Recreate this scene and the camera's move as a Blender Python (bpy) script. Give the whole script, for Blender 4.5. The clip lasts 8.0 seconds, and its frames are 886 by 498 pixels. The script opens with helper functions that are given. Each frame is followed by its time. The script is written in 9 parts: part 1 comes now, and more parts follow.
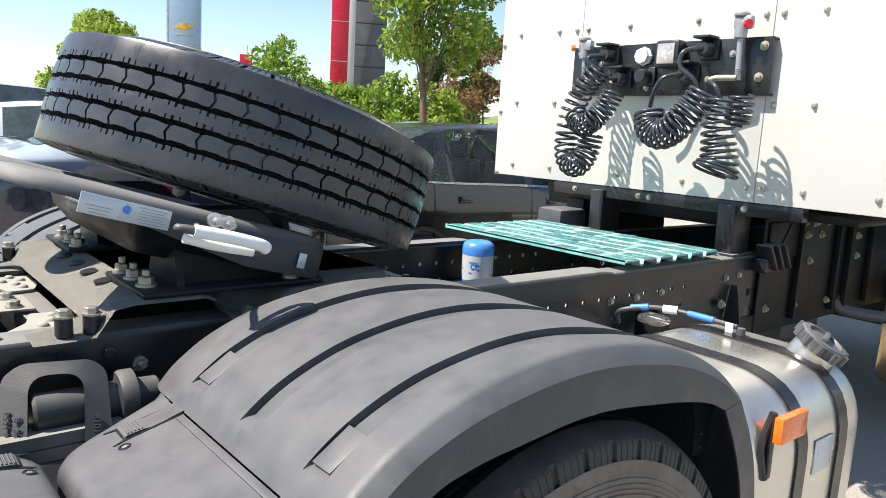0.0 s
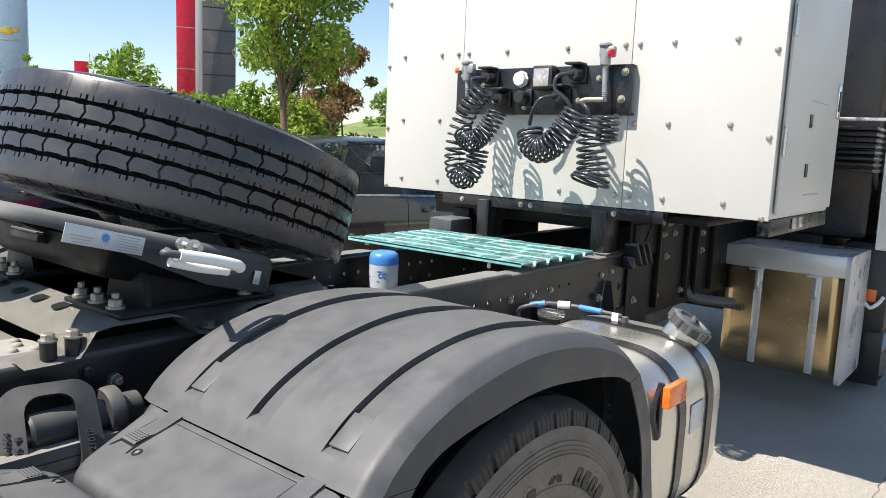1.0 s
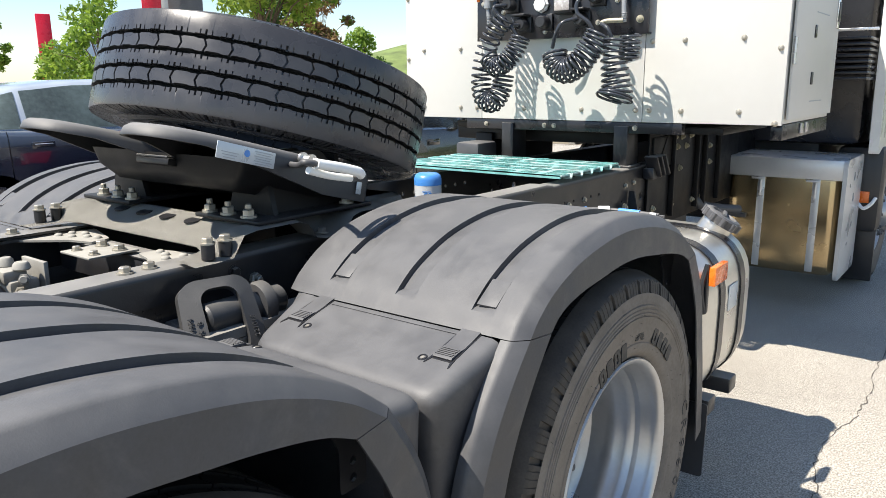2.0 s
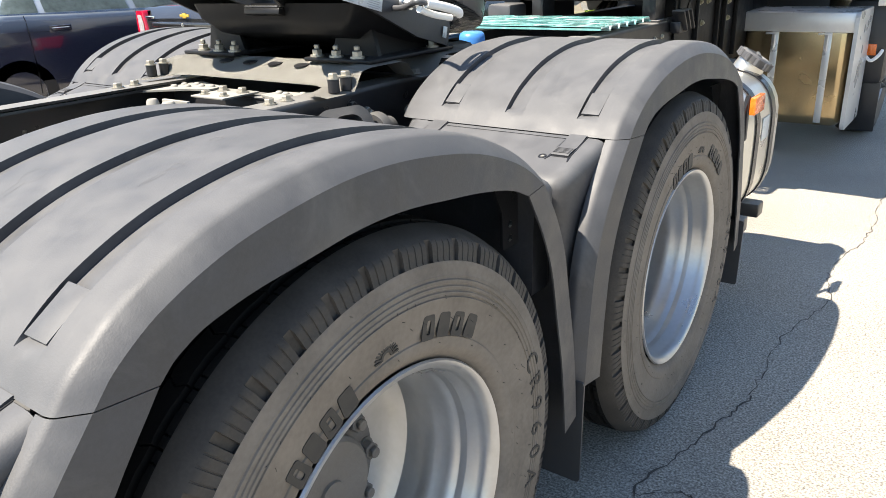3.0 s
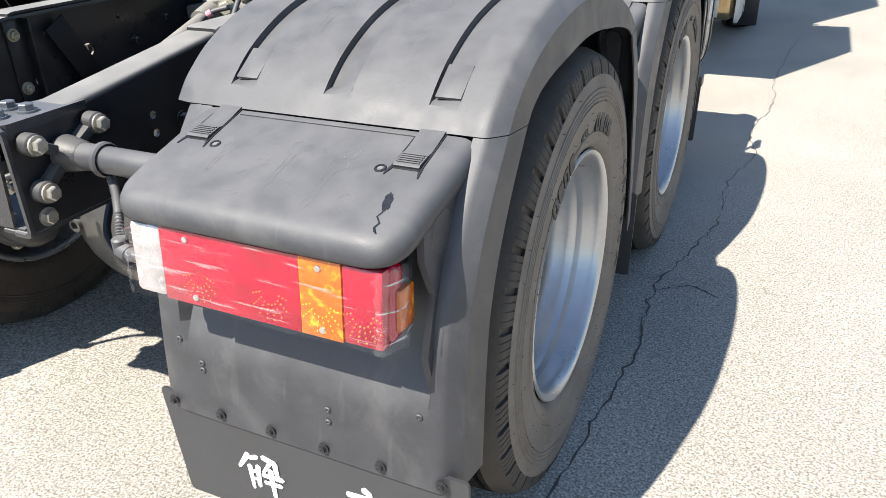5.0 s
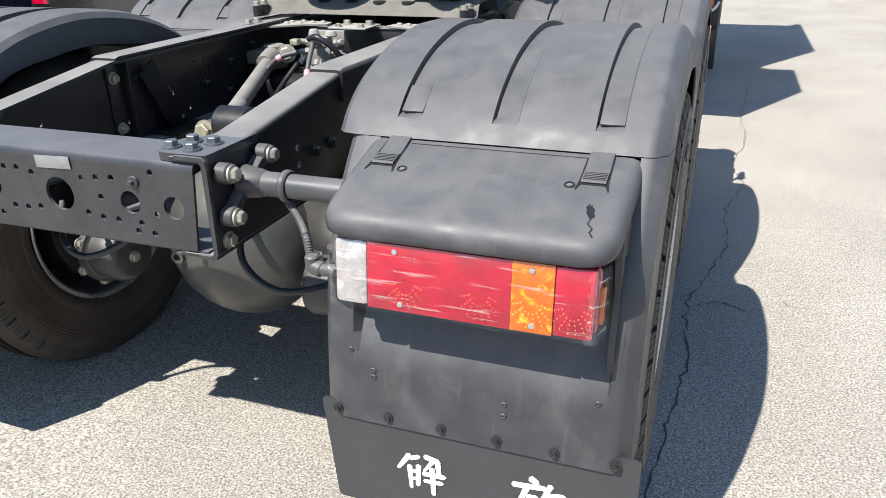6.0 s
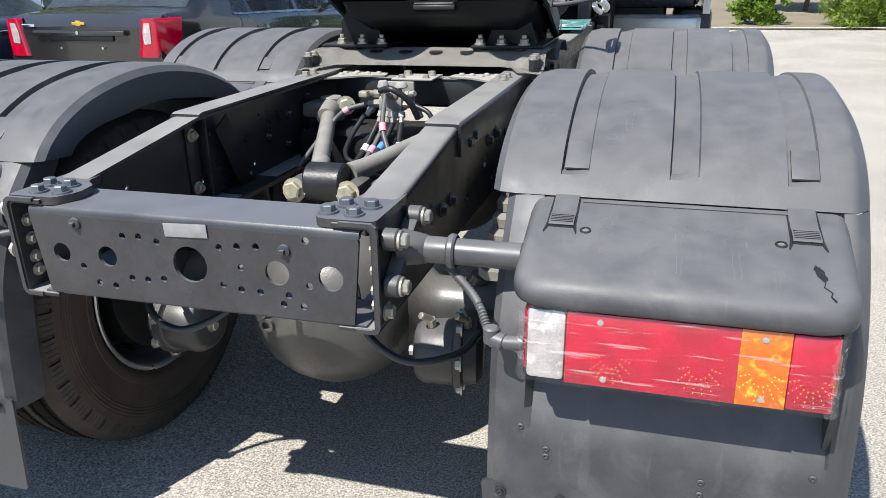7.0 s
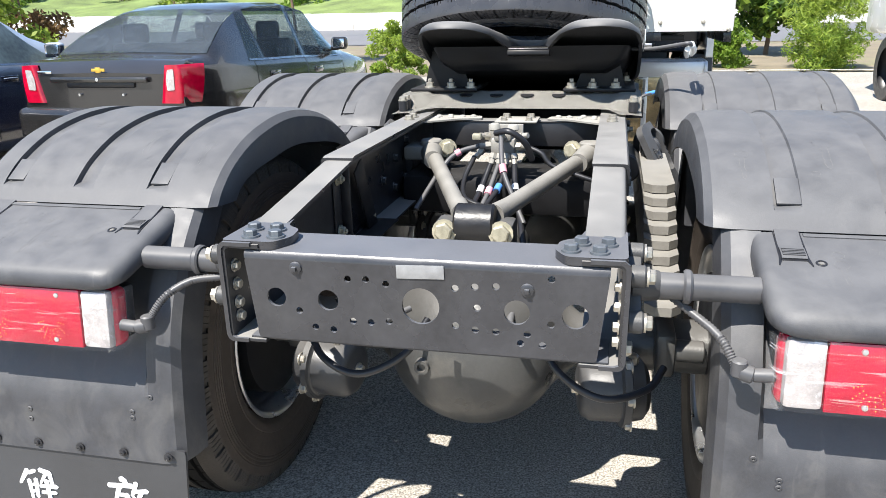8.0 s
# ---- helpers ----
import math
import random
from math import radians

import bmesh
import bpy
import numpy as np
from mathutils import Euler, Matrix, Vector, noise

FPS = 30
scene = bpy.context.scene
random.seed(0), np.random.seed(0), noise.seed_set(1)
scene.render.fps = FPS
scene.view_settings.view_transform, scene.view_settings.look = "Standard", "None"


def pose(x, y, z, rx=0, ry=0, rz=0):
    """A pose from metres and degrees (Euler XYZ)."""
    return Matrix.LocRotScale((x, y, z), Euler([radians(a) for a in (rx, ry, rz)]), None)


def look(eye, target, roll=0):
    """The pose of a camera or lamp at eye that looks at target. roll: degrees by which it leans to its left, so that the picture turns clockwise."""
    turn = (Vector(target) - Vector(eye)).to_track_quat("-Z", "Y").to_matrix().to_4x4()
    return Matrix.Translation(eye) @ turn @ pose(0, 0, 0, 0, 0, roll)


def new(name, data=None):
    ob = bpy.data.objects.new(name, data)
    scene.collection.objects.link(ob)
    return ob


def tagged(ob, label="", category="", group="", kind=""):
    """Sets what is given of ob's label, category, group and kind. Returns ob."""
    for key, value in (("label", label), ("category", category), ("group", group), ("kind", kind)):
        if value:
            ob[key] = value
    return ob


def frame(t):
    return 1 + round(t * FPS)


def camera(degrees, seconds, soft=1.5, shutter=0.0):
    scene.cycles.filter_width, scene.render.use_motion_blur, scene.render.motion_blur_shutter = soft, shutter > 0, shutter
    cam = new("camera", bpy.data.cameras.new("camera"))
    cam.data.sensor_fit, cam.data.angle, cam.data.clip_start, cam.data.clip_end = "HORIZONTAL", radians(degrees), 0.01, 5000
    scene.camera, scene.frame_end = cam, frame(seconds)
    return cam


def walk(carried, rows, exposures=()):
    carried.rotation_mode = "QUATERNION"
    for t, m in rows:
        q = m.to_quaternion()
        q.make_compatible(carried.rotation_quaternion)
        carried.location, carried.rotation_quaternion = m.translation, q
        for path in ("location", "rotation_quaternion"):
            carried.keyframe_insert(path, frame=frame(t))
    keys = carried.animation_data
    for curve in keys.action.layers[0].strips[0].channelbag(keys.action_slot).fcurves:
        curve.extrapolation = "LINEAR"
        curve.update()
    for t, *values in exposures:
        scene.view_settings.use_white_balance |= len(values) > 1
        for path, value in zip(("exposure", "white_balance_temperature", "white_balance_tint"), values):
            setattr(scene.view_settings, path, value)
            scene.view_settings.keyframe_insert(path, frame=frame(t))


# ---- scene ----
cam = camera(61.7, 8.0, soft=0.45)
PATH = [
    (0, (1.942, 1.141, 1.511), (0.428, 2.409, 1.196), 3.2),
    (0.5, (1.942, 0.964, 1.536), (0.596, 2.418, 1.264), 3.1),
    (1, (1.97, 0.837, 1.548), (0.721, 2.375, 1.27), 2.4),
    (1.2, (1.995, 0.77, 1.542), (0.763, 2.318, 1.245), 1.9),
    (2.3, (1.893, 0.315, 1.473), (0.723, 1.853, 0.956), -1.1),
    (2.5, (1.885, 0.231, 1.465), (0.732, 1.758, 0.883), -1.3),
    (3, (1.892, -0.02, 1.407), (0.777, 1.476, 0.685), -2.3),
    (3.5, (1.842, -0.229, 1.392), (0.779, 1.243, 0.554), -2.6),
    (4, (1.709, -0.442, 1.383), (0.718, 1.042, 0.48), -2.5),
    (4.2, (1.675, -0.514, 1.383), (0.726, 0.992, 0.472), -2.3),
    (5.3, (1.57, -0.886, 1.38), (0.845, 0.749, 0.485), -1.6),
    (5.5, (1.506, -0.954, 1.388), (0.812, 0.705, 0.514), -1.4),
    (6, (1.294, -1.115, 1.408), (0.655, 0.598, 0.598), -1.1),
    (6.5, (1.096, -1.146, 1.398), (0.51, 0.608, 0.637), -1.0),
    (7, (0.853, -1.133, 1.413), (0.325, 0.663, 0.709), -1.1),
    (7.5, (0.607, -1.195, 1.405), (0.128, 0.636, 0.757), -1.1),
    (8, (0.357, -1.278, 1.423), (-0.074, 0.581, 0.823), -1.2),
]
walk(cam, [(t, look(eye, target, roll)) for t, eye, target, roll in PATH],
     [(0.0, 0.94, 6850, 10), (1.2, 0.72, 6850, 10), (2.5, 1.1, 6950, 10), (3.5, 1.4, 7300, 10), (4.2, 1.4, 7050, 10), (5.5, 0.85, 6650, 10), (7.0, 0.74, 6450, 10), (8.0, 1.13, 6550, 10)])
# ---- light ----
SUN = Vector((-0.31, -0.66, 1.0)).normalized()
world = bpy.data.worlds.new("sky")
scene.world = world
world.use_nodes = True
wn = world.node_tree
sky = wn.nodes.new("ShaderNodeTexSky")
sky.sky_type, sky.sun_disc = 'NISHITA', False
sky.sun_elevation = math.asin(SUN.z)
sky.sun_rotation = math.atan2(SUN.x, SUN.y)
sky.air_density, sky.dust_density, sky.ozone_density = 1.0, 0.15, 3.0
wn.nodes["Background"].inputs[1].default_value = 0.105
wn.links.new(sky.outputs[0], wn.nodes["Background"].inputs[0])
sun = new("sun", bpy.data.lights.new("sun", 'SUN'))
sun.data.energy, sun.data.angle, sun.data.color = 4.85, radians(0.53), (1.0, 0.96, 0.9)
sun.matrix_world = look(SUN * 50, (0, 0, 0))


# ---- materials ----
def material(name, base, rough=0.5, metal=0.0, var=0.15, scale=8.0, bump=0.0, bump_scale=120.0, dust_or_sheen=0.0,
             dust_or_sheen_colour=(0.36, 0.34, 0.31), stain=None, stain_scale=3.0, stain_amount=0.5, coat=0.0, rough_var=0.1, spec=0.5, level=(0.3, 0.95), streak=None, streak_amount=0.6, stain_edge=(0.53, 0.74)):
    """A painted, moulded or worn surface: base colour with variation at two scales, fine relief, and a dusty or painted
    sky-sheen colour on level faces.
    """
    m = bpy.data.materials.new(name)
    m.use_nodes = True
    t = m.node_tree
    L = t.links.new
    p = t.nodes["Principled BSDF"]
    p.inputs["Metallic"].default_value = metal
    p.inputs["Coat Weight"].default_value = coat
    p.inputs["Coat Roughness"].default_value = 0.05
    p.inputs["Specular IOR Level"].default_value = spec
    co = t.nodes.new("ShaderNodeTexCoord")
    n1 = t.nodes.new("ShaderNodeTexNoise")
    n1.inputs["Scale"].default_value, n1.inputs["Detail"].default_value = scale, 6
    n2 = t.nodes.new("ShaderNodeTexNoise")
    n2.inputs["Scale"].default_value, n2.inputs["Detail"].default_value = scale * 11, 4
    L(co.outputs["Object"], n1.inputs["Vector"])
    L(co.outputs["Object"], n2.inputs["Vector"])
    add = t.nodes.new("ShaderNodeMath")
    add.operation = 'MULTIPLY_ADD'
    L(n2.outputs[0], add.inputs[0])
    add.inputs[1].default_value = 0.4
    L(n1.outputs[0], add.inputs[2])
    ramp = t.nodes.new("ShaderNodeMapRange")
    L(add.outputs[0], ramp.inputs["Value"])
    ramp.inputs["From Min"].default_value, ramp.inputs["From Max"].default_value = 0.4, 1.0
    ramp.inputs["To Min"].default_value, ramp.inputs["To Max"].default_value = 1 - var, 1 + var
    mul = t.nodes.new("ShaderNodeMix")
    mul.data_type, mul.blend_type = 'RGBA', 'MULTIPLY'
    mul.inputs["Factor"].default_value = 1.0
    mul.inputs["A"].default_value = (*base, 1)
    L(ramp.outputs[0], mul.inputs["B"])
    out = mul.outputs["Result"]
    rough_out = None
    rr = t.nodes.new("ShaderNodeMapRange")
    L(n1.outputs[0], rr.inputs["Value"])
    rr.inputs["From Min"].default_value, rr.inputs["From Max"].default_value = 0.3, 0.7
    rr.inputs["To Min"].default_value, rr.inputs["To Max"].default_value = max(0.02, rough - rough_var), min(1, rough + rough_var)
    rough_out = rr.outputs[0]
    if stain:
        ns = t.nodes.new("ShaderNodeTexNoise")
        ns.inputs["Scale"].default_value, ns.inputs["Detail"].default_value, ns.inputs["Roughness"].default_value = stain_scale, 8, 0.65
        ns.inputs["Distortion"].default_value = 0.6
        L(co.outputs["Object"], ns.inputs["Vector"])
        sr = t.nodes.new("ShaderNodeMapRange")
        L(ns.outputs[0], sr.inputs["Value"])
        sr.inputs["From Min"].default_value, sr.inputs["From Max"].default_value = stain_edge
        sr.inputs["To Max"].default_value = stain_amount
        mx = t.nodes.new("ShaderNodeMix")
        mx.data_type = 'RGBA'
        L(sr.outputs[0], mx.inputs["Factor"])
        L(out, mx.inputs["A"])
        mx.inputs["B"].default_value = (*stain, 1)
        out = mx.outputs["Result"]
    if dust_or_sheen:
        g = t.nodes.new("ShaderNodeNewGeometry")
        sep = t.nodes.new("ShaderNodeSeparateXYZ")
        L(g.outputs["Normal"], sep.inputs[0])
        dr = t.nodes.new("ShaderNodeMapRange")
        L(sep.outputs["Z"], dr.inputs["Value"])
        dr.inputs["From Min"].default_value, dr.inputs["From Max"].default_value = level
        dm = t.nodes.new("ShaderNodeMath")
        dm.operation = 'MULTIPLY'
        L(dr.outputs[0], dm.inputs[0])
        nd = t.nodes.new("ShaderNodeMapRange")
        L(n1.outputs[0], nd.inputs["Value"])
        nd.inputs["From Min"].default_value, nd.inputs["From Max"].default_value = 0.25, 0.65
        nd.inputs["To Min"].default_value, nd.inputs["To Max"].default_value = dust_or_sheen * 0.75, dust_or_sheen
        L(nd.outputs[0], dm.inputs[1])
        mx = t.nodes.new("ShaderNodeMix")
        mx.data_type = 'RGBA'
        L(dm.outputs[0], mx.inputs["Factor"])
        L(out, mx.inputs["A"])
        mx.inputs["B"].default_value = (*dust_or_sheen_colour, 1)
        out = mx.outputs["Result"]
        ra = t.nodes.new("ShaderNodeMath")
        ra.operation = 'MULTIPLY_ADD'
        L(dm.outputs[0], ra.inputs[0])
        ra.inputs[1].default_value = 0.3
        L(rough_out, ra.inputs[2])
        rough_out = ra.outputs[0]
    if streak:
        # runs and splashes drawn out along the length of the thing
        mp = t.nodes.new("ShaderNodeMapping")
        mp.inputs["Scale"].default_value = (42, 7, 7)
        L(co.outputs["Object"], mp.inputs[0])
        nk = t.nodes.new("ShaderNodeTexNoise")
        nk.inputs["Scale"].default_value, nk.inputs["Detail"].default_value, nk.inputs["Distortion"].default_value = 1.0, 5, 0.4
        L(mp.outputs[0], nk.inputs["Vector"])
        kr = t.nodes.new("ShaderNodeMapRange")
        L(nk.outputs[0], kr.inputs["Value"])
        kr.inputs["From Min"].default_value, kr.inputs["From Max"].default_value = 0.63, 0.69
        kr.inputs["To Max"].default_value = streak_amount
        mx = t.nodes.new("ShaderNodeMix")
        mx.data_type = 'RGBA'
        L(kr.outputs[0], mx.inputs["Factor"])
        L(out, mx.inputs["A"])
        mx.inputs["B"].default_value = (*streak, 1)
        out = mx.outputs["Result"]
    L(out, p.inputs["Base Color"])
    L(rough_out, p.inputs["Roughness"])
    if bump:
        nb = t.nodes.new("ShaderNodeTexNoise")
        nb.inputs["Scale"].default_value, nb.inputs["Detail"].default_value = bump_scale, 3
        L(co.outputs["Object"], nb.inputs["Vector"])
        b = t.nodes.new("ShaderNodeBump")
        b.inputs["Strength"].default_value, b.inputs["Distance"].default_value = bump, 0.004
        L(nb.outputs[0], b.inputs["Height"])
        L(b.outputs[0], p.inputs["Normal"])
    return m


PLASTIC = material("mudguard_plastic", (0.041, 0.042, 0.047), 0.47, 0, 0.26, 16, 0.09, 420, dust_or_sheen=0.46, dust_or_sheen_colour=(0.205, 0.204, 0.203), stain=(0.15, 0.145, 0.135), stain_scale=6, stain_amount=0.26, level=(0.1, 1.0), streak=(0.16, 0.157, 0.15), streak_amount=0.1, rough_var=0.1, stain_edge=(0.52, 0.68))
FLAP = material("flap_rubber", (0.042, 0.043, 0.046), 0.48, 0, 0.15, 5, 0.1, 300, stain=(0.06, 0.058, 0.055), stain_amount=0.15, streak=(0.055, 0.053, 0.05), streak_amount=0.1)
FRAME = material("chassis_paint", (0.018, 0.018, 0.02), 0.36, 0, 0.25, 9, 0.08, 200, dust_or_sheen=0.8, dust_or_sheen_colour=(0.29, 0.28, 0.26), stain=(0.06, 0.052, 0.045), stain_amount=0.35, level=(0.25, 0.9))
DUSTY = material("dust_covered_steel", (0.2, 0.192, 0.172), 0.7, 0, 0.2, 16, 0.12, 160, dust_or_sheen=0.85, dust_or_sheen_colour=(0.38, 0.365, 0.325), stain=(0.12, 0.11, 0.1), stain_scale=7, stain_amount=0.5, level=(-0.1, 0.8))
ROD = material("dusty_rod_paint", (0.17, 0.162, 0.145), 0.6, 0, 0.2, 14, 0.12, 160, dust_or_sheen=0.5, dust_or_sheen_colour=(0.34, 0.325, 0.29))
CHAMBER = material("chamber_paint", (0.035, 0.035, 0.036), 0.42, 0, 0.2, 9, 0.1, 200, stain=(0.09, 0.085, 0.075), stain_scale=8, stain_amount=0.35, dust_or_sheen=0.2)
RUBBER = material("glossy_rubber", (0.014, 0.014, 0.015), 0.42, 0, 0.2, 20, 0.15, 120)
# darker copy of the chassis paint: underbody shade put into the colour
FRAME_SHADED = material("chassis_shaded_paint", (0.01, 0.01, 0.011), 0.45, 0, 0.25, 9, 0.08, 200, dust_or_sheen=0.06, spec=0.25)
BEAM = material("beam_paint", (0.033, 0.033, 0.036), 0.27, 0, 0.4, 7, 0.06, 260, dust_or_sheen=0.6, dust_or_sheen_colour=(0.19, 0.195, 0.21), stain=(0.075, 0.074, 0.072), stain_scale=4, stain_amount=0.4)
CAST = material("cast_iron", (0.042, 0.042, 0.043), 0.48, 0.1, 0.2, 14, 0.14, 320, dust_or_sheen=0.3, dust_or_sheen_colour=(0.3, 0.29, 0.265))
AXLE = material("axle_paint", (0.062, 0.062, 0.06), 0.36, 0.2, 0.2, 8, 0.12, 160, stain=(0.18, 0.165, 0.14), stain_amount=0.5, dust_or_sheen=0.3)
TYRE = material("new_rubber", (0.042, 0.042, 0.046), 0.3, 0, 0.2, 14, 0.06, 300)
# near-black rubber: shade in the grooves and under the arches, painted in
TREAD_SHADED = material("shaded_tread_rubber", (0.011, 0.0105, 0.01), 0.8, 0, 0.3, 14, 0.1, 300, spec=0.15)
TREAD_DUSTY = material("dusty_tread_rubber", (0.055, 0.048, 0.041), 0.65, 0, 0.35, 18, 0.1, 300, spec=0.25)
TYRE_INNER = material("brown_stained_rubber", (0.062, 0.05, 0.041), 0.62, 0, 0.35, 6, 0.1, 240, stain=(0.03, 0.026, 0.023), stain_scale=5, stain_amount=0.6, spec=0.25)
TYRE_WORN = material("dusty_rubber", (0.165, 0.144, 0.122), 0.7, 0, 0.3, 9, 0.1, 240, stain=(0.07, 0.06, 0.05), stain_scale=7, stain_amount=0.5, spec=0.2)
LETTER = material("moulded_letters", (0.02, 0.02, 0.02), 0.6, 0, 0.2, 30)
RIM = material("silver_wheel_paint", (0.48, 0.48, 0.48), 0.34, 0.75, 0.1, 6, 0.03, 90, stain=(0.3, 0.28, 0.24), stain_amount=0.4)
HUB = material("hub_paint", (0.13, 0.125, 0.12), 0.55, 0.3, 0.2, 12, 0.15, 200, dust_or_sheen=0.4)
ZINC = material("zinc_bolt", (0.42, 0.39, 0.33), 0.4, 0.7, 0.25, 60, 0.1, 400, dust_or_sheen=0.3)
BRASS = material("yellow_zinc_bolt", (0.36, 0.335, 0.25), 0.45, 0.35, 0.3, 60)
STEEL = material("bright_steel", (0.6, 0.6, 0.6), 0.28, 0.9, 0.12, 20)
WHITE = material("white_cabinet_paint", (0.57, 0.56, 0.53), 0.4, 0, 0.03, 2, 0.02, 30, stain=(0.55, 0.536, 0.495), stain_scale=1.2, stain_amount=0.25)
CAB_WHITE = material("cab_white_paint", (0.78, 0.78, 0.75), 0.25, 0, 0.03, 2, coat=0.5)
BLACK = material("black_plastic", (0.018, 0.018, 0.02), 0.4, 0, 0.2, 12, 0.08, 260)
PANEL = material("black_panel_paint", (0.012, 0.012, 0.015), 0.3, 0, 0.2, 8)
HOSE = material("coiled_hose", (0.03, 0.034, 0.042), 0.22, 0, 0.2, 12)
PIPE = material("grey_pipe", (0.06, 0.06, 0.064), 0.42, 0, 0.2, 10, dust_or_sheen=0.4, dust_or_sheen_colour=(0.24, 0.235, 0.225))
RED = material("red_lens", (0.36, 0.0, 0.02), 0.1, 0, 0.3, 20, 0.08, 90, coat=0.6, stain=(0.15, 0.0, 0.008), stain_scale=12, stain_amount=0.7)
# amber and clear lenses: bright spots paint in the glint of moulded facets
ORANGE = material("amber_lens", (0.5, 0.1, 0.0), 0.1, 0, 0.3, 40, 0.2, 120, coat=0.6, stain=(1.0, 0.5, 0.02), stain_scale=42, stain_amount=1.0)
CLEAR = material("clear_lens", (0.4, 0.37, 0.36), 0.12, 0.2, 0.3, 30, 0.3, 160, coat=0.6, stain=(0.85, 0.85, 0.85), stain_scale=36, stain_amount=0.8)
REFLECT = material("orange_reflector", (0.85, 0.17, 0.02), 0.25, 0, 0.1, 60, 0.2, 300, coat=0.4)
ALU = material("bare_aluminium", (0.62, 0.6, 0.55), 0.32, 0.85, 0.12, 5, 0.04, 60, stain=(0.5, 0.46, 0.38), stain_amount=0.4)
TANK_BRASS = material("stained_tank", (0.45, 0.345, 0.2), 0.2, 0.9, 0.12, 3, 0.03, 30, stain=(0.2, 0.1, 0.05), stain_scale=1.6, stain_amount=0.5, stain_edge=(0.55, 0.7))
SILVER = material("silver_paint", (0.6, 0.61, 0.62), 0.32, 0.5, 0.06, 5)
GREY_ALLOY = material("grey_alloy", (0.3, 0.31, 0.32), 0.4, 0.4, 0.15, 40, 0.1, 300)
PAPER = material("white_wrap", (0.8, 0.8, 0.78), 0.5, 0, 0.05, 20, 0.1, 60)
DECAL = material("data_plate", (0.5, 0.54, 0.57), 0.35, 0.3, 0.06, 20)
STICKER = material("grey_sticker", (0.25, 0.25, 0.25), 0.45, 0.2, 0.2, 50)
PRINT = material("grey_print", (0.34, 0.37, 0.4), 0.5)
BLUE = material("filter_blue", (0.06, 0.24, 0.62), 0.35, 0, 0.08, 10)
FILTER = material("filter_silver_print", (0.62, 0.66, 0.7), 0.3, 0.2, 0.05, 10)
CYAN = material("turquoise_film", (0.2, 0.52, 0.5), 0.25, 0, 0.3, 14, 0.4, 60, stain=(0.55, 0.56, 0.53), stain_scale=7, stain_amount=0.9)
BOARD = material("grey_step_board", (0.34, 0.43, 0.42), 0.5, 0.1, 0.15, 12, stain=(0.2, 0.5, 0.49), stain_scale=9, stain_amount=0.9, stain_edge=(0.42, 0.6))
WHITE_INK = material("white_brush_paint", (0.85, 0.85, 0.85), 0.5)
BLUE_INK = material("blue_print", (0.02, 0.03, 0.5), 0.45)
GOLD = material("gold_badge", (0.7, 0.45, 0.08), 0.3, 0.6)
CHROME = material("chrome", (0.7, 0.7, 0.7), 0.12, 1.0, 0.03)
CAR_BLACK = material("black_car_paint", (0.014, 0.0135, 0.0135), 0.2, 0, 0.2, 3, coat=0.8, dust_or_sheen=0.12, dust_or_sheen_colour=(0.2, 0.19, 0.18), rough_var=0.05)
# pale blue on level faces: the sky's reflection painted into the colour
CAR_BLUE = material("dark_blue_sky_sheen_paint", (0.012, 0.016, 0.035), 0.2, 0, 0.1, 3, coat=0.9, dust_or_sheen=0.9, dust_or_sheen_colour=(0.46, 0.52, 0.6), rough_var=0.05, level=(0.2, 0.55))
CAR_WHITE = material("white_car_paint", (0.7, 0.72, 0.74), 0.2, 0, 0.03, 3, coat=0.8, rough_var=0.03)
GLASS = material("car_glass", (0.085, 0.11, 0.115), 0.04, 0, 0.3, 0.9, coat=0.8, rough_var=0.02, spec=0.9)
# opaque panes: the light seen through side windows is put into the colour
GLASS_SIDE = material("car_side_glass", (0.2, 0.25, 0.235), 0.04, 0, 0.6, 2.2, coat=0.8, rough_var=0.02, spec=0.9)
SIGN_RED = material("red_sign", (0.65, 0.01, 0.035), 0.3, 0, 0.05, 2)
SIGN_GREY = material("sign_panel", (0.3, 0.42, 0.52), 0.3, 0, 0.05, 2)
BUILD = material("grey_building", (0.12, 0.12, 0.125), 0.6, 0, 0.2, 1, stain=(0.3, 0.3, 0.3), stain_scale=0.5)
CONCRETE_WALL = material("white_barrier", (0.72, 0.71, 0.68), 0.7, 0, 0.1, 0.6)
ROAD = material("road_asphalt", (0.16, 0.16, 0.165), 0.8, 0, 0.15, 0.5)
BARK = material("bark", (0.13, 0.09, 0.06), 0.85, 0, 0.3, 10, 0.6, 40)
WATERMARK = material("dried_water_mark", (0.155, 0.153, 0.148), 0.7, 0, 0.5, 40)
SCUFF = material("oily_scuff", (0.022, 0.022, 0.025), 0.25, 0, 0.4, 60)


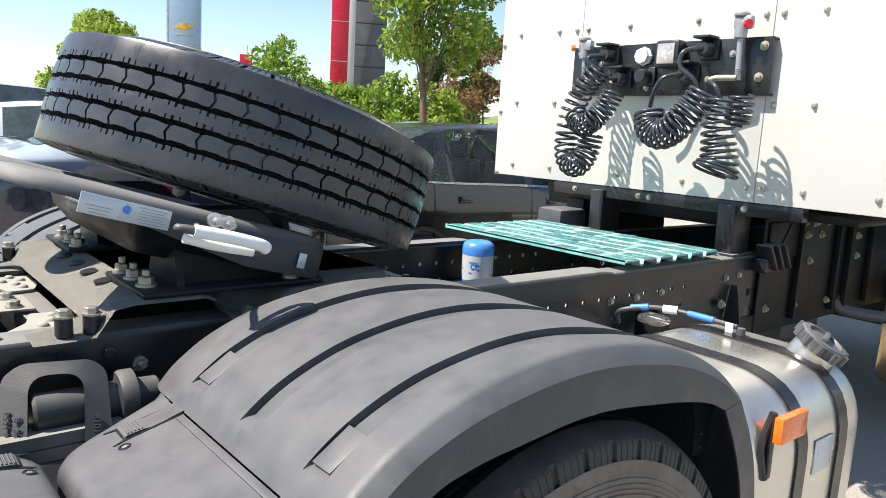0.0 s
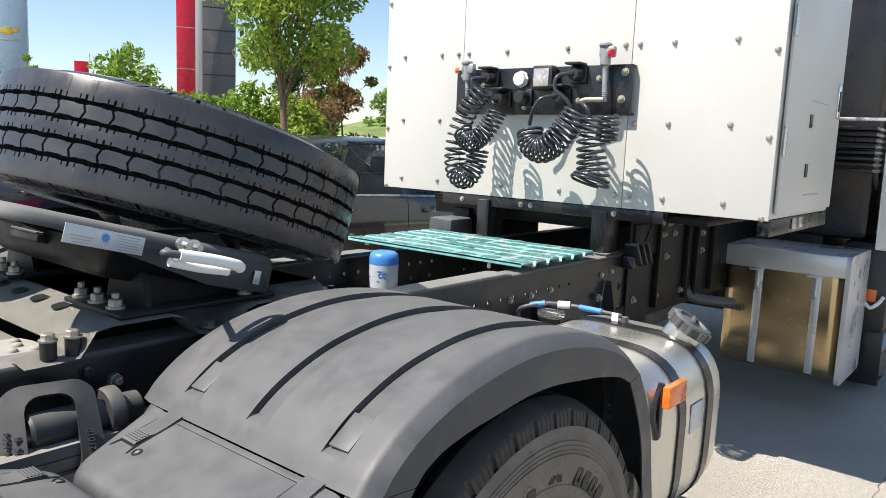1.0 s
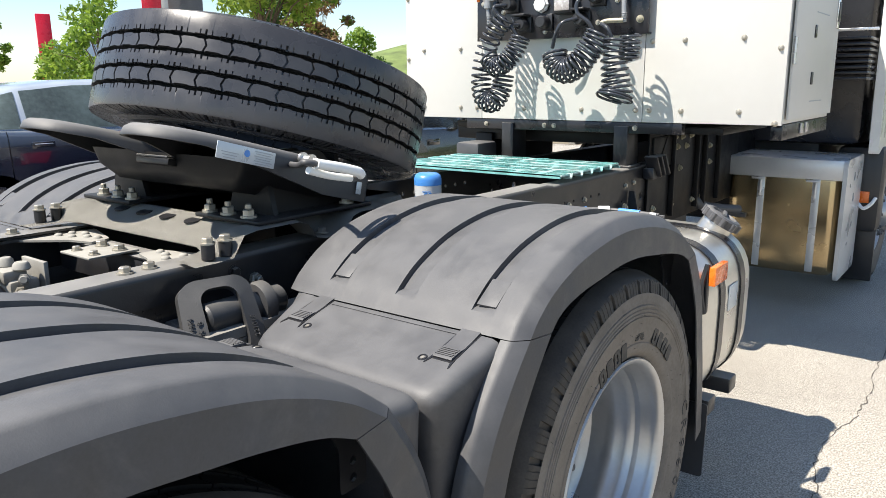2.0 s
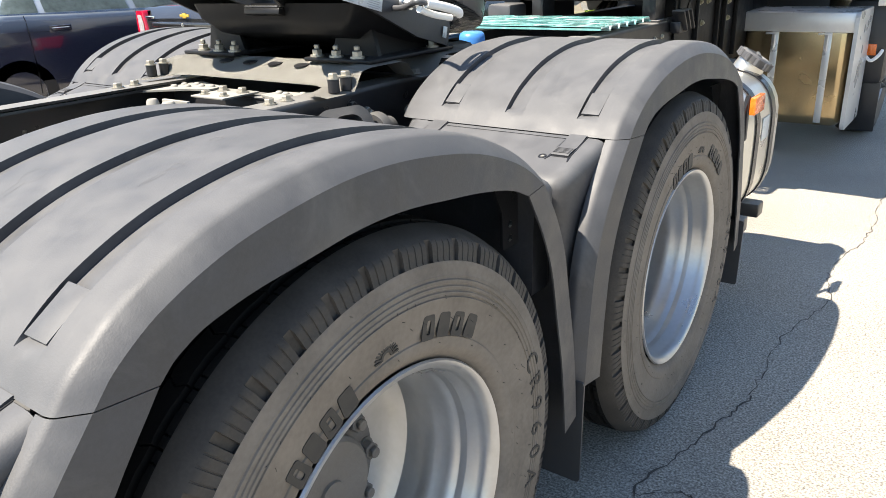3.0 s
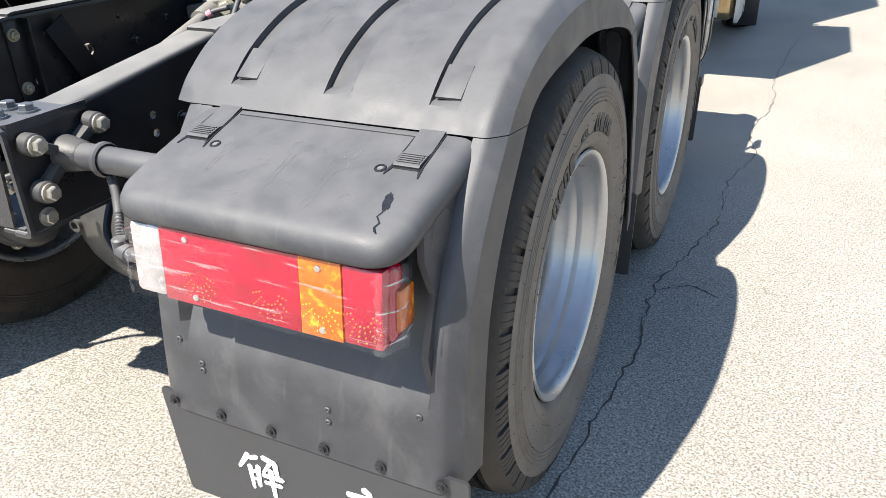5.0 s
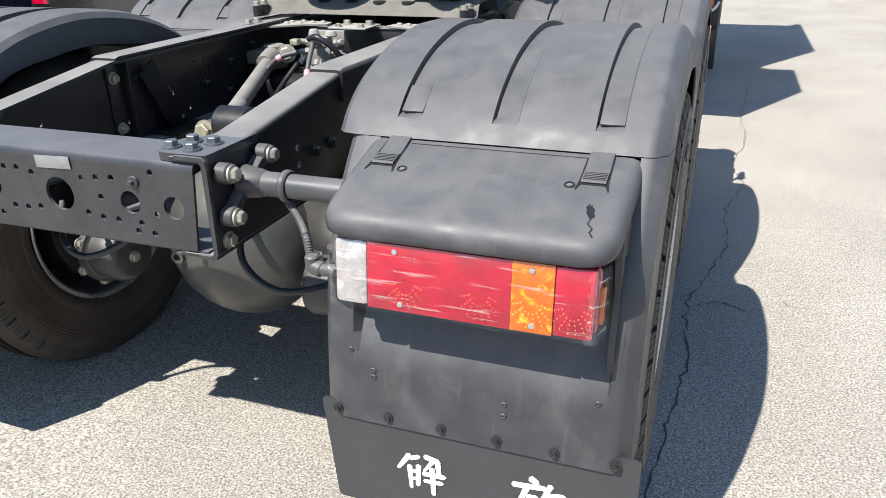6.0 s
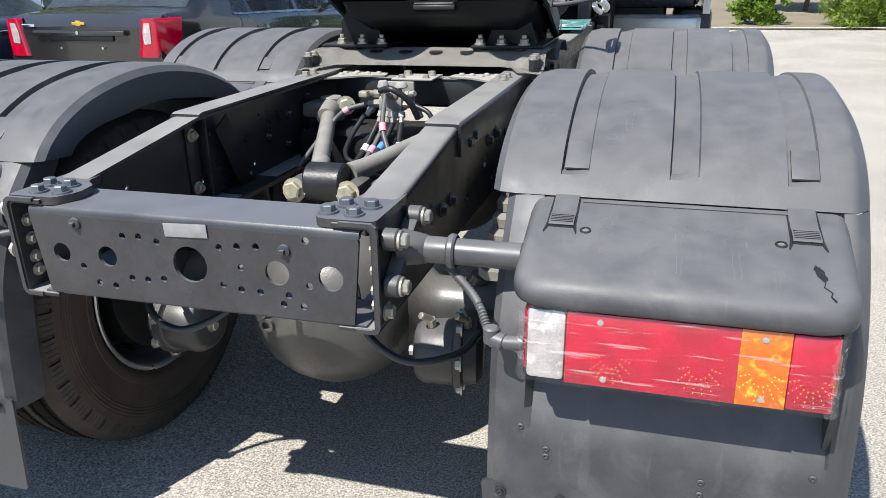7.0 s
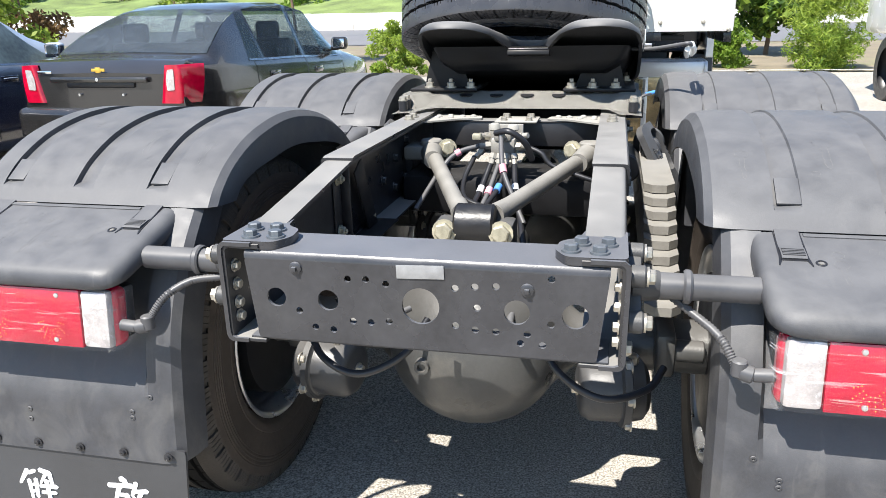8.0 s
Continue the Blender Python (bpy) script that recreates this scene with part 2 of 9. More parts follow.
def leaf_material(name, colour, colour2):
    m = bpy.data.materials.new(name)
    m.use_nodes = True
    t = m.node_tree
    p = t.nodes["Principled BSDF"]
    g = t.nodes.new("ShaderNodeNewGeometry")
    r = t.nodes.new("ShaderNodeValToRGB")
    r.color_ramp.elements[0].color = (*colour, 1)
    r.color_ramp.elements[1].color = (*colour2, 1)
    t.links.new(g.outputs["Random Per Island"], r.inputs[0])
    t.links.new(r.outputs[0], p.inputs["Base Color"])
    p.inputs["Roughness"].default_value = 0.55
    tr = t.nodes.new("ShaderNodeBsdfTranslucent")
    t.links.new(r.outputs[0], tr.inputs[0])
    mix = t.nodes.new("ShaderNodeMixShader")
    mix.inputs[0].default_value = 0.55
    t.links.new(p.outputs[0], mix.inputs[1])
    t.links.new(tr.outputs[0], mix.inputs[2])
    t.links.new(mix.outputs[0], t.nodes["Material Output"].inputs[0])
    return m


LEAF = leaf_material("green_leaves", (0.1, 0.2, 0.025), (0.3, 0.42, 0.06))
LEAF_DARK = leaf_material("dark_green_leaves", (0.04, 0.09, 0.02), (0.12, 0.2, 0.04))
LEAF_YELLOW = leaf_material("yellow_green_leaves", (0.16, 0.24, 0.03), (0.4, 0.5, 0.08))
LEAF_DRY = leaf_material("dry_leaves", (0.16, 0.09, 0.04), (0.3, 0.2, 0.09))


def ground_material():
    m = bpy.data.materials.new("exposed_aggregate_concrete")
    m.use_nodes = True
    t = m.node_tree
    L = t.links.new
    p = t.nodes["Principled BSDF"]
    co = t.nodes.new("ShaderNodeTexCoord")
    v = t.nodes.new("ShaderNodeTexVoronoi")
    v.inputs["Scale"].default_value = 160
    L(co.outputs["Object"], v.inputs["Vector"])
    big = t.nodes.new("ShaderNodeTexNoise")
    big.inputs["Scale"].default_value, big.inputs["Detail"].default_value = 0.9, 7
    L(co.outputs["Object"], big.inputs["Vector"])
    fine = t.nodes.new("ShaderNodeTexNoise")
    fine.inputs["Scale"].default_value, fine.inputs["Detail"].default_value = 150, 8
    L(co.outputs["Object"], fine.inputs["Vector"])
    rp = t.nodes.new("ShaderNodeValToRGB")
    rp.color_ramp.elements[0].position, rp.color_ramp.elements[0].color = 0.3, (0.4, 0.386, 0.36, 1)
    rp.color_ramp.elements[1].position, rp.color_ramp.elements[1].color = 0.7, (0.54, 0.523, 0.488, 1)
    L(big.outputs[0], rp.inputs[0])
    sp = t.nodes.new("ShaderNodeValToRGB")
    sp.color_ramp.elements[0].position, sp.color_ramp.elements[0].color = 0.36, (0.42, 0.4, 0.38, 1)
    sp.color_ramp.elements[1].position, sp.color_ramp.elements[1].color = 0.62, (1.15, 1.13, 1.09, 1)
    L(fine.outputs[0], sp.inputs[0])
    st = t.nodes.new("ShaderNodeValToRGB")
    st.color_ramp.elements[0].color = (0.58, 0.56, 0.53, 1)
    st.color_ramp.elements[1].color = (1.25, 1.23, 1.19, 1)
    L(v.outputs["Color"], st.inputs[0])
    m1 = t.nodes.new("ShaderNodeMix")
    m1.data_type, m1.blend_type = 'RGBA', 'MULTIPLY'
    m1.inputs["Factor"].default_value = 1
    L(rp.outputs[0], m1.inputs["A"])
    L(sp.outputs[0], m1.inputs["B"])
    m2 = t.nodes.new("ShaderNodeMix")
    m2.data_type, m2.blend_type = 'RGBA', 'MULTIPLY'
    m2.inputs["Factor"].default_value = 0.8
    L(m1.outputs["Result"], m2.inputs["A"])
    L(st.outputs[0], m2.inputs["B"])
    # cracks
    wob = t.nodes.new("ShaderNodeTexNoise")
    wob.inputs["Scale"].default_value, wob.inputs["Detail"].default_value = 4, 5
    L(co.outputs["Object"], wob.inputs["Vector"])
    wm = t.nodes.new("ShaderNodeMix")
    wm.data_type, wm.blend_type = 'RGBA', 'LINEAR_LIGHT'
    wm.inputs["Factor"].default_value = 0.16
    L(co.outputs["Object"], wm.inputs["A"])
    L(wob.outputs["Color"], wm.inputs["B"])
    cr = t.nodes.new("ShaderNodeTexVoronoi")
    cr.feature = 'DISTANCE_TO_EDGE'
    cr.inputs["Scale"].default_value = 0.42
    L(wm.outputs["Result"], cr.inputs["Vector"])
    cm = t.nodes.new("ShaderNodeMapRange")
    L(cr.outputs["Distance"], cm.inputs["Value"])
    cm.inputs["From Min"].default_value, cm.inputs["From Max"].default_value = 0.0, 0.0035
    cm.inputs["To Min"].default_value, cm.inputs["To Max"].default_value = 0.8, 1.0
    m3 = t.nodes.new("ShaderNodeMix")
    m3.data_type, m3.blend_type = 'RGBA', 'MULTIPLY'
    m3.inputs["Factor"].default_value = 1
    L(m2.outputs["Result"], m3.inputs["A"])
    L(cm.outputs[0], m3.inputs["B"])
    L(m3.outputs["Result"], p.inputs["Base Color"])
    p.inputs["Roughness"].default_value = 0.85
    b = t.nodes.new("ShaderNodeBump")
    b.inputs["Strength"].default_value, b.inputs["Distance"].default_value = 0.5, 0.006
    hm = t.nodes.new("ShaderNodeMath")
    hm.operation = 'MULTIPLY'
    L(fine.outputs[0], hm.inputs[0])
    L(cm.outputs[0], hm.inputs[1])
    L(hm.outputs[0], b.inputs["Height"])
    L(b.outputs[0], p.inputs["Normal"])
    return m


GROUND = ground_material()
DIRT = material("dry_dirt", (0.21, 0.175, 0.12), 0.9, 0, 0.25, 1.5, 0.5, 20, stain=(0.2, 0.24, 0.08), stain_scale=0.8, stain_amount=0.7)


# ---- mesh helpers ----
def thing(name, label, category, group="", loc=(0, 0, 0), kind=""):
    ob = new(name)
    ob.location = loc
    return tagged(ob, label, category, group, kind)


def mesh_of(bm, name, mat, smooth=40):
    me = bpy.data.meshes.new(name)
    bmesh.ops.recalc_face_normals(bm, faces=bm.faces[:])
    bm.to_mesh(me)
    bm.free()
    me.materials.append(mat)
    if smooth:
        for poly in me.polygons:
            poly.use_smooth = True
        me.set_sharp_from_angle(angle=radians(smooth))
    return me


def part(name, bm, mat, parent=None, label="", smooth=40):
    """Links a bmesh (or a finished mesh) as one mesh object under a thing or part."""
    me = bm if isinstance(bm, bpy.types.Mesh) else mesh_of(bm, name, mat, smooth)
    ob = new(name, me)
    ob.parent = parent
    if label:
        ob["label"] = label
    return ob


def put(ob, m):
    ob.matrix_local = m
    return ob


def B():
    return bmesh.new()


def box(bm, c, s, bevel=0.0, m=None, seg=2):
    """A box of size s about c, its edges rounded."""
    r = bmesh.ops.create_cube(bm, size=1)
    vs = r["verts"]
    for v in vs:
        v.co = Vector((v.co.x * s[0], v.co.y * s[1], v.co.z * s[2]))
    if bevel:
        es = list({e for v in vs for e in v.link_edges})
        r = bmesh.ops.bevel(bm, geom=es, offset=bevel, segments=seg, affect='EDGES', profile=0.5)
        vs = list({v for f in r["faces"] for v in f.verts} | {v for v in vs if v.is_valid})
    mm = Matrix.Translation(c) @ (m or Matrix())
    for v in vs:
        v.co = mm @ v.co
    return bm


def axis_frame(a, b):
    d = (Vector(b) - Vector(a))
    q = d.to_track_quat('Z', 'Y')
    return Matrix.Translation(a) @ q.to_matrix().to_4x4(), d.length


def lathe(bm, profile, a, b, n=24, closed=False):
    """Turns (radius, height) pairs about the axis from a towards b; heights are in metres from a."""
    m, _ = axis_frame(a, b)
    rings = []
    for r, h in profile:
        if r < 1e-6:
            rings.append([bm.verts.new(m @ Vector((0, 0, h)))])
        else:
            rings.append([bm.verts.new(m @ Vector((r * math.cos(2 * math.pi * i / n), r * math.sin(2 * math.pi * i / n), h))) for i in range(n)])
    pairs = list(zip(rings, rings[1:]))
    if closed:
        pairs.append((rings[-1], rings[0]))
    for p, q in pairs:
        for i in range(n):
            j = (i + 1) % n
            if len(p) == 1 and len(q) == 1:
                continue
            if len(p) == 1:
                bm.faces.new((p[0], q[j], q[i]))
            elif len(q) == 1:
                bm.faces.new((p[i], p[j], q[0]))
            else:
                bm.faces.new((p[i], p[j], q[j], q[i]))
    return bm


def cyl(bm, a, b, r, n=20, r2=None, chamfer=0.0):
    L = (Vector(b) - Vector(a)).length
    r2 = r if r2 is None else r2
    c = min(chamfer, r * 0.5, L * 0.4)
    if c:
        prof = [(0, 0), (r - c, 0), (r, c), (r2, L - c), (r2 - c, L), (0, L)]
    else:
        prof = [(0, 0), (r, 0), (r2, L), (0, L)]
    return lathe(bm, prof, a, b, n)


def curve_points(pts, n=8):
    """A smooth line through the points."""
    P = [Vector(p) for p in pts]
    if len(P) < 3:
        return P
    Q = [2 * P[0] - P[1]] + P + [2 * P[-1] - P[-2]]
    out = []
    for i in range(1, len(Q) - 2):
        for k in range(n):
            t = k / n
            a, b, c, d = Q[i - 1], Q[i], Q[i + 1], Q[i + 2]
            out.append(0.5 * ((2 * b) + (c - a) * t + (2 * a - 5 * b + 4 * c - d) * t * t + (3 * b - a - 3 * c + d) * t ** 3))
    return out + [P[-1]]


def tube(bm, pts, r, n=10, smooth=8, ridged=0.0):
    """A round hose or pipe through the points; ridged: the depth of its corrugation."""
    P = curve_points(pts, smooth) if smooth else [Vector(p) for p in pts]
    rings = []
    up = None
    for i, p in enumerate(P):
        d = (P[min(i + 1, len(P) - 1)] - P[max(i - 1, 0)]).normalized()
        if up is None:
            up = d.orthogonal().normalized()
        up = (up - d * up.dot(d)).normalized()
        side = d.cross(up)
        rr = r - (ridged if i % 2 else 0)
        rings.append([bm.verts.new(p + rr * (up * math.cos(2 * math.pi * k / n) + side * math.sin(2 * math.pi * k / n))) for k in range(n)])
    for p, q in zip(rings, rings[1:]):
        for k in range(n):
            bm.faces.new((p[k], p[(k + 1) % n], q[(k + 1) % n], q[k]))
    bm.faces.new(rings[0][::-1])
    bm.faces.new(rings[-1])
    return bm


def circle(cx, cy, r, n=14):
    return [(cx + r * math.cos(2 * math.pi * k / n), cy + r * math.sin(2 * math.pi * k / n)) for k in range(n)]


def rounded(pts, r, n=4):
    """A polygon with its corners rounded."""
    out = []
    for i, p in enumerate(pts):
        a, b, c = Vector(pts[i - 1]), Vector(p), Vector(pts[(i + 1) % len(pts)])
        u, v = (a - b), (c - b)
        k = min(r, u.length * 0.45, v.length * 0.45)
        u.normalize(), v.normalize()
        for j in range(n + 1):
            t = j / n
            q = (b + u * k) * (1 - t) ** 2 + b * 2 * t * (1 - t) + (b + v * k) * t * t
            out.append((q.x, q.y))
    return out


def plate(bm, outer, holes, thick, m):
    """A flat plate cut out of an outline in its own x, y, with holes right through, thick along its z; m lays it in place."""
    tmp = bmesh.new()
    for loop in [outer] + list(holes):
        vs = [tmp.verts.new((x, y, 0)) for x, y in loop]
        for i in range(len(vs)):
            tmp.edges.new((vs[i - 1], vs[i]))
    bmesh.ops.triangle_fill(tmp, use_beauty=True, use_dissolve=False, edges=tmp.edges[:], normal=(0, 0, 1))
    if holes:
        bad = []
        for f in tmp.faces:
            c = f.calc_center_median()
            for h in holes:
                inside = False
                for i in range(len(h)):
                    (x1, y1), (x2, y2) = h[i - 1], h[i]
                    if (y1 > c.y) != (y2 > c.y) and c.x < (x2 - x1) * (c.y - y1) / (y2 - y1) + x1:
                        inside = not inside
                if inside:
                    bad.append(f)
                    break
        bmesh.ops.delete(tmp, geom=bad, context='FACES_ONLY')
    r = bmesh.ops.extrude_face_region(tmp, geom=tmp.faces[:])
    for v in r["geom"]:
        if isinstance(v, bmesh.types.BMVert):
            v.co.z += thick
    bmesh.ops.recalc_face_normals(tmp, faces=tmp.faces[:])
    tmp.transform(m)
    vs = [bm.verts.new(v.co) for v in tmp.verts]
    tmp.verts.index_update()
    for f in tmp.faces:
        bm.faces.new([vs[v.index] for v in f.verts])
    tmp.free()
    return bm


YZ = Matrix(((0, 0, 1, 0), (1, 0, 0, 0), (0, 1, 0, 0), (0, 0, 0, 1)))   # plate x -> world y, plate y -> world z, thickness -> world x
XZ = Matrix(((1, 0, 0, 0), (0, 0, -1, 0), (0, 1, 0, 0), (0, 0, 0, 1)))  # plate x -> world x, plate y -> world z, thickness -> world -y


def bolt_mesh(name, mat, r=0.011, head=0.011, washer=0.003, stud=0.0):
    """A hexagon bolt with its washer, standing on z = 0."""
    bm = B()
    cyl(bm, (0, 0, 0), (0, 0, washer), r * 1.55, 14)
    lathe(bm, [(0, washer), (r * 1.15, washer), (r * 1.15, washer + head * 0.85), (r * 0.95, washer + head), (0, washer + head)], (0, 0, 0), (0, 0, 1), 6)
    if stud:
        cyl(bm, (0, 0, washer + head), (0, 0, washer + head + stud), r * 0.62, 10, chamfer=0.002)
    return mesh_of(bm, name, mat, 30)


def stand(ob, p, n=(0, 0, 1), turn=0.0):
    """Puts an object that stands on z = 0 at p, with its z along n."""
    q = Vector(n).to_track_quat('Z', 'Y')
    ob.matrix_local = Matrix.Translation(p) @ q.to_matrix().to_4x4() @ Matrix.Rotation(turn, 4, 'Z')
    return ob


def letters(name, text, size, depth, mat):
    """Raised lettering in the built-in font, its middle at the origin, reading along x and standing up along z."""
    cu = bpy.data.curves.new(name, 'FONT')
    cu.body, cu.size, cu.extrude = text, size, depth
    cu.align_x, cu.align_y = 'CENTER', 'CENTER'
    cu.resolution_u = 3
    tmp = bpy.data.objects.new(name, cu)
    me = bpy.data.meshes.new_from_object(tmp)
    bpy.data.objects.remove(tmp)
    me.materials.clear()
    me.materials.append(mat)
    return me


# ---- ground ----
def rise(x, y):
    """The yard is level round the truck and climbs gently towards the road."""
    d = math.hypot(max(0.0, -2.2 - x, x - 6.0), max(0.0, y - 9.0))
    return 0.016 * d


def ground_sheet():
    bm = B()
    xs = [-900, -300, -120] + [-70 + 3.5 * i for i in range(41)] + [120, 300, 900]
    rows = []
    for y in xs:
        rows.append([bm.verts.new((x, y, rise(x, y) if max(abs(x), abs(y)) < 200 else rise(200, 0) * 1.0)) for x in xs])
    for a, b in zip(rows, rows[1:]):
        for i in range(len(xs) - 1):
            bm.faces.new((a[i], a[i + 1], b[i + 1], b[i]))
    return bm


ground = tagged(part("ground", ground_sheet(), GROUND), "pale exposed-aggregate concrete yard with fine cracks", "ground", kind="structure")

# ---- the truck ----
truck = thing("tractor_truck", "new black and white six-wheel tractor truck with bare rear chassis", "truck")

BOLT_S = bolt_mesh("bolt", ZINC, 0.009, 0.009)
BOLT_M = bolt_mesh("bolt", ZINC, 0.012, 0.012, 0.004)
BOLT_BLUE = bolt_mesh("bolt", material("blue_zinc_bolt", (0.16, 0.18, 0.2), 0.35, 0.6, 0.2, 40, dust_or_sheen=0.2), 0.012, 0.012, 0.004)
BOLT_STUD = bolt_mesh("bolt", ZINC, 0.014, 0.016, 0.006, 0.014)
BOLT_DARK = bolt_mesh("bolt", FRAME, 0.011, 0.011, 0.003)
BOLT_YELLOW = bolt_mesh("bolt", BRASS, 0.012, 0.012, 0.004, 0.006)
BOLT_BIG = bolt_mesh("bolt", BRASS, 0.022, 0.02, 0.005)


def bolt(me, p, n=(0, 0, 1), parent=truck, turn=0.3):
    return stand(part("bolt", me, None, parent), p, n, turn)


# ---- chassis rails ----
RAIL_X, RAIL_T = 0.395, 0.008


def rail_top(y):
    if y < 0.1:
        return 1.0
    if y < 0.56:
        return 1.0 + (y - 0.1) / 0.46 * 0.06
    return 1.06


def build_rail(s):
    holes = []
    rnd = random.Random(5)
    for y in (0.72, 0.8, 1.0):
        holes.append(circle(y, 0.985, 0.008, 8))
    for y, z, r in ((0.34, 0.93, 0.009), (0.34, 0.89, 0.009), (0.86, 0.91, 0.02), (0.95, 0.84, 0.008), (0.3, 0.83, 0.008), (0.62, 1.0, 0.008), (0.66, 0.86, 0.008)):
        holes.append(circle(y, z, r, 12))
    for i in range(12):
        holes.append(circle(2.72 + 0.085 * i, 0.97, 0.009, 8))
    for i in range(9):
        if i % 3 != 1:
            holes.append(circle(2.8 + 0.14 * i, 0.9, 0.008, 8))
    for y, z, r in ((4.15, 0.9, 0.02), (4.35, 0.93, 0.008), (4.5, 0.93, 0.008), (4.65, 0.93, 0.008), (4.8, 0.93, 0.008), (5.0, 0.93, 0.008), (5.1, 0.84, 0.008)):
        holes.append(circle(y, z, r, 10))
    z0 = 0.79
    outline = [(0.0, z0 + 0.01), (6.4, z0), (6.4, 1.046), (0.56, 1.046), (0.1, 0.986), (0.0, 0.986)]
    bm = B()
    plate(bm, outline, holes, RAIL_T, Matrix.Translation((RAIL_X - RAIL_T, 0, 0)) @ YZ)
    web = part("rail_web", bm, FRAME, truck, "black drilled chassis rail", 30)
    bm = B()
    sec = [(0.395, -0.014), (0.3935, -0.006), (0.389, -0.0015), (0.382, 0), (0.315, 0), (0.314, -0.008), (0.38, -0.008), (0.387, -0.014)]
    ys = [0.0, 0.1, 0.2, 0.33, 0.45, 0.56, 0.6, 1.4, 3.0, 6.4]
    rings = [[bm.verts.new((x, y, rail_top(y) + z)) for x, z in sec] for y in ys]
    for a, b in zip(rings, rings[1:]):
        for i in range(len(sec)):
            j = (i + 1) % len(sec)
            bm.faces.new((a[i], a[j], b[j], b[i]))
    bm.faces.new(rings[0][::-1]), bm.faces.new(rings[-1])
    flange = part("rail_flange", bm, FRAME, truck, "dusty top flange of the rail", 35)
    bm = B()
    box(bm, (0.355, 3.2, 0.794), (0.08, 6.4, 0.008), 0.002)
    low = part("rail_flange", bm, FRAME, truck)
    # outer sleeve from the folded collar forwards
    bm = B()
    sec = [(0.4035, -0.08), (0.4035, -0.016), (0.402, -0.007), (0.397, -0.001), (0.388, 0.0), (0.312, 0.0), (0.312, -0.007), (0.388, -0.007), (0.3955, -0.014), (0.3955, -0.08)]
    ys = [0.57, 0.585, 1.5, 3.15, 3.2]
    drop = [0.004, 0, 0, 0, 0.006]
    rings = [[bm.verts.new((x, y, 1.071 - d + z)) for x, z in sec] for y, d in zip(ys, drop)]
    for a, b in zip(rings, rings[1:]):
        for i in range(len(sec)):
            j = (i + 1) % len(sec)
            bm.faces.new((a[i], a[j], b[j], b[i]))
    bm.faces.new(rings[0][::-1]), bm.faces.new(rings[-1])
    sleeve = part("rail_sleeve", bm, FRAME, truck, "folded reinforcement over the rail", 35)
    obs = [web, flange, low, sleeve]
    if s < 0:
        for ob in obs:
            ob.data = ob.data.copy()
            ob.data.transform(Matrix.Diagonal((-1, 1, 1, 1)))
            ob.data.flip_normals()
    return obs


build_rail(1)
build_rail(-1)

# ---- rear cross-member ----
XM = 0.008


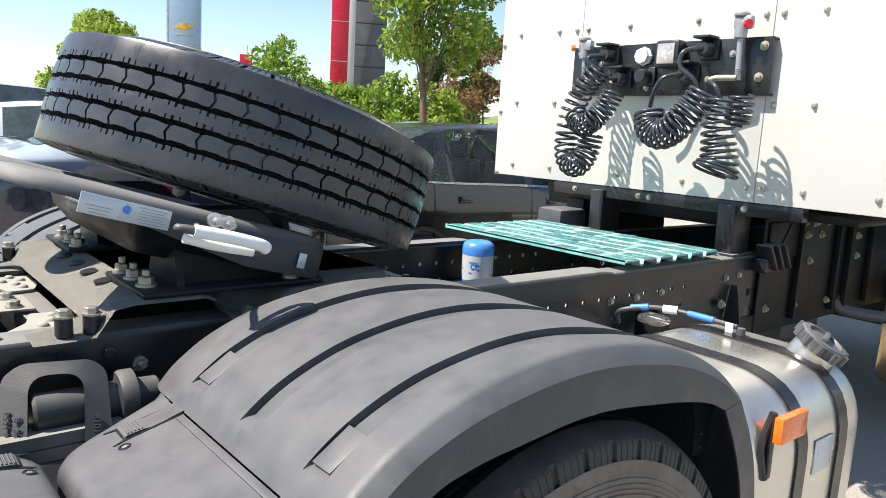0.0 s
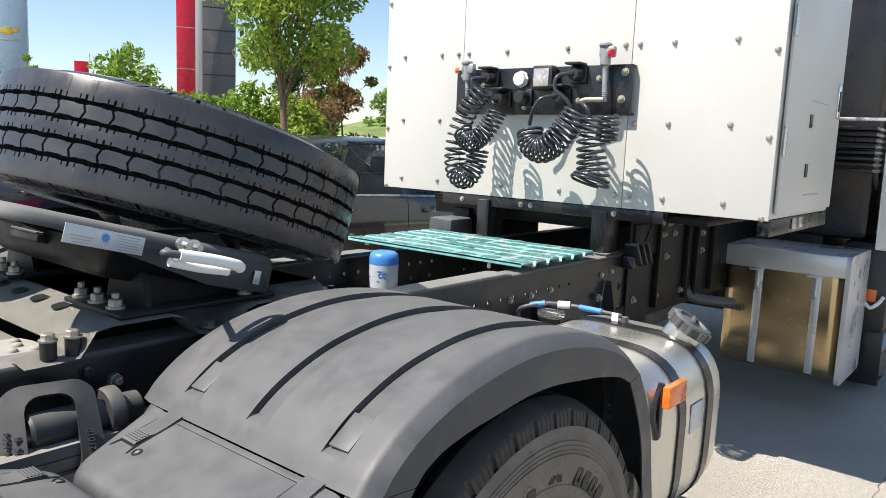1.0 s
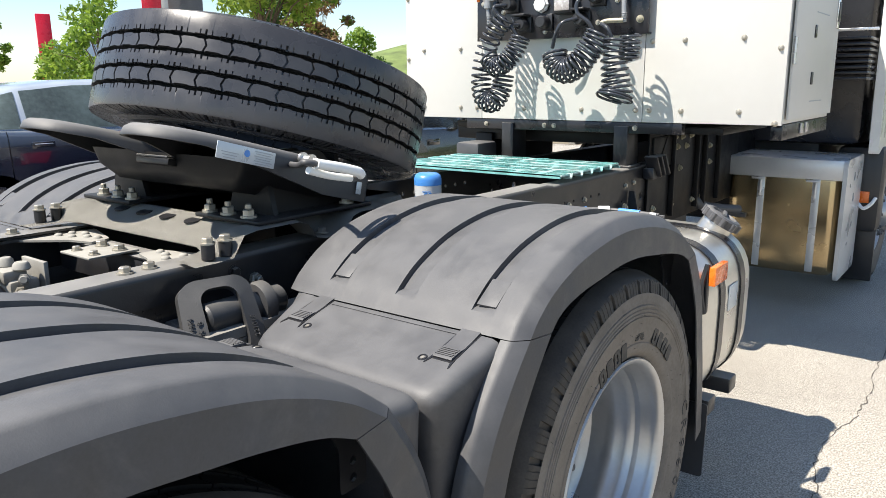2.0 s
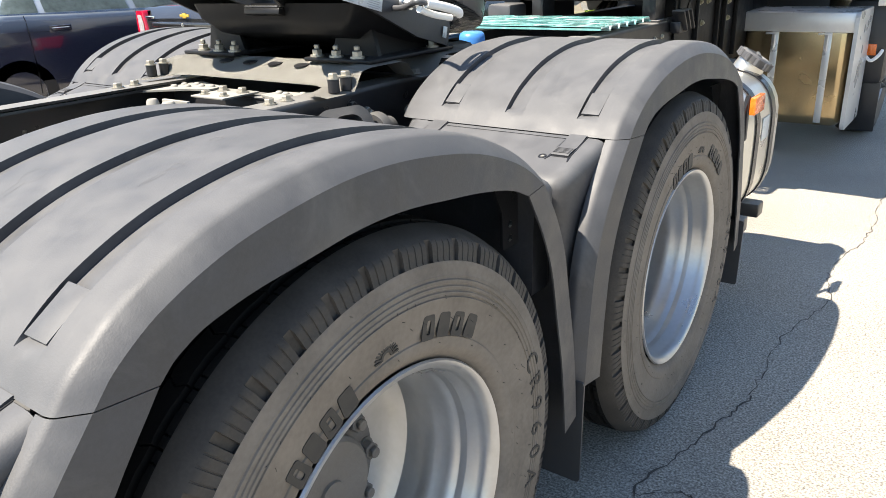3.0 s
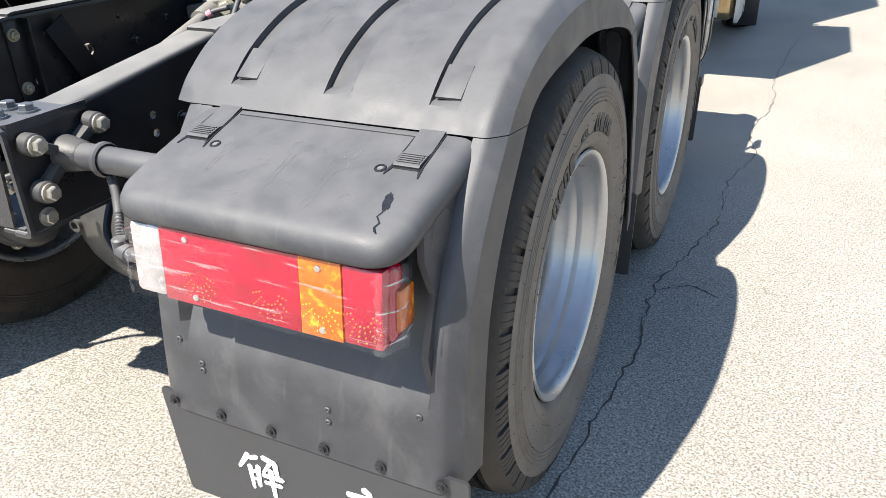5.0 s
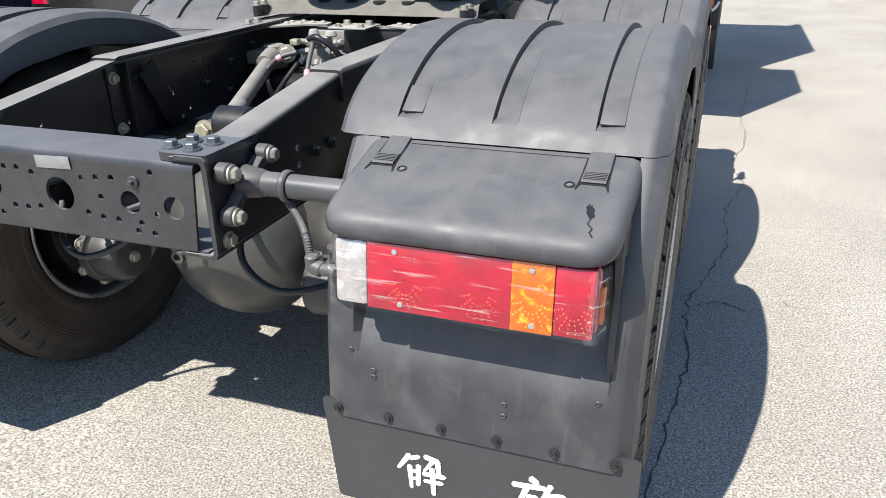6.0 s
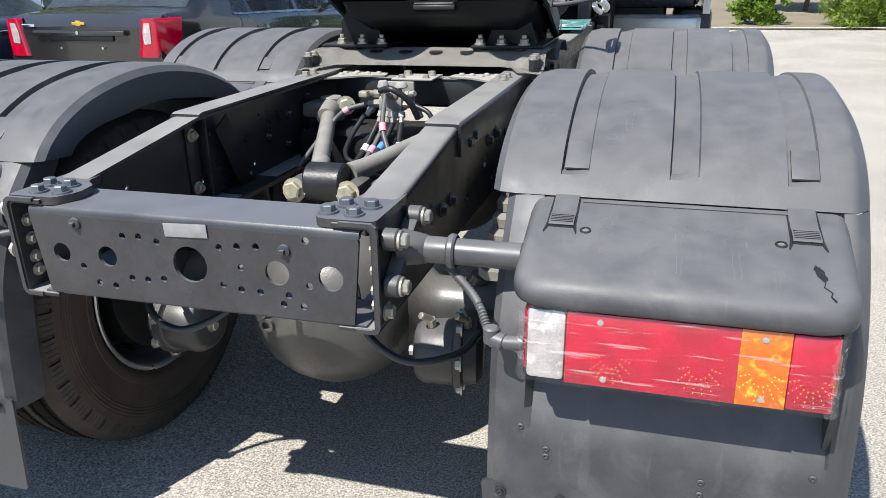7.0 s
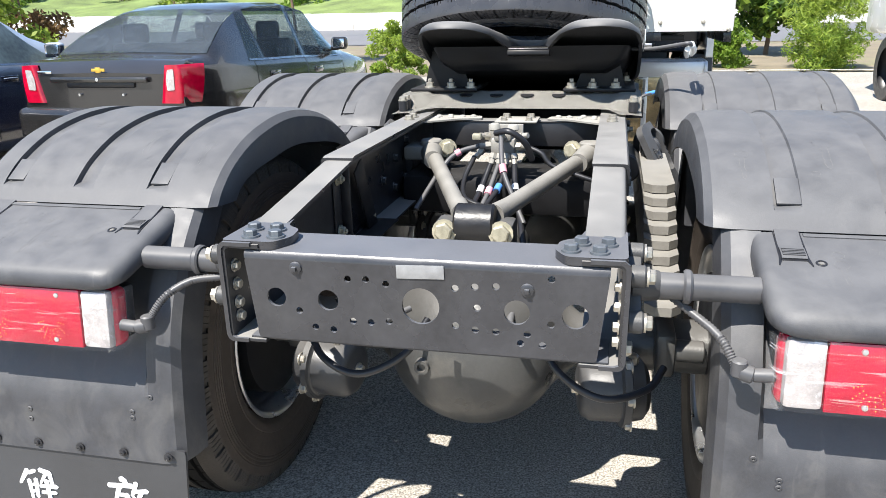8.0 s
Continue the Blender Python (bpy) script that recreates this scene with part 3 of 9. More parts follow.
def rear_beam():
    holes = [circle(-0.283, 0.893, 0.02, 20), circle(-0.174, 0.893, 0.0215, 20), circle(0.014, 0.893, 0.037, 28), circle(0.199, 0.893, 0.0245, 22), circle(0.307, 0.892, 0.0245, 22)]
    for x, z in ((-0.131, 0.94), (-0.094, 0.941), (-0.054, 0.934), (-0.236, 0.867), (-0.124, 0.852), (-0.087, 0.852), (-0.05, 0.857), (-0.204, 0.834), (-0.166, 0.831),
                 (0.082, 0.934), (0.12, 0.939), (0.16, 0.942), (0.124, 0.897), (0.082, 0.858), (0.12, 0.852), (0.16, 0.851), (0.262, 0.962), (0.263, 0.873), (0.219, 0.85), (0.207, 0.831), (0.248, 0.83)):
        holes.append(circle(x, z, 0.0072, 10))
    bm = B()
    outline = rounded([(-0.328, 0.803), (0.348, 0.803), (0.366, 0.972), (-0.346, 0.972)], 0.006, 2)
    plate(bm, outline, holes, 0.007, Matrix.Translation((0, 0.007, 0)) @ XZ)
    part("beam_web", bm, BEAM, truck, "black drilled rear cross-member", 30)
    bm = B()
    sec = [(0.0, -0.016), (0.0015, -0.007), (0.006, -0.0015), (0.013, 0.0), (0.135, 0.0), (0.135, -0.007), (0.014, -0.007), (0.0085, -0.016)]
    rings = [[bm.verts.new((x, y, 0.988 + z)) for y, z in sec] for x in (-0.346, 0.366)]
    for i in range(len(sec)):
        j = (i + 1) % len(sec)
        bm.faces.new((rings[0][i], rings[0][j], rings[1][j], rings[1][i]))
    bm.faces.new(rings[0][::-1]), bm.faces.new(rings[1])
    part("beam_flange", bm, BEAM, truck, "dusty folded top of the cross-member", 35)
    bm = B()
    box(bm, (0.01, 0.06, 0.8), (0.72, 0.11, 0.006), 0.002)
    part("beam_flange", bm, BEAM, truck)
    for s in (1, -1):
        bm = B()
        pts = [(0.396, 0.006), (0.396, 0.19), (0.315, 0.19), (0.305, 0.13), (0.27, 0.105), (0.262, 0.05), (0.285, 0.006)]
        plate(bm, rounded([(s * x, y) for x, y in pts], 0.014, 3), [], 0.0165, Matrix.Translation((0, 0, 0.989)))
        part("gusset", bm, BEAM, truck, "bolted corner gusset", 30)
        for x, y in ((0.293, 0.04), (0.345, 0.035), (0.31, 0.085), (0.36, 0.085)):
            bolt(BOLT_BLUE, (s * x, y, 1.0055))
        # rounded end face of the rail
        bm = B()
        out = [(0.352, 0.79), (0.388, 0.79), (0.396, 0.795), (0.4, 0.805), (0.402, 0.985), (0.399, 0.997), (0.39, 1.004), (0.33, 1.004), (0.33, 0.996), (0.386, 0.996), (0.392, 0.99), (0.393, 0.98), (0.391, 0.81), (0.388, 0.801), (0.38, 0.798), (0.352, 0.798)]
        plate(bm, [(s * x, z) for x, z in out], [], 0.008, Matrix.Translation((0, 0.004, 0)) @ XZ)
        part("rail_end", bm, BEAM, truck, "", 30)
        for z in (0.835, 0.865, 0.905, 0.945):
            bolt(BOLT_S, (s * 0.386, 0.03, z), (-s, 0, 0))
    for x, z in ((-0.237, 0.957), (0.218, 0.939)):
        bm = B()
        lathe(bm, [(0, 0), (0.013, 0), (0.0125, 0.004), (0.009, 0.006), (0, 0.0065)], (x, -0.0002, z), (x, -1, z), 18)
        box(bm, (x, -0.009, z), (0.009, 0.008, 0.009), 0.001)
        part("bolt", bm, BEAM, truck)
    bm = B()
    box(bm, (0.0155, -0.0022, 0.963), (0.093, 0.002, 0.027), 0.0006, Matrix.Rotation(radians(-2.0), 4, 'Y'))
    part("sticker", bm, STICKER, truck, "blank silver sticker")


rear_beam()

# ---- mudguards ----
ARC = [(-0.47, 1.003), (-0.432, 1.045), (-0.36, 1.096), (-0.25, 1.142), (-0.12, 1.169), (0, 1.177), (0.12, 1.169), (0.25, 1.145), (0.36, 1.106), (0.45, 1.058), (0.526, 1.0)]
FRONT_LEG = [(0.5272, 0.9986), (0.58, 0.92), (0.62, 0.83), (0.645, 0.72), (0.672, 0.6), (0.69, 0.48), (0.70, 0.375)]
REAR_LEG = [(-0.4712, 1.0016), (-0.535, 0.93), (-0.592, 0.845), (-0.635, 0.74), (-0.658, 0.6), (-0.6735, 0.436)]


def shell(profile, cross, s, y0, thick, steps=4, cut=(1, 1), recess=0.0):
    """Sweeps a cross-section (x, height over the profile) along an arc of (y, z). cut: 1 where the start or the end is cut level instead of
    square to the arc; recess: how deep the panel between the side ribs sinks in above knee height."""
    P = [Vector((0, y, z)) for y, z in profile]
    P = curve_points(P, steps)
    run = [0.0]
    for p, q in zip(P, P[1:]):
        run.append(run[-1] + (q - p).length)
    bm = B()
    rows = []
    for i, p in enumerate(P):
        d = (P[min(i + 1, len(P) - 1)] - P[max(i - 1, 0)]).normalized()
        nrm = Vector((0, -d.z, d.y))
        if nrm.dot(p - Vector((0, 0, 0.53))) < 0:
            nrm = -nrm
        level = max(cut[0] * max(0.0, 1 - run[i] / 0.42), cut[1] * max(0.0, 1 - (run[-1] - run[i]) / 0.42)) ** 2
        flat = Vector((0, math.copysign(1.0, p.y), 0.05))
        row = []
        for x, h in cross:
            if isinstance(h, tuple):
                # a groove: full depth along the top, closed at both ends
                h = -h[0] * max(0.0, min(1.0, (0.437 - abs(p.y)) / 0.012))
            if recess and 0.66 < x < 1.176:
                h -= recess * max(0.0, min(1.0, (p.z - 0.6) / 0.12))
            q = p + nrm.lerp(flat, level if h < 0 and (x < 0.66 or x > 1.18) else 0.0) * h
            row.append(bm.verts.new((s * x, y0 + q.y, q.z)))
        rows.append(row)
    for a, b in zip(rows, rows[1:]):
        for i in range(len(cross) - 1):
            bm.faces.new((a[i], a[i + 1], b[i + 1], b[i]))
    bmesh.ops.recalc_face_normals(bm, faces=bm.faces[:])
    mid = rows[len(rows) // 2][len(cross) // 2]
    if profile is ARC and mid.link_faces[0].normal.z < 0:
        bmesh.ops.reverse_faces(bm, faces=bm.faces[:])
    bmesh.ops.solidify(bm, geom=bm.faces[:], thickness=thick)
    return bm


LIP_IN = [(0.542, -0.105), (0.543, -0.06), (0.549, -0.026), (0.565, -0.008), (0.6, 0.0)]
LIP_OUT = [(1.19, 0.0), (1.197, -0.001), (1.202, -0.0028), (1.207, -0.0064), (1.2275, -0.033), (1.2345, -0.104)]
LEG_OUT = list(LIP_OUT)
LEG_IN = [(0.575, -0.105), (0.576, -0.06), (0.582, -0.026), (0.598, -0.008), (0.63, 0.0)]
GROOVE = [(-0.005, 0.0), (-0.0015, 0.0), (0, (0.013,)), (0.014, (0.012,)), (0.03, (0.0085,)), (0.0495, (0.0048,)), (0.0525, 0.0), (0.058, 0.0)]


def channels(s):
    """Three grooves; the steep wall lies on the same hand on both sides of the truck."""
    out = []
    for c in (0.682, 0.885, 1.09):
        out += [(c + u, h) for u, h in GROOVE] if s > 0 else [(c + 0.053 - u, h) for u, h in GROOVE[::-1]]
    return out


def build_lid(bm, s, y_front, y_back, z, deep=0.0, drop=0.02):
    """The moulded cover beside a mudguard, sloping away from it by drop, with softly rounded edges."""
    def loop(inset, zz):
        g = 1 if y_back < y_front else -1
        far, near = (1.168, 1.186) if deep else (1.178, 1.19)
        pts = [((0.66 if deep else 0.637) + inset, y_back + g * inset), (far - inset, y_back + g * inset), (near - inset, y_front), ((0.6 if deep else 0.632) + inset, y_front)]
        back = rounded(pts, 0.05 if deep else 0.062, 7)
        pts = [(x, min(y, y_front) if g > 0 else max(y, y_front)) for x, y in back[:16]] + pts[2:]
        return [bm.verts.new((s * x, y, zz - drop * (y_front - y) / (y_front - y_back))) for x, y in pts]
    layers = [(0.03, z - 0.048 - deep), (0.006, z - 0.046 - deep), (0.001, z - 0.041), (0.0, z - 0.03), (0.002, z - 0.019), (0.007, z - 0.0095), (0.014, z - 0.0038), (0.023, z - 0.0008), (0.034, z)]
    rings = [loop(a, b) for a, b in layers]
    for a, b in zip(rings, rings[1:]):
        for i in range(len(a)):
            bm.faces.new((a[i - 1], a[i], b[i], b[i - 1]))
    bm.faces.new(rings[-1])
    bm.faces.new(rings[0][::-1])
    return bm


def on_lid(s, x, yf, z, slope, d=1):
    """The frame of a cover at the seam: its y runs away from the seam down the slope, its z stands off the cover."""
    m = Matrix(((1, 0, 0), (0, -d, 0), (0, 0, 1))).to_4x4()
    return Matrix.Translation((s * x, yf, z)) @ m @ Matrix.Rotation(-math.atan(slope), 4, 'X')


def build_clip(m):
    """A strap clip: a thin tongue that dips from the seam to a ribbed grip with a hooked end."""
    bm = B()
    w = 0.0225
    side = [(-0.004, 0.0045), (0.008, 0.004), (0.03, 0.0022), (0.055, 0.0018), (0.066, 0.0045), (0.094, 0.0062), (0.0985, 0.004), (0.0975, -0.001), (-0.004, -0.001)]
    a = [bm.verts.new((-w, p, q)) for p, q in side]
    b = [bm.verts.new((w, p, q)) for p, q in side]
    for i in range(len(side)):
        bm.faces.new((a[i - 1], a[i], b[i], b[i - 1]))
    bm.faces.new(a), bm.faces.new(b[::-1])
    for k in range(5):
        box(bm, (0, 0.068 + 0.0058 * k, 0.0058 + 0.0004 * k), (w * 1.8, 0.0028, 0.0022), 0.0008)
    bm.transform(m)
    return bm


def clip_gap(m, e):
    """The dark cut beside a strap, laid on as a flat black strip, wider where it runs out past the grip."""
    bm = B()
    x0 = 0.0235 * e
    pts = [(x0, -0.001), (x0 + 0.0018 * e, -0.001), (x0 + 0.003 * e, 0.09), (x0 + 0.0065 * e, 0.118), (x0 + 0.005 * e, 0.121), (x0 - 0.001 * e, 0.104)]
    if e > 0:
        pts = [(-p, q) for p, q in pts]
        pts = [(-p, q) for p, q in pts]
    plate(bm, pts, [], 0.0012, Matrix.Translation((0, 0, 0.0002)))
    bm.transform(m)
    return bm


def mudguard(s, y0, last):
    word = "rear-axle" if last else "middle-axle"
    bm = shell(ARC, LIP_IN + channels(s) + LIP_OUT, s, y0, 0.004, 6)
    guard = part("mudguard", bm, PLASTIC, truck, "dusty grey-black plastic mudguard with three grooves", 24)
    cross = LEG_IN + [(0.655, 0.0), (0.668, 0.0), (0.8, 0.0), (1.0, 0.0), (1.165, 0.0), (1.1755, 0.0), (1.18, 0.0)] + LEG_OUT
    part("front_skirt", shell(FRONT_LEG, cross, s, y0, 0.004, 4, (1, 0)), PLASTIC, guard, "", 24)
    part("rear_skirt", shell(REAR_LEG, cross, s, y0, 0.004, 4, (1, 0), 0.045), PLASTIC, guard, "", 24)
    for c in (0.682, 1.09):
        bm = B()
        m = Matrix.Translation((s * (c + (0.028 if s > 0 else 0.025)), y0 - 0.3985, 1.0672)) @ Matrix.Rotation(radians(34), 4, 'X')
        box(bm, (0, 0, 0), (0.047, 0.072, 0.0055), 0.0012, m)
        part("groove_plug", bm, PLASTIC, guard)
    yf = y0 - 0.472
    yb = -0.02 if last else y0 - 0.668
    slope = 0.27
    bm = build_lid(B(), s, yf, yb, 1.0005, 0.0 if last else 0.32, slope * (yf - yb))
    part("rear_cover", bm, PLASTIC, guard, "flat moulded cover with stains and scuffs", 60)
    clips = [(0.7, yf, 1.0005, slope, 1), (1.11, yf, 1.0005, slope, 1)]
    eyelets = [(0.745, yf, 1.0005, slope, 1), (1.069, yf, 1.0005, slope, 1)]
    # raised seam ledge along the cover's start
    bm = B()
    m = on_lid(s, 0.91, yf, 1.0005, slope)
    box(bm, (0, 0.009, 0.0008), (0.36, 0.012, 0.0034), 0.0012)
    bm.transform(m)
    part("seam_ledge", bm, PLASTIC, guard)
    if last:
        yg = y0 + 0.53
        part("front_cover", build_lid(B(), s, yg, y0 + 0.667, 0.98, 0.2), PLASTIC, guard, "short moulded cover ahead of the guard", 60)
        clips.append((0.7, yg, 0.98, 0.146, -1))
        eyelets.append((0.745, yg, 0.98, 0.146, -1))
    for x, yy, zz, sl, d in clips:
        m = on_lid(s, x, yy, zz, sl, d)
        clip = part("clip", build_clip(m), PLASTIC, guard, "ribbed plastic strap clip")
        for e in (-1, 1):
            part("clip_slot_shade", clip_gap(m, e), BLACK, clip)
        # black strip at the end: the shadow gap under the grip, painted on
        bm = B()
        box(bm, (0, 0.1005, 0.0006), (0.05, 0.004, 0.0016), 0.0004)
        bm.transform(m)
        part("clip_slot_shade", bm, BLACK, clip)
    for x, yy, zz, sl, d in eyelets:
        m = on_lid(s, x, yy, zz, sl, d) @ Matrix.Translation((0, 0.107, 0))
        bm = B()
        lathe(bm, [(0.0065, 0.0005), (0.0068, 0.0016), (0.0095, 0.0016), (0.0105, 0.0002)], (0, 0, 0), (0, 0, 1), 18)
        bm.transform(m)
        eye = part("drain_eyelet", bm, BLACK, guard)
        bm = B()
        cyl(bm, (0, 0, 0.0002), (0, 0, 0.0012), 0.0045, 10)
        bm.transform(m)
        part("eyelet_screw", bm, ZINC, eye)
    # inner side wall that carries the cover
    bm = B()
    pts = [(yf, 0.972), (yb + 0.08, 0.915), (yb + 0.078, 0.87), (yb + 0.09, 0.84), (y0 - 0.625, 0.8), (y0 - 0.66, 0.7), (y0 - 0.64, 0.62), (y0 - 0.6, 0.7), (y0 - 0.52, 0.9)]
    plate(bm, pts, [], 0.012, Matrix.Translation((s * 1.175 - 0.006, 0, 0)) @ YZ)
    lathe(bm, [(0, 0), (0.036, 0.0), (0.034, 0.002), (0, 0.002)], (s * 1.181, yf - 0.125, 0.895), (s * 3, yf - 0.125, 0.895), 28)
    if last:
        part("side_wall", bm, PLASTIC, guard)
    else:
        bm.free()
    bm = B()
    plate(bm, rounded([(s * 0.62, 0.2 if not last else 0.17), (s * 1.235, 0.2 if not last else 0.17), (s * 1.24, 0.46), (s * 0.62, 0.46)], 0.01, 2), [], 0.006, Matrix.Translation((0, y0 + 0.685, 0)) @ XZ)
    part("front_flap", bm, FLAP, guard, "black rubber flap", 30)
    # bracket under the front of the guard
    bm = B()
    plate(bm, rounded([(y0 + 0.47, 0.85), (y0 + 0.53, 0.85), (y0 + 0.53, 0.93), (y0 + 0.56, 0.985), (y0 + 0.44, 0.99), (y0 + 0.47, 0.93)], 0.008, 2), [circle(y0 + 0.5, 0.87, 0.008, 10), circle(y0 + 0.5, 0.9, 0.008, 10)], 0.006, Matrix.Translation((s * 1.14, 0, 0)) @ YZ)
    part("hanger", bm, FRAME, guard, "drilled hanger bracket", 30)
    return guard


def brush_strokes(bm, strokes, cx, cz, k, y):
    """Flat painted strokes: each a tapered bar from point to point."""
    for x0, z0, x1, z1, w0, w1 in strokes:
        a, b = Vector((x0, z0)), Vector((x1, z1))
        d = (b - a).normalized()
        nrm = Vector((-d.y, d.x))
        q = [a + nrm * w0, a - d * w0 * 0.6, a - nrm * w0, b - nrm * w1, b + d * w1, b + nrm * w1]
        vs = [bm.verts.new((cx + p.x * k, y, cz + p.y * k)) for p in q]
        f = bm.faces.new(vs)
        r = bmesh.ops.extrude_face_region(bm, geom=[f])
        for v in r["geom"]:
            if isinstance(v, bmesh.types.BMVert):
                v.co.y += 0.001
    return bm


MARK_1 = [(-0.5, 0.75, -1.0, 0.0, 0.13, 0.08), (-0.45, 0.6, -0.1, 0.75, 0.1, 0.1), (-0.5, 0.2, -0.45, -0.9, 0.12, 0.08), (-0.1, 0.3, -0.15, -0.7, 0.12, 0.1), (-0.5, -0.1, -0.1, 0.05, 0.07, 0.07), (-0.5, -0.45, -0.1, -0.35, 0.07, 0.07),
          (0.2, 0.85, 0.75, 0.7, 0.12, 0.14), (0.55, 0.7, 0.15, 0.1, 0.1, 0.06), (0.75, 0.6, 0.8, 0.05, 0.12, 0.1), (0.1, -0.05, 1.0, 0.0, 0.1, 0.12), (0.5, 0.3, 0.55, -1.0, 0.13, 0.1), (0.15, -0.4, 0.9, -0.35, 0.09, 0.1)]
MARK_2 = [(-0.2, 0.95, 0.05, 0.8, 0.15, 0.12), (-0.9, 0.5, 0.35, 0.6, 0.12, 0.12), (-0.35, 0.45, -0.8, -0.8, 0.13, 0.07), (-0.35, 0.05, 0.05, 0.05, 0.1, 0.12), (0.05, 0.0, -0.15, -0.8, 0.12, 0.1), (0.6, 0.8, 0.3, 0.1, 0.12, 0.08), (0.4, 0.3, 1.1, 0.4, 0.1, 0.12), (0.8, 0.3, 0.2, -0.9, 0.12, 0.08), (0.35, 0.0, 1.1, -0.9, 0.08, 0.16)]


def mud_flap(s):
    bm = B()
    pts = [(0.574, 0.47), (1.25, 0.47), (1.248, 0.215), (0.596, 0.205)]
    plate(bm, rounded([(s * x, z) for x, z in pts], 0.01, 2), [], 0.007, Matrix.Translation((0, 0.056, 0)) @ XZ)
    flap = part("mud_flap", bm, FLAP, truck, "black rubber flap with white brush lettering shapes", 30)
    for i in range(6):
        x = 0.615 + i * 0.1175
        bm = B()
        lathe(bm, [(0, 0), (0.011, 0), (0.011, 0.002), (0.0075, 0.003), (0.0065, 0.008), (0.003, 0.009), (0, 0.006)], (s * x, 0.0415, 0.456), (s * x, -1, 0.456), 14)
        part("rivet", bm, BLACK, flap)
    for cx, mark in ((0.80 if s > 0 else -1.0, MARK_1), (1.05 if s > 0 else -0.75, MARK_2)):
        for k, stroke in enumerate(mark):
            part("brush_stroke", brush_strokes(B(), [stroke], cx, 0.326, 0.052, 0.0478 - 0.00012 * k), WHITE_INK, flap, "white brush-painted stroke", 0)
    rnd = random.Random(3)
    for x, z in ((0.70, 0.56), (0.70, 0.545), (0.98, 0.54), (0.98, 0.515), (1.16, 0.58), (0.65, 0.6)):
        bm = B()
        lathe(bm, [(0, 0), (0.007, 0), (0.006, 0.002), (0.0025, 0.0025), (0.002, 0.0), (0, 0)], (s * x, 0.052 - (0.56 - z) * 0.1, z), (s * x, -1, z - 0.1), 10)
        part("rivet", bm, PLASTIC, flap)
    return flap


def arc_height(y):
    P = curve_points([(0, a, b) for a, b in ARC], 6)
    for p, q in zip(P, P[1:]):
        if p.y <= y <= q.y:
            return p.z + (q.z - p.z) * (y - p.y) / (q.y - p.y)
    return ARC[0][1]


def water_mark(surface, x, y, r, run, seed, wide=0.0006):
    """A dried splash: an uneven ring with a run below it, lying on the surface(y)."""
    rnd = random.Random(seed)
    pts = []
    for k in range(22):
        a = math.pi * (-0.38 + 1.76 * k / 21)
        rr = r * rnd.uniform(0.92, 1.08)
        pts.append((x + rr * math.cos(a), y + rr * math.sin(a)))
    w = r * 0.3
    tail = [(x - w + rnd.uniform(-0.002, 0.002), y - r - run * k / 6) for k in range(1, 6)] + [(x - w * 0.6, y - r - run), (x + w * 0.2, y - r - run * 1.06), (x + w, y - r - run * 0.97)] + [(x + w + rnd.uniform(-0.002, 0.002), y - r - run * k / 6) for k in range(5, 0, -1)]
    loop = pts + (tail if run else [])
    b = B()
    n = len(loop)
    c = Vector((sum(p[0] for p in loop) / n, sum(p[1] for p in loop) / n))
    out, inn = [], []
    for i in range(n):
        p, q = Vector(loop[i - 1]), Vector(loop[(i + 1) % n])
        t = (q - p).normalized()
        nv = Vector((-t.y, t.x)) * wide * rnd.uniform(0.2, 0.75)
        m = Vector(loop[i])
        for lst, v in ((out, m + nv), (inn, m - nv)):
            lst.append(b.verts.new((v.x, v.y, surface(v.y) + 0.0004)))
    for i in range(n):
        b.faces.new((out[i - 1], out[i], inn[i], inn[i - 1]))
    return b


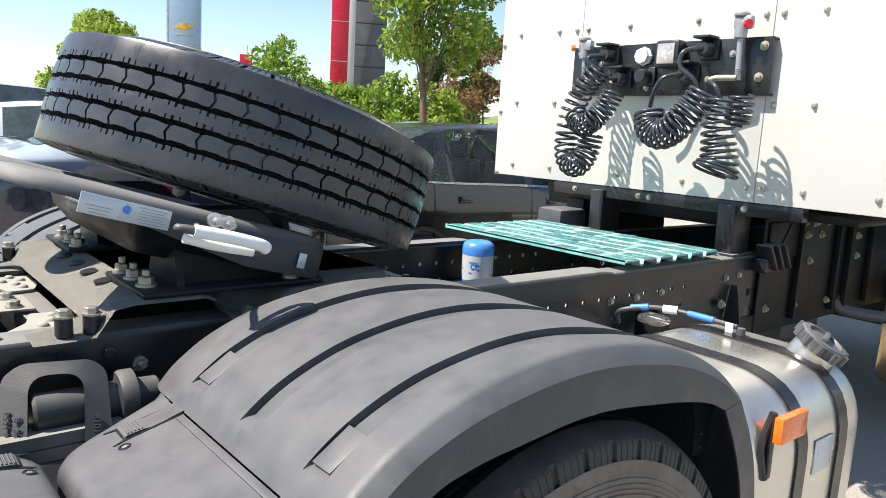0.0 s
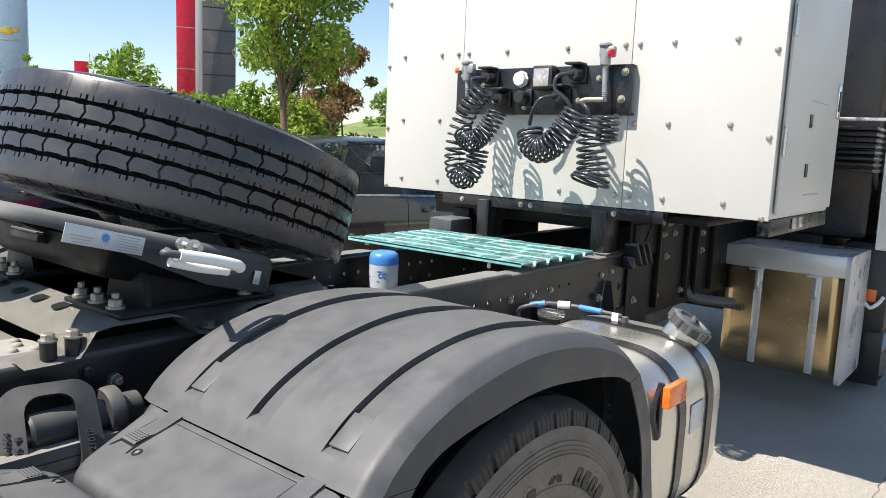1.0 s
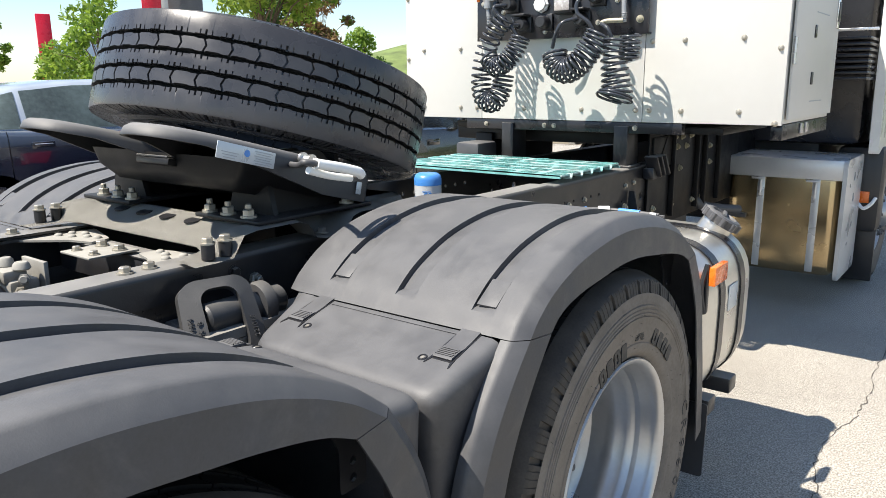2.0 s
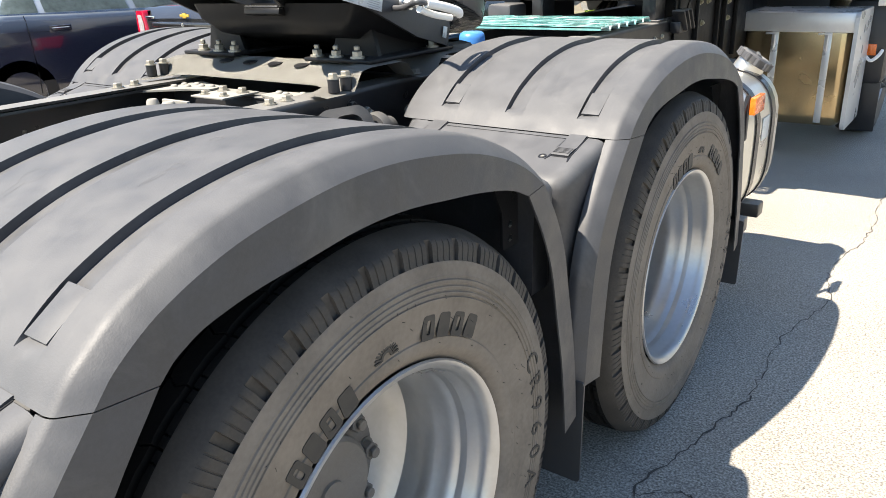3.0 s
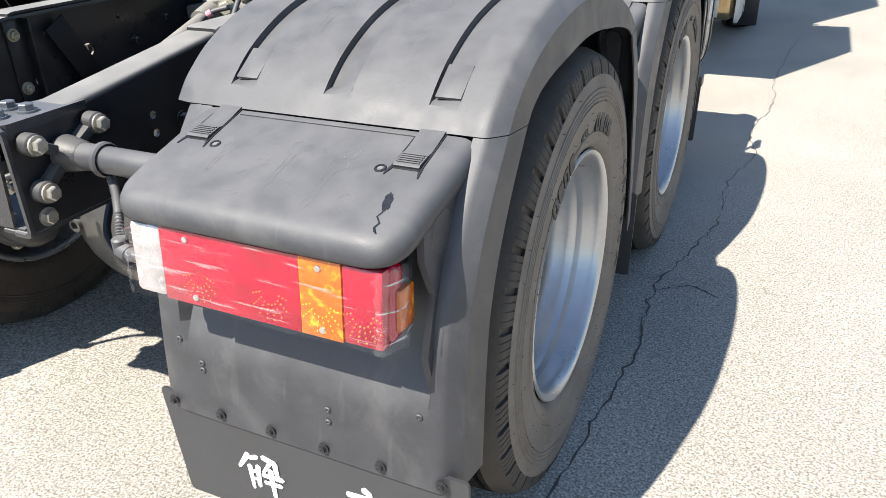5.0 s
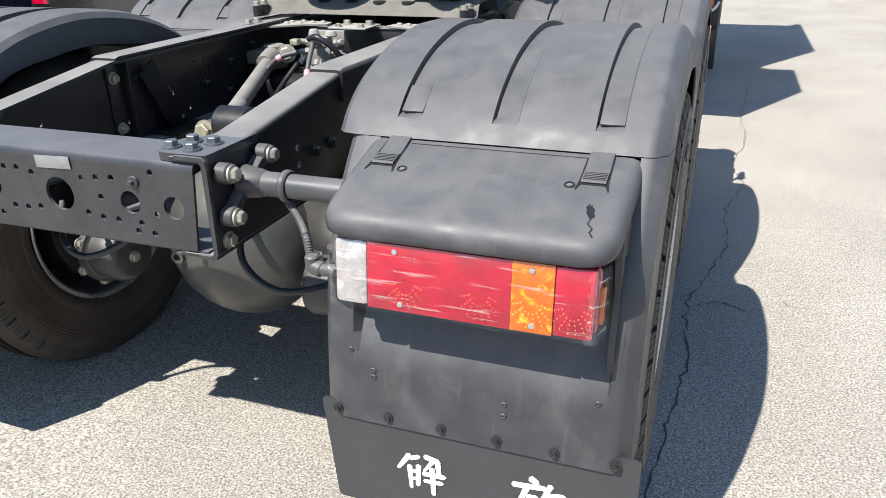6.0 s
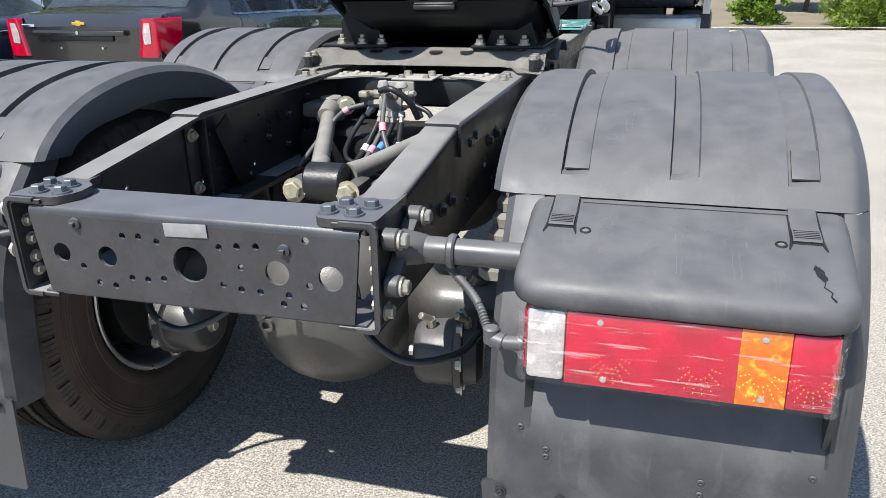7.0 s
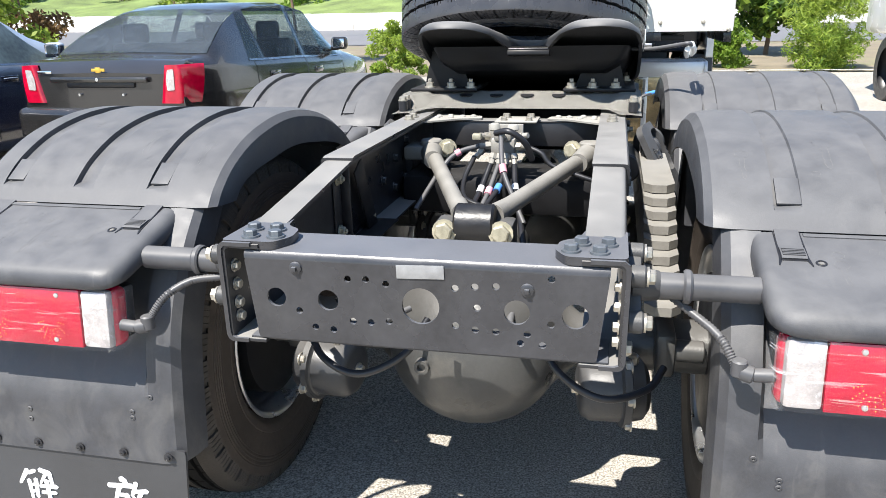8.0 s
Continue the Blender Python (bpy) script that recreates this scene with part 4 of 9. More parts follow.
def add_marks(s, y0, yf, yb, guard):
    lid = lambda y: 1.0005 - 0.27 * (yf - y)
    rnd = random.Random(17 if s > 0 else 18)
    for k, (u, v, r, run) in enumerate(((0.43, 0.3, 0.016, 0.11), (0.6, 0.42, 0.018, 0.09), (0.16, 0.4, 0.013, 0.05), (0.47, 0.3, 0.008, 0), (0.3, 0.22, 0.009, 0), (0.17, 0.28, 0.011, 0), (0.52, 0.3, 0.006, 0), (0.36, 0.5, 0.011, 0), (0.34, 0.63, 0.009, 0), (0.35, 0.8, 0.008, 0), (0.62, 0.3, 0.014, 0), (0.74, 0.7, 0.012, 0.03), (0.56, 0.2, 0.008, 0))):
        x = s * (0.69 + 0.5 * u) + rnd.uniform(-0.01, 0.01)
        part("water_mark", water_mark(lid, x, yf - (yf - yb) * v, r, run, 100 + k), WATERMARK, guard, "dried water mark", 0)
    arch = lambda y: arc_height(y - y0) + 0.0004
    for k, (x, y, r, run) in enumerate(((0.63, -0.3, 0.014, 0.06), (0.8, -0.25, 0.02, 0.07), (1.02, -0.16, 0.009, 0.05), (0.77, -0.36, 0.008, 0), (0.98, -0.06, 0.01, 0))):
        part("water_mark", water_mark(arch, s * x, y0 + y, r, run, 200 + k), WATERMARK, guard, "dried water mark", 0)
    if s > 0:
        b = B()
        # a smeared stain with a jagged split running out of it
        n = 26
        vs = []
        for k in range(n):
            a = 2 * math.pi * k / n
            r = rnd.uniform(0.7, 1.0)
            x, y = 1.12 + 0.008 * r * math.cos(a), 0.068 + 0.022 * r * math.sin(a)
            x -= 0.25 * (y - 0.068)
            vs.append(b.verts.new((x, y, lid(y) + 0.0009)))
        b.faces.new(vs)
        line = [(1.116, 0.06), (1.124, 0.045), (1.121, 0.034), (1.131, 0.022), (1.128, 0.012), (1.134, 0.002)]
        for (x0, y0_), (x1, y1_) in zip(line, line[1:]):
            w = rnd.uniform(0.0007, 0.0016)
            b.faces.new([b.verts.new((x, y, lid(y) + 0.0011)) for x, y in ((x0 - w, y0_), (x0 + w, y0_), (x1 + w, y1_), (x1 - w, y1_))])
        part("scuff", b, SCUFF, guard, "dark oily scuff", 0)


for s in (1, -1):
    add_marks(s, 0.715, 0.243, -0.02, mudguard(s, 0.715, True))
    mudguard(s, 2.065, False)
    mud_flap(s)


# ---- tail lamps ----
def tail_lamp(s):
    bm = B()
    box(bm, (s * 0.907, -0.01, 0.838), (0.495, 0.05, 0.134), 0.018, None, 4)
    lamp = part("tail_lamp", bm, RED, truck, "red and amber tail lamp wrapped in clear film")
    lamp.matrix_local = Matrix.Translation((0, -0.014, 0.818)) @ Matrix.Rotation(radians(-5.5), 4, 'X') @ Matrix.Translation((0, 0.047, -0.838))

    def lens(name, x0, x1, mat, y=-0.047, r=0.004):
        b = B()
        box(b, (s * (x0 + x1) / 2, y + 0.012, 0.838), (x1 - x0, 0.03, 0.128), r, None, 2)
        return part(name, b, mat, lamp)
    b = B()
    box(b, (s * 0.907, 0.0325, 0.838), (0.47, 0.037, 0.118), 0.008)
    part("housing", b, BLACK, lamp, "black lamp housing")
    lens("reversing_lens", 0.668, 0.7352, CLEAR, -0.047, 0.01)
    lens("red_lens", 0.7354, 1.0066, RED, -0.047, 0.0008)
    lens("amber_lens", 1.0068, 1.0808, ORANGE, -0.047, 0.0008)
    lens("red_lens", 1.081, 1.15, RED, -0.047, 0.006)
    b = B()
    box(b, (s * 1.156, 0.004, 0.828), (0.012, 0.045, 0.07), 0.005)
    part("side_marker", b, ORANGE, lamp)
    for x, z in ((0.79, 0.888), (0.8, 0.788), (1.042, 0.888), (1.045, 0.787)):
        b = B()
        lathe(b, [(0, 0), (0.006, 0), (0.005, 0.003), (0, 0.004)], (s * x, -0.0495, z), (s * x, -1, z), 12)
        part("screw", b, STEEL, lamp)
    # dots on the moulded facets, coloured bright to paint in their glints
    for x0, mat, name in ((1.043, GLINT_AMBER, "amber_facet"), (0.81, GLINT_RED, "red_facet"), (0.95, GLINT_RED, "red_facet"), (1.115, GLINT_RED, "red_facet")):
        b = B()
        for ring in range(3, 7):
            for k in range(8):
                a = math.pi * (1.08 + 0.84 * k / 7)
                r = 0.0085 * ring
                px, pz = x0 + 0.75 * r * math.cos(a), 0.834 + r * math.sin(a)
                if abs(px - x0) < 0.034 and pz > 0.78:
                    box(b, (s * px, -0.0508, pz), (0.0026, 0.0012, 0.0018) if name == "amber_facet" else (0.0017, 0.0012, 0.0014), 0, Matrix.Rotation(-a, 4, 'Y'))
        part(name, b, mat, lamp, "moulded reflector facets with their glints painted in", 0)
    # clinging film, gathered at both ends
    rnd = random.Random(8 if s > 0 else 9)
    b = B()
    nx, nz = 70, 12
    rows = []
    for j in range(nz + 1):
        row = []
        for i in range(nx + 1):
            x = 0.648 + 0.522 * i / nx
            end = max(0.0, (0.675 - x) / 0.027, (x - 1.142) / 0.028)
            z = 0.771 + 0.134 * j / nz + 0.005 * math.sin(x * 31 + j * 0.5) * (1 if j in (0, nz) else 0.2) * (0.3 + end)
            y = -0.0525 - 0.0035 * abs(math.sin(x * 40 + 5 * math.sin(j * 0.9))) * (0.4 + 2.2 * end) + 0.05 * end * end + rnd.uniform(-0.0012, 0.0012)
            row.append(b.verts.new((s * x, y, z + rnd.uniform(-0.002, 0.002) * (1 + 3 * end))))
        rows.append(row)
    for p, q in zip(rows, rows[1:]):
        for i in range(nx):
            b.faces.new((p[i], p[i + 1], q[i + 1], q[i]))
    part("film_wrap", b, FILM, lamp, "wrinkled clear protective film", 60)
    for x0, dx in ((0.657, -1), (1.156, 1)):
        b = B()
        ring = []
        for j in range(25):
            z = 0.772 + 0.132 * j / 24
            k = [b.verts.new((s * (x0 + dx * (0.0015 * math.sin(1.1 * j + i) + 0.01 * (1 - abs(i - 2) / 2) + rnd.uniform(-0.002, 0.002))), -0.05 + 0.02 * i + rnd.uniform(-0.004, 0.004), z)) for i in range(5)]
            wide = (0.016 if dx > 0 else 0.01) + 0.003 * math.sin(1.3 * j) + rnd.uniform(-0.002, 0.002)
            k.insert(0, b.verts.new((s * (x0 - dx * 0.006), -0.0575 + rnd.uniform(-0.003, 0.001), z)))
            k.insert(0, b.verts.new((s * (x0 - dx * wide), -0.0565 + rnd.uniform(-0.003, 0.001), z + rnd.uniform(-0.003, 0.003))))
            ring.append(k)
        for p, q in zip(ring, ring[1:]):
            for i in range(6):
                b.faces.new((p[i], p[i + 1], q[i + 1], q[i]))
        part("film_end", b, FILM_END, lamp, "bunched milky film", 60)
    return lamp


def film_material(name, base_fac, high_fac):
    m = bpy.data.materials.new(name)
    m.use_nodes = True
    t = m.node_tree
    p = t.nodes["Principled BSDF"]
    p.inputs["Base Color"].default_value = (0.75, 0.75, 0.75, 1)
    p.inputs["Roughness"].default_value = 0.18
    tr = t.nodes.new("ShaderNodeBsdfTransparent")
    mix = t.nodes.new("ShaderNodeMixShader")
    co = t.nodes.new("ShaderNodeTexCoord")
    mp = t.nodes.new("ShaderNodeMapping")
    mp.inputs["Scale"].default_value = (5, 5, 90)
    mp.inputs["Rotation"].default_value = (0, 0.12, 0)
    n = t.nodes.new("ShaderNodeTexNoise")
    n.inputs["Scale"].default_value, n.inputs["Detail"].default_value = 1.6, 6
    t.links.new(co.outputs["Object"], mp.inputs[0])
    t.links.new(mp.outputs[0], n.inputs["Vector"])
    r = t.nodes.new("ShaderNodeMapRange")
    r.inputs["From Min"].default_value, r.inputs["From Max"].default_value = 0.61, 0.68
    r.inputs["To Min"].default_value, r.inputs["To Max"].default_value = base_fac, high_fac
    t.links.new(n.outputs[0], r.inputs["Value"])
    t.links.new(r.outputs[0], mix.inputs[0])
    t.links.new(tr.outputs[0], mix.inputs[1])
    t.links.new(p.outputs[0], mix.inputs[2])
    t.links.new(mix.outputs[0], t.nodes["Material Output"].inputs[0])
    return m


GLINT_AMBER = material("amber_glint", (1.0, 0.55, 0.04), 0.15, 0, 0.1, 30, coat=0.6)
GLINT_RED = material("red_glint", (1.0, 0.3, 0.05), 0.15, 0, 0.1, 30, coat=0.6)
FILM = film_material("clear_film", 0.015, 0.22)
FILM_END = film_material("milky_film", 0.05, 0.5)
for s in (1, -1):
    tail_lamp(s)


# ---- mudguard support arms at the tail ----
def support_arm(s):
    bm = B()
    cyl(bm, (s * 0.455, 0.105, 0.925), (s * 0.64, 0.105, 0.925), 0.0255, 24, chamfer=0.003)
    lathe(bm, [(0.03, 0), (0.033, 0.004), (0.033, 0.012), (0.03, 0.016)], (s * 0.5, 0.105, 0.925), (s * 2, 0.105, 0.925), 24, True)
    arm = part("support_arm", bm, PIPE, truck, "dusty tubular mudguard arm", 35)
    bm = B()
    cyl(bm, (s * 0.404, 0.105, 0.925), (s * 0.46, 0.105, 0.925), 0.036, 20, 0.028, 0.004)
    for y, z in ((0.035, 0.965), (0.035, 0.875), (0.175, 0.965)):
        cyl(bm, (s * 0.399, y, z), (s * 0.43, y, z), 0.021, 18, chamfer=0.004)
        d = Vector((0, 0.105 - y, 0.925 - z))
        m = Matrix.Translation((s * 0.41, (y + 0.105) / 2, (z + 0.925) / 2)) @ d.to_track_quat('Z', 'X').to_matrix().to_4x4()
        box(bm, (0, 0, 0), (0.02, 0.03, d.length), 0.005, m)
    part("bracket", bm, CAST, arm, "three-legged cast bracket", 40)
    for y, z in ((0.035, 0.965), (0.035, 0.875), (0.175, 0.965)):
        bolt(BOLT_M, (s * 0.43, y, z), (s, 0, 0), arm)
    bolt(BOLT_M, (s * 0.396, 0.04, 0.82), (s, 0, 0), arm)
    # wiring conduit to the lamp
    bm = B()
    pts = [(s * 0.41, 0.12, 0.895), (s * 0.46, 0.1, 0.89), (s * 0.52, 0.08, 0.885), (s * 0.565, 0.05, 0.86), (s * 0.59, 0.03, 0.825), (s * 0.6, 0.02, 0.8)] if s < 0 else \
        [(s * 0.46, 0.14, 0.91), (s * 0.52, 0.1, 0.875), (s * 0.565, 0.06, 0.85), (s * 0.59, 0.03, 0.815), (s * 0.6, 0.02, 0.79)]
    P = curve_points(pts, 3)
    dense = []
    for a, b in zip(P, P[1:]):
        for k in range(6):
            dense.append(a.lerp(b, k / 6))
    tube(bm, dense, 0.0092, 10, 0, 0.002)
    part("conduit", bm, PIPE, truck, "ridged grey wiring conduit", 60)
    bm = B()
    cyl(bm, (s * 0.6, 0.02, 0.8), (s * 0.625, 0.015, 0.795), 0.016, 14, chamfer=0.003)
    cyl(bm, (s * 0.622, 0.015, 0.796), (s * 0.66, 0.012, 0.8), 0.013, 14, chamfer=0.003)
    cyl(bm, (s * 0.6, 0.02, 0.822), (s * 0.6, 0.02, 0.79), 0.0145, 14, chamfer=0.003)
    part("plug", bm, PIPE, truck, "grey lamp plug")


for s in (1, -1):
    support_arm(s)


# ---- wheels ----
def tyre_mesh(name, mat, squash=1.0, lug=0.009, shoulder=(), pitches=46, rows_f=(), bulge=0.0):
    """A ribbed truck tyre about the x axis: five ribs, zig-zag grooves, slotted shoulders, lettered sidewalls' bead rings."""
    rows_f = rows_f or [0.0, 0.025, 0.035, 0.105, 0.115, 0.27, 0.28, 0.315, 0.325, 0.50, 0.515, 0.64, 0.655, 0.80, 0.81, 0.845, 0.855, 0.93]
    # columns: (u, r, kind)
    cols = []

    def side(sg):
        out = [(0.108, 0.292, ''), (0.12, 0.302, ''), (0.13, 0.315, ''), (0.1325, 0.318, ''), (0.1385, 0.33, ''), (0.1385, 0.345, ''), (0.1365, 0.347, ''), (0.142, 0.38, ''), (0.1447, 0.4145, ''), (0.1452, 0.416, ''), (0.1428, 0.4172, ''), (0.1428, 0.4195, ''), (0.145, 0.421, ''), (0.145, 0.4255, ''), (0.143, 0.427, ''), (0.143, 0.4295, ''), (0.1448, 0.431, ''), (0.1448, 0.4355, ''), (0.1428, 0.437, ''), (0.1428, 0.4395, ''), (0.1446, 0.441, ''), (0.1446, 0.4465, ''), (0.142, 0.448, ''), (0.142, 0.4515, ''), (0.1425, 0.453, 'x'),
               (0.1415, 0.456, 'x')] + [(a, b, c) for a, b, c in shoulder] + [(0.088, 0.5345, 's'), (0.0815, 0.5345, 'n'), (0.0752, 0.5345, 'n'), (0.0745, 0.508, 'g'), (0.0637, 0.508, 'g')]
        return [(sg * a, b, c) for a, b, c in out]
    left = side(-1)
    mid = [(-0.063, 0.536, 'b'), (-0.059, 0.5362, 'b'), (-0.047, 0.5365, 'b'), (-0.036, 0.5368, 'b'), (-0.0302, 0.537, 'b'), (-0.0295, 0.51, 'g'), (-0.0192, 0.51, 'g'), (-0.0185, 0.5375, 'n'), (-0.011, 0.5378, 'n'),
           (-0.009, 0.538, 's'), (0.009, 0.538, 's'), (0.011, 0.5378, 'n'), (0.0185, 0.5375, 'n'), (0.0192, 0.51, 'g'), (0.0295, 0.51, 'g'), (0.0302, 0.537, 'b'), (0.036, 0.5368, 'b'), (0.047, 0.5365, 'b'), (0.059, 0.5362, 'b'), (0.063, 0.536, 'b')]
    cols = left + mid + [(-a, b, c) for a, b, c in left[::-1]]
    verts, faces = [], []
    nr = pitches * len(rows_f)
    nc = len(cols)
    for p in range(pitches):
        for k, f in enumerate(rows_f):
            for u, r, kind in cols:
                ff, rr, uu = f, r, u
                slot = k in (2, 3)
                notch = k in (2, 3, 6, 7, 14, 15)
                if kind == 'b':
                    chev = 0.10 * (1 - abs((abs(u) - 0.047) / 0.0175))
                    ff = f + (chev if u > 0 else -chev)
                    if slot:
                        rr = r - 0.011
                    uu = u + (0.0012 if k < 9 else -0.0012)
                elif kind == 'n':
                    if k in (2, 3, 6, 7, 14, 15):
                        rr = r - (0.011 if k < 4 else 0.005)
                    uu = u + (0.0008 if 4 <= k < 10 else -0.0008) * (1 if u > 0 else -1)
                elif kind == 'o':
                    if k in (10, 11):
                        rr, uu = r - lug, u - math.copysign(lug * 0.9, u)
                    elif notch:
                        rr, uu = r - 0.0012, u - math.copysign(0.0014, u)
                if bulge and u < 0 and 0.3 < r < 0.5:
                    # the free sidewall swells, the one it lies on is pressed flat
                    uu -= bulge * math.sin(math.pi * (r - 0.3) / 0.2)
                a = 2 * math.pi * (p + ff) / pitches
                rr = 0.3 + (rr - 0.3) * squash
                verts.append((uu, rr * math.cos(a), rr * math.sin(a)))
    for i in range(nr):
        j = (i + 1) % nr
        for k in range(nc - 1):
            faces.append((i * nc + k, i * nc + k + 1, j * nc + k + 1, j * nc + k))
    me = bpy.data.meshes.new(name)
    me.from_pydata(verts, [], faces)
    me.materials.append(mat)
    me.materials.append(TREAD_SHADED)
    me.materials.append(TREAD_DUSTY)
    # the new tyre takes the painted shade only in its grooves
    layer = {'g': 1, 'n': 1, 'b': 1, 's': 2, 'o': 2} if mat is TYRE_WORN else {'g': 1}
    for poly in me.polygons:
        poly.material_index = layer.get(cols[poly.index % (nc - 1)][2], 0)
    me.update()
    b = bmesh.new()
    b.from_mesh(me)
    bmesh.ops.recalc_face_normals(b, faces=b.faces[:])
    b.to_mesh(me)
    b.free()
    for poly in me.polygons:
        poly.use_smooth = True
    me.set_sharp_from_angle(angle=radians(38))
    return me


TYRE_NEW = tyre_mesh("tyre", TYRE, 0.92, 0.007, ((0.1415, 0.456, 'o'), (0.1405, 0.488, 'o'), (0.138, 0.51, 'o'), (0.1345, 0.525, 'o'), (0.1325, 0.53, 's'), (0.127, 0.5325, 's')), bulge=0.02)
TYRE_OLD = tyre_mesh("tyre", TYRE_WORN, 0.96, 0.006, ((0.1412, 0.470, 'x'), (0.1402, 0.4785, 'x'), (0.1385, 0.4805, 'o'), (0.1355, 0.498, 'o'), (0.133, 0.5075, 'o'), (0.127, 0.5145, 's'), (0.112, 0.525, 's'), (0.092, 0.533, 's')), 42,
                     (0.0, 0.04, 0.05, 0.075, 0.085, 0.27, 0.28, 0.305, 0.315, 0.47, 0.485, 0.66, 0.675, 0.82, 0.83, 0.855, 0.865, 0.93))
# the inner tyre of each pair: its wall is darkened by brake dust
TYRE_INSIDE = TYRE_OLD.copy()
TYRE_INSIDE.materials[0] = TYRE_INNER


def rim_mesh():
    bm = B()
    prof = [(0.286, 0.108), (0.296, 0.12), (0.303, 0.127), (0.300, 0.1315), (0.291, 0.129), (0.284, 0.12), (0.281, 0.107), (0.28, 0.094), (0.276, 0.088), (0.2745, 0.06), (0.268, 0.05), (0.262, 0.034), (0.2615, 0.012), (0.2575, 0.006), (0.256, -0.03), (0.261, -0.045), (0.262, -0.075), (0.245, -0.088), (0.225, -0.098), (0.19, -0.104), (0.15, -0.106), (0, -0.106)]
    lathe(bm, prof, (0, 0, 0), (1, 0, 0), 72)
    back = [(0.286, 0.108), (0.272, 0.06), (0.268, -0.1), (0.296, -0.13), (0.303, -0.128), (0.29, -0.112), (0.24, -0.115), (0.15, -0.12), (0, -0.12)]
    lathe(bm, back, (0, 0, 0), (1, 0, 0), 72)
    return mesh_of(bm, "rim", RIM, 40)


def hub_mesh():
    bm = B()
    lathe(bm, [(0.165, -0.105), (0.165, -0.09), (0.155, -0.084), (0.112, -0.08), (0.108, -0.05), (0.1, -0.042), (0.03, -0.04), (0.028, -0.034), (0, -0.034)], (0, 0, 0), (1, 0, 0), 40)
    return mesh_of(bm, "hub", HUB, 35)


def nut_mesh():
    bm = B()
    cyl(bm, (0, 0, 0), (0, 0, 0.006), 0.023, 18)
    lathe(bm, [(0, 0.006), (0.019, 0.006), (0.019, 0.022), (0.016, 0.025), (0, 0.025)], (0, 0, 0), (0, 0, 1), 6)
    cyl(bm, (0, 0, 0.025), (0, 0, 0.036), 0.011, 12, chamfer=0.002)
    return mesh_of(bm, "wheel_nut", HUB, 30)


def drum_mesh():
    bm = B()
    lathe(bm, [(0.0, -0.06), (0.22, -0.06), (0.225, -0.05), (0.225, 0.12), (0.2, 0.13), (0.0, 0.13)], (0, 0, 0), (1, 0, 0), 48)
    return mesh_of(bm, "brake_drum", FRAME_SHADED, 35)


RIM_MESH, HUB_MESH, NUT_MESH, DRUM_MESH = rim_mesh(), hub_mesh(), nut_mesh(), drum_mesh()


def wheel(s, x, y, outer=True, turn=0.0):
    w = new("wheel")
    w.parent = truck
    w["label"] = "dusty truck wheel with a deep silver rim"
    w.matrix_local = Matrix.Translation((s * x, y + 0.014, 0.51)) @ Matrix.Rotation(0 if (s > 0) == outer else math.pi, 4, 'Z') @ Matrix.Rotation(turn, 4, 'X')
    part("tyre", TYRE_OLD if outer else TYRE_INSIDE, None, w)
    part("rim", RIM_MESH, None, w, "silver painted steel rim")
    if outer:
        part("hub", HUB_MESH, None, w)
        for k in range(10):
            a = 2 * math.pi * k / 10
            stand(part("wheel_nut", NUT_MESH, None, w), (-0.086, 0.137 * math.cos(a), 0.137 * math.sin(a)), (1, 0, 0))
    else:
        part("brake_drum", DRUM_MESH, None, w)
    return w


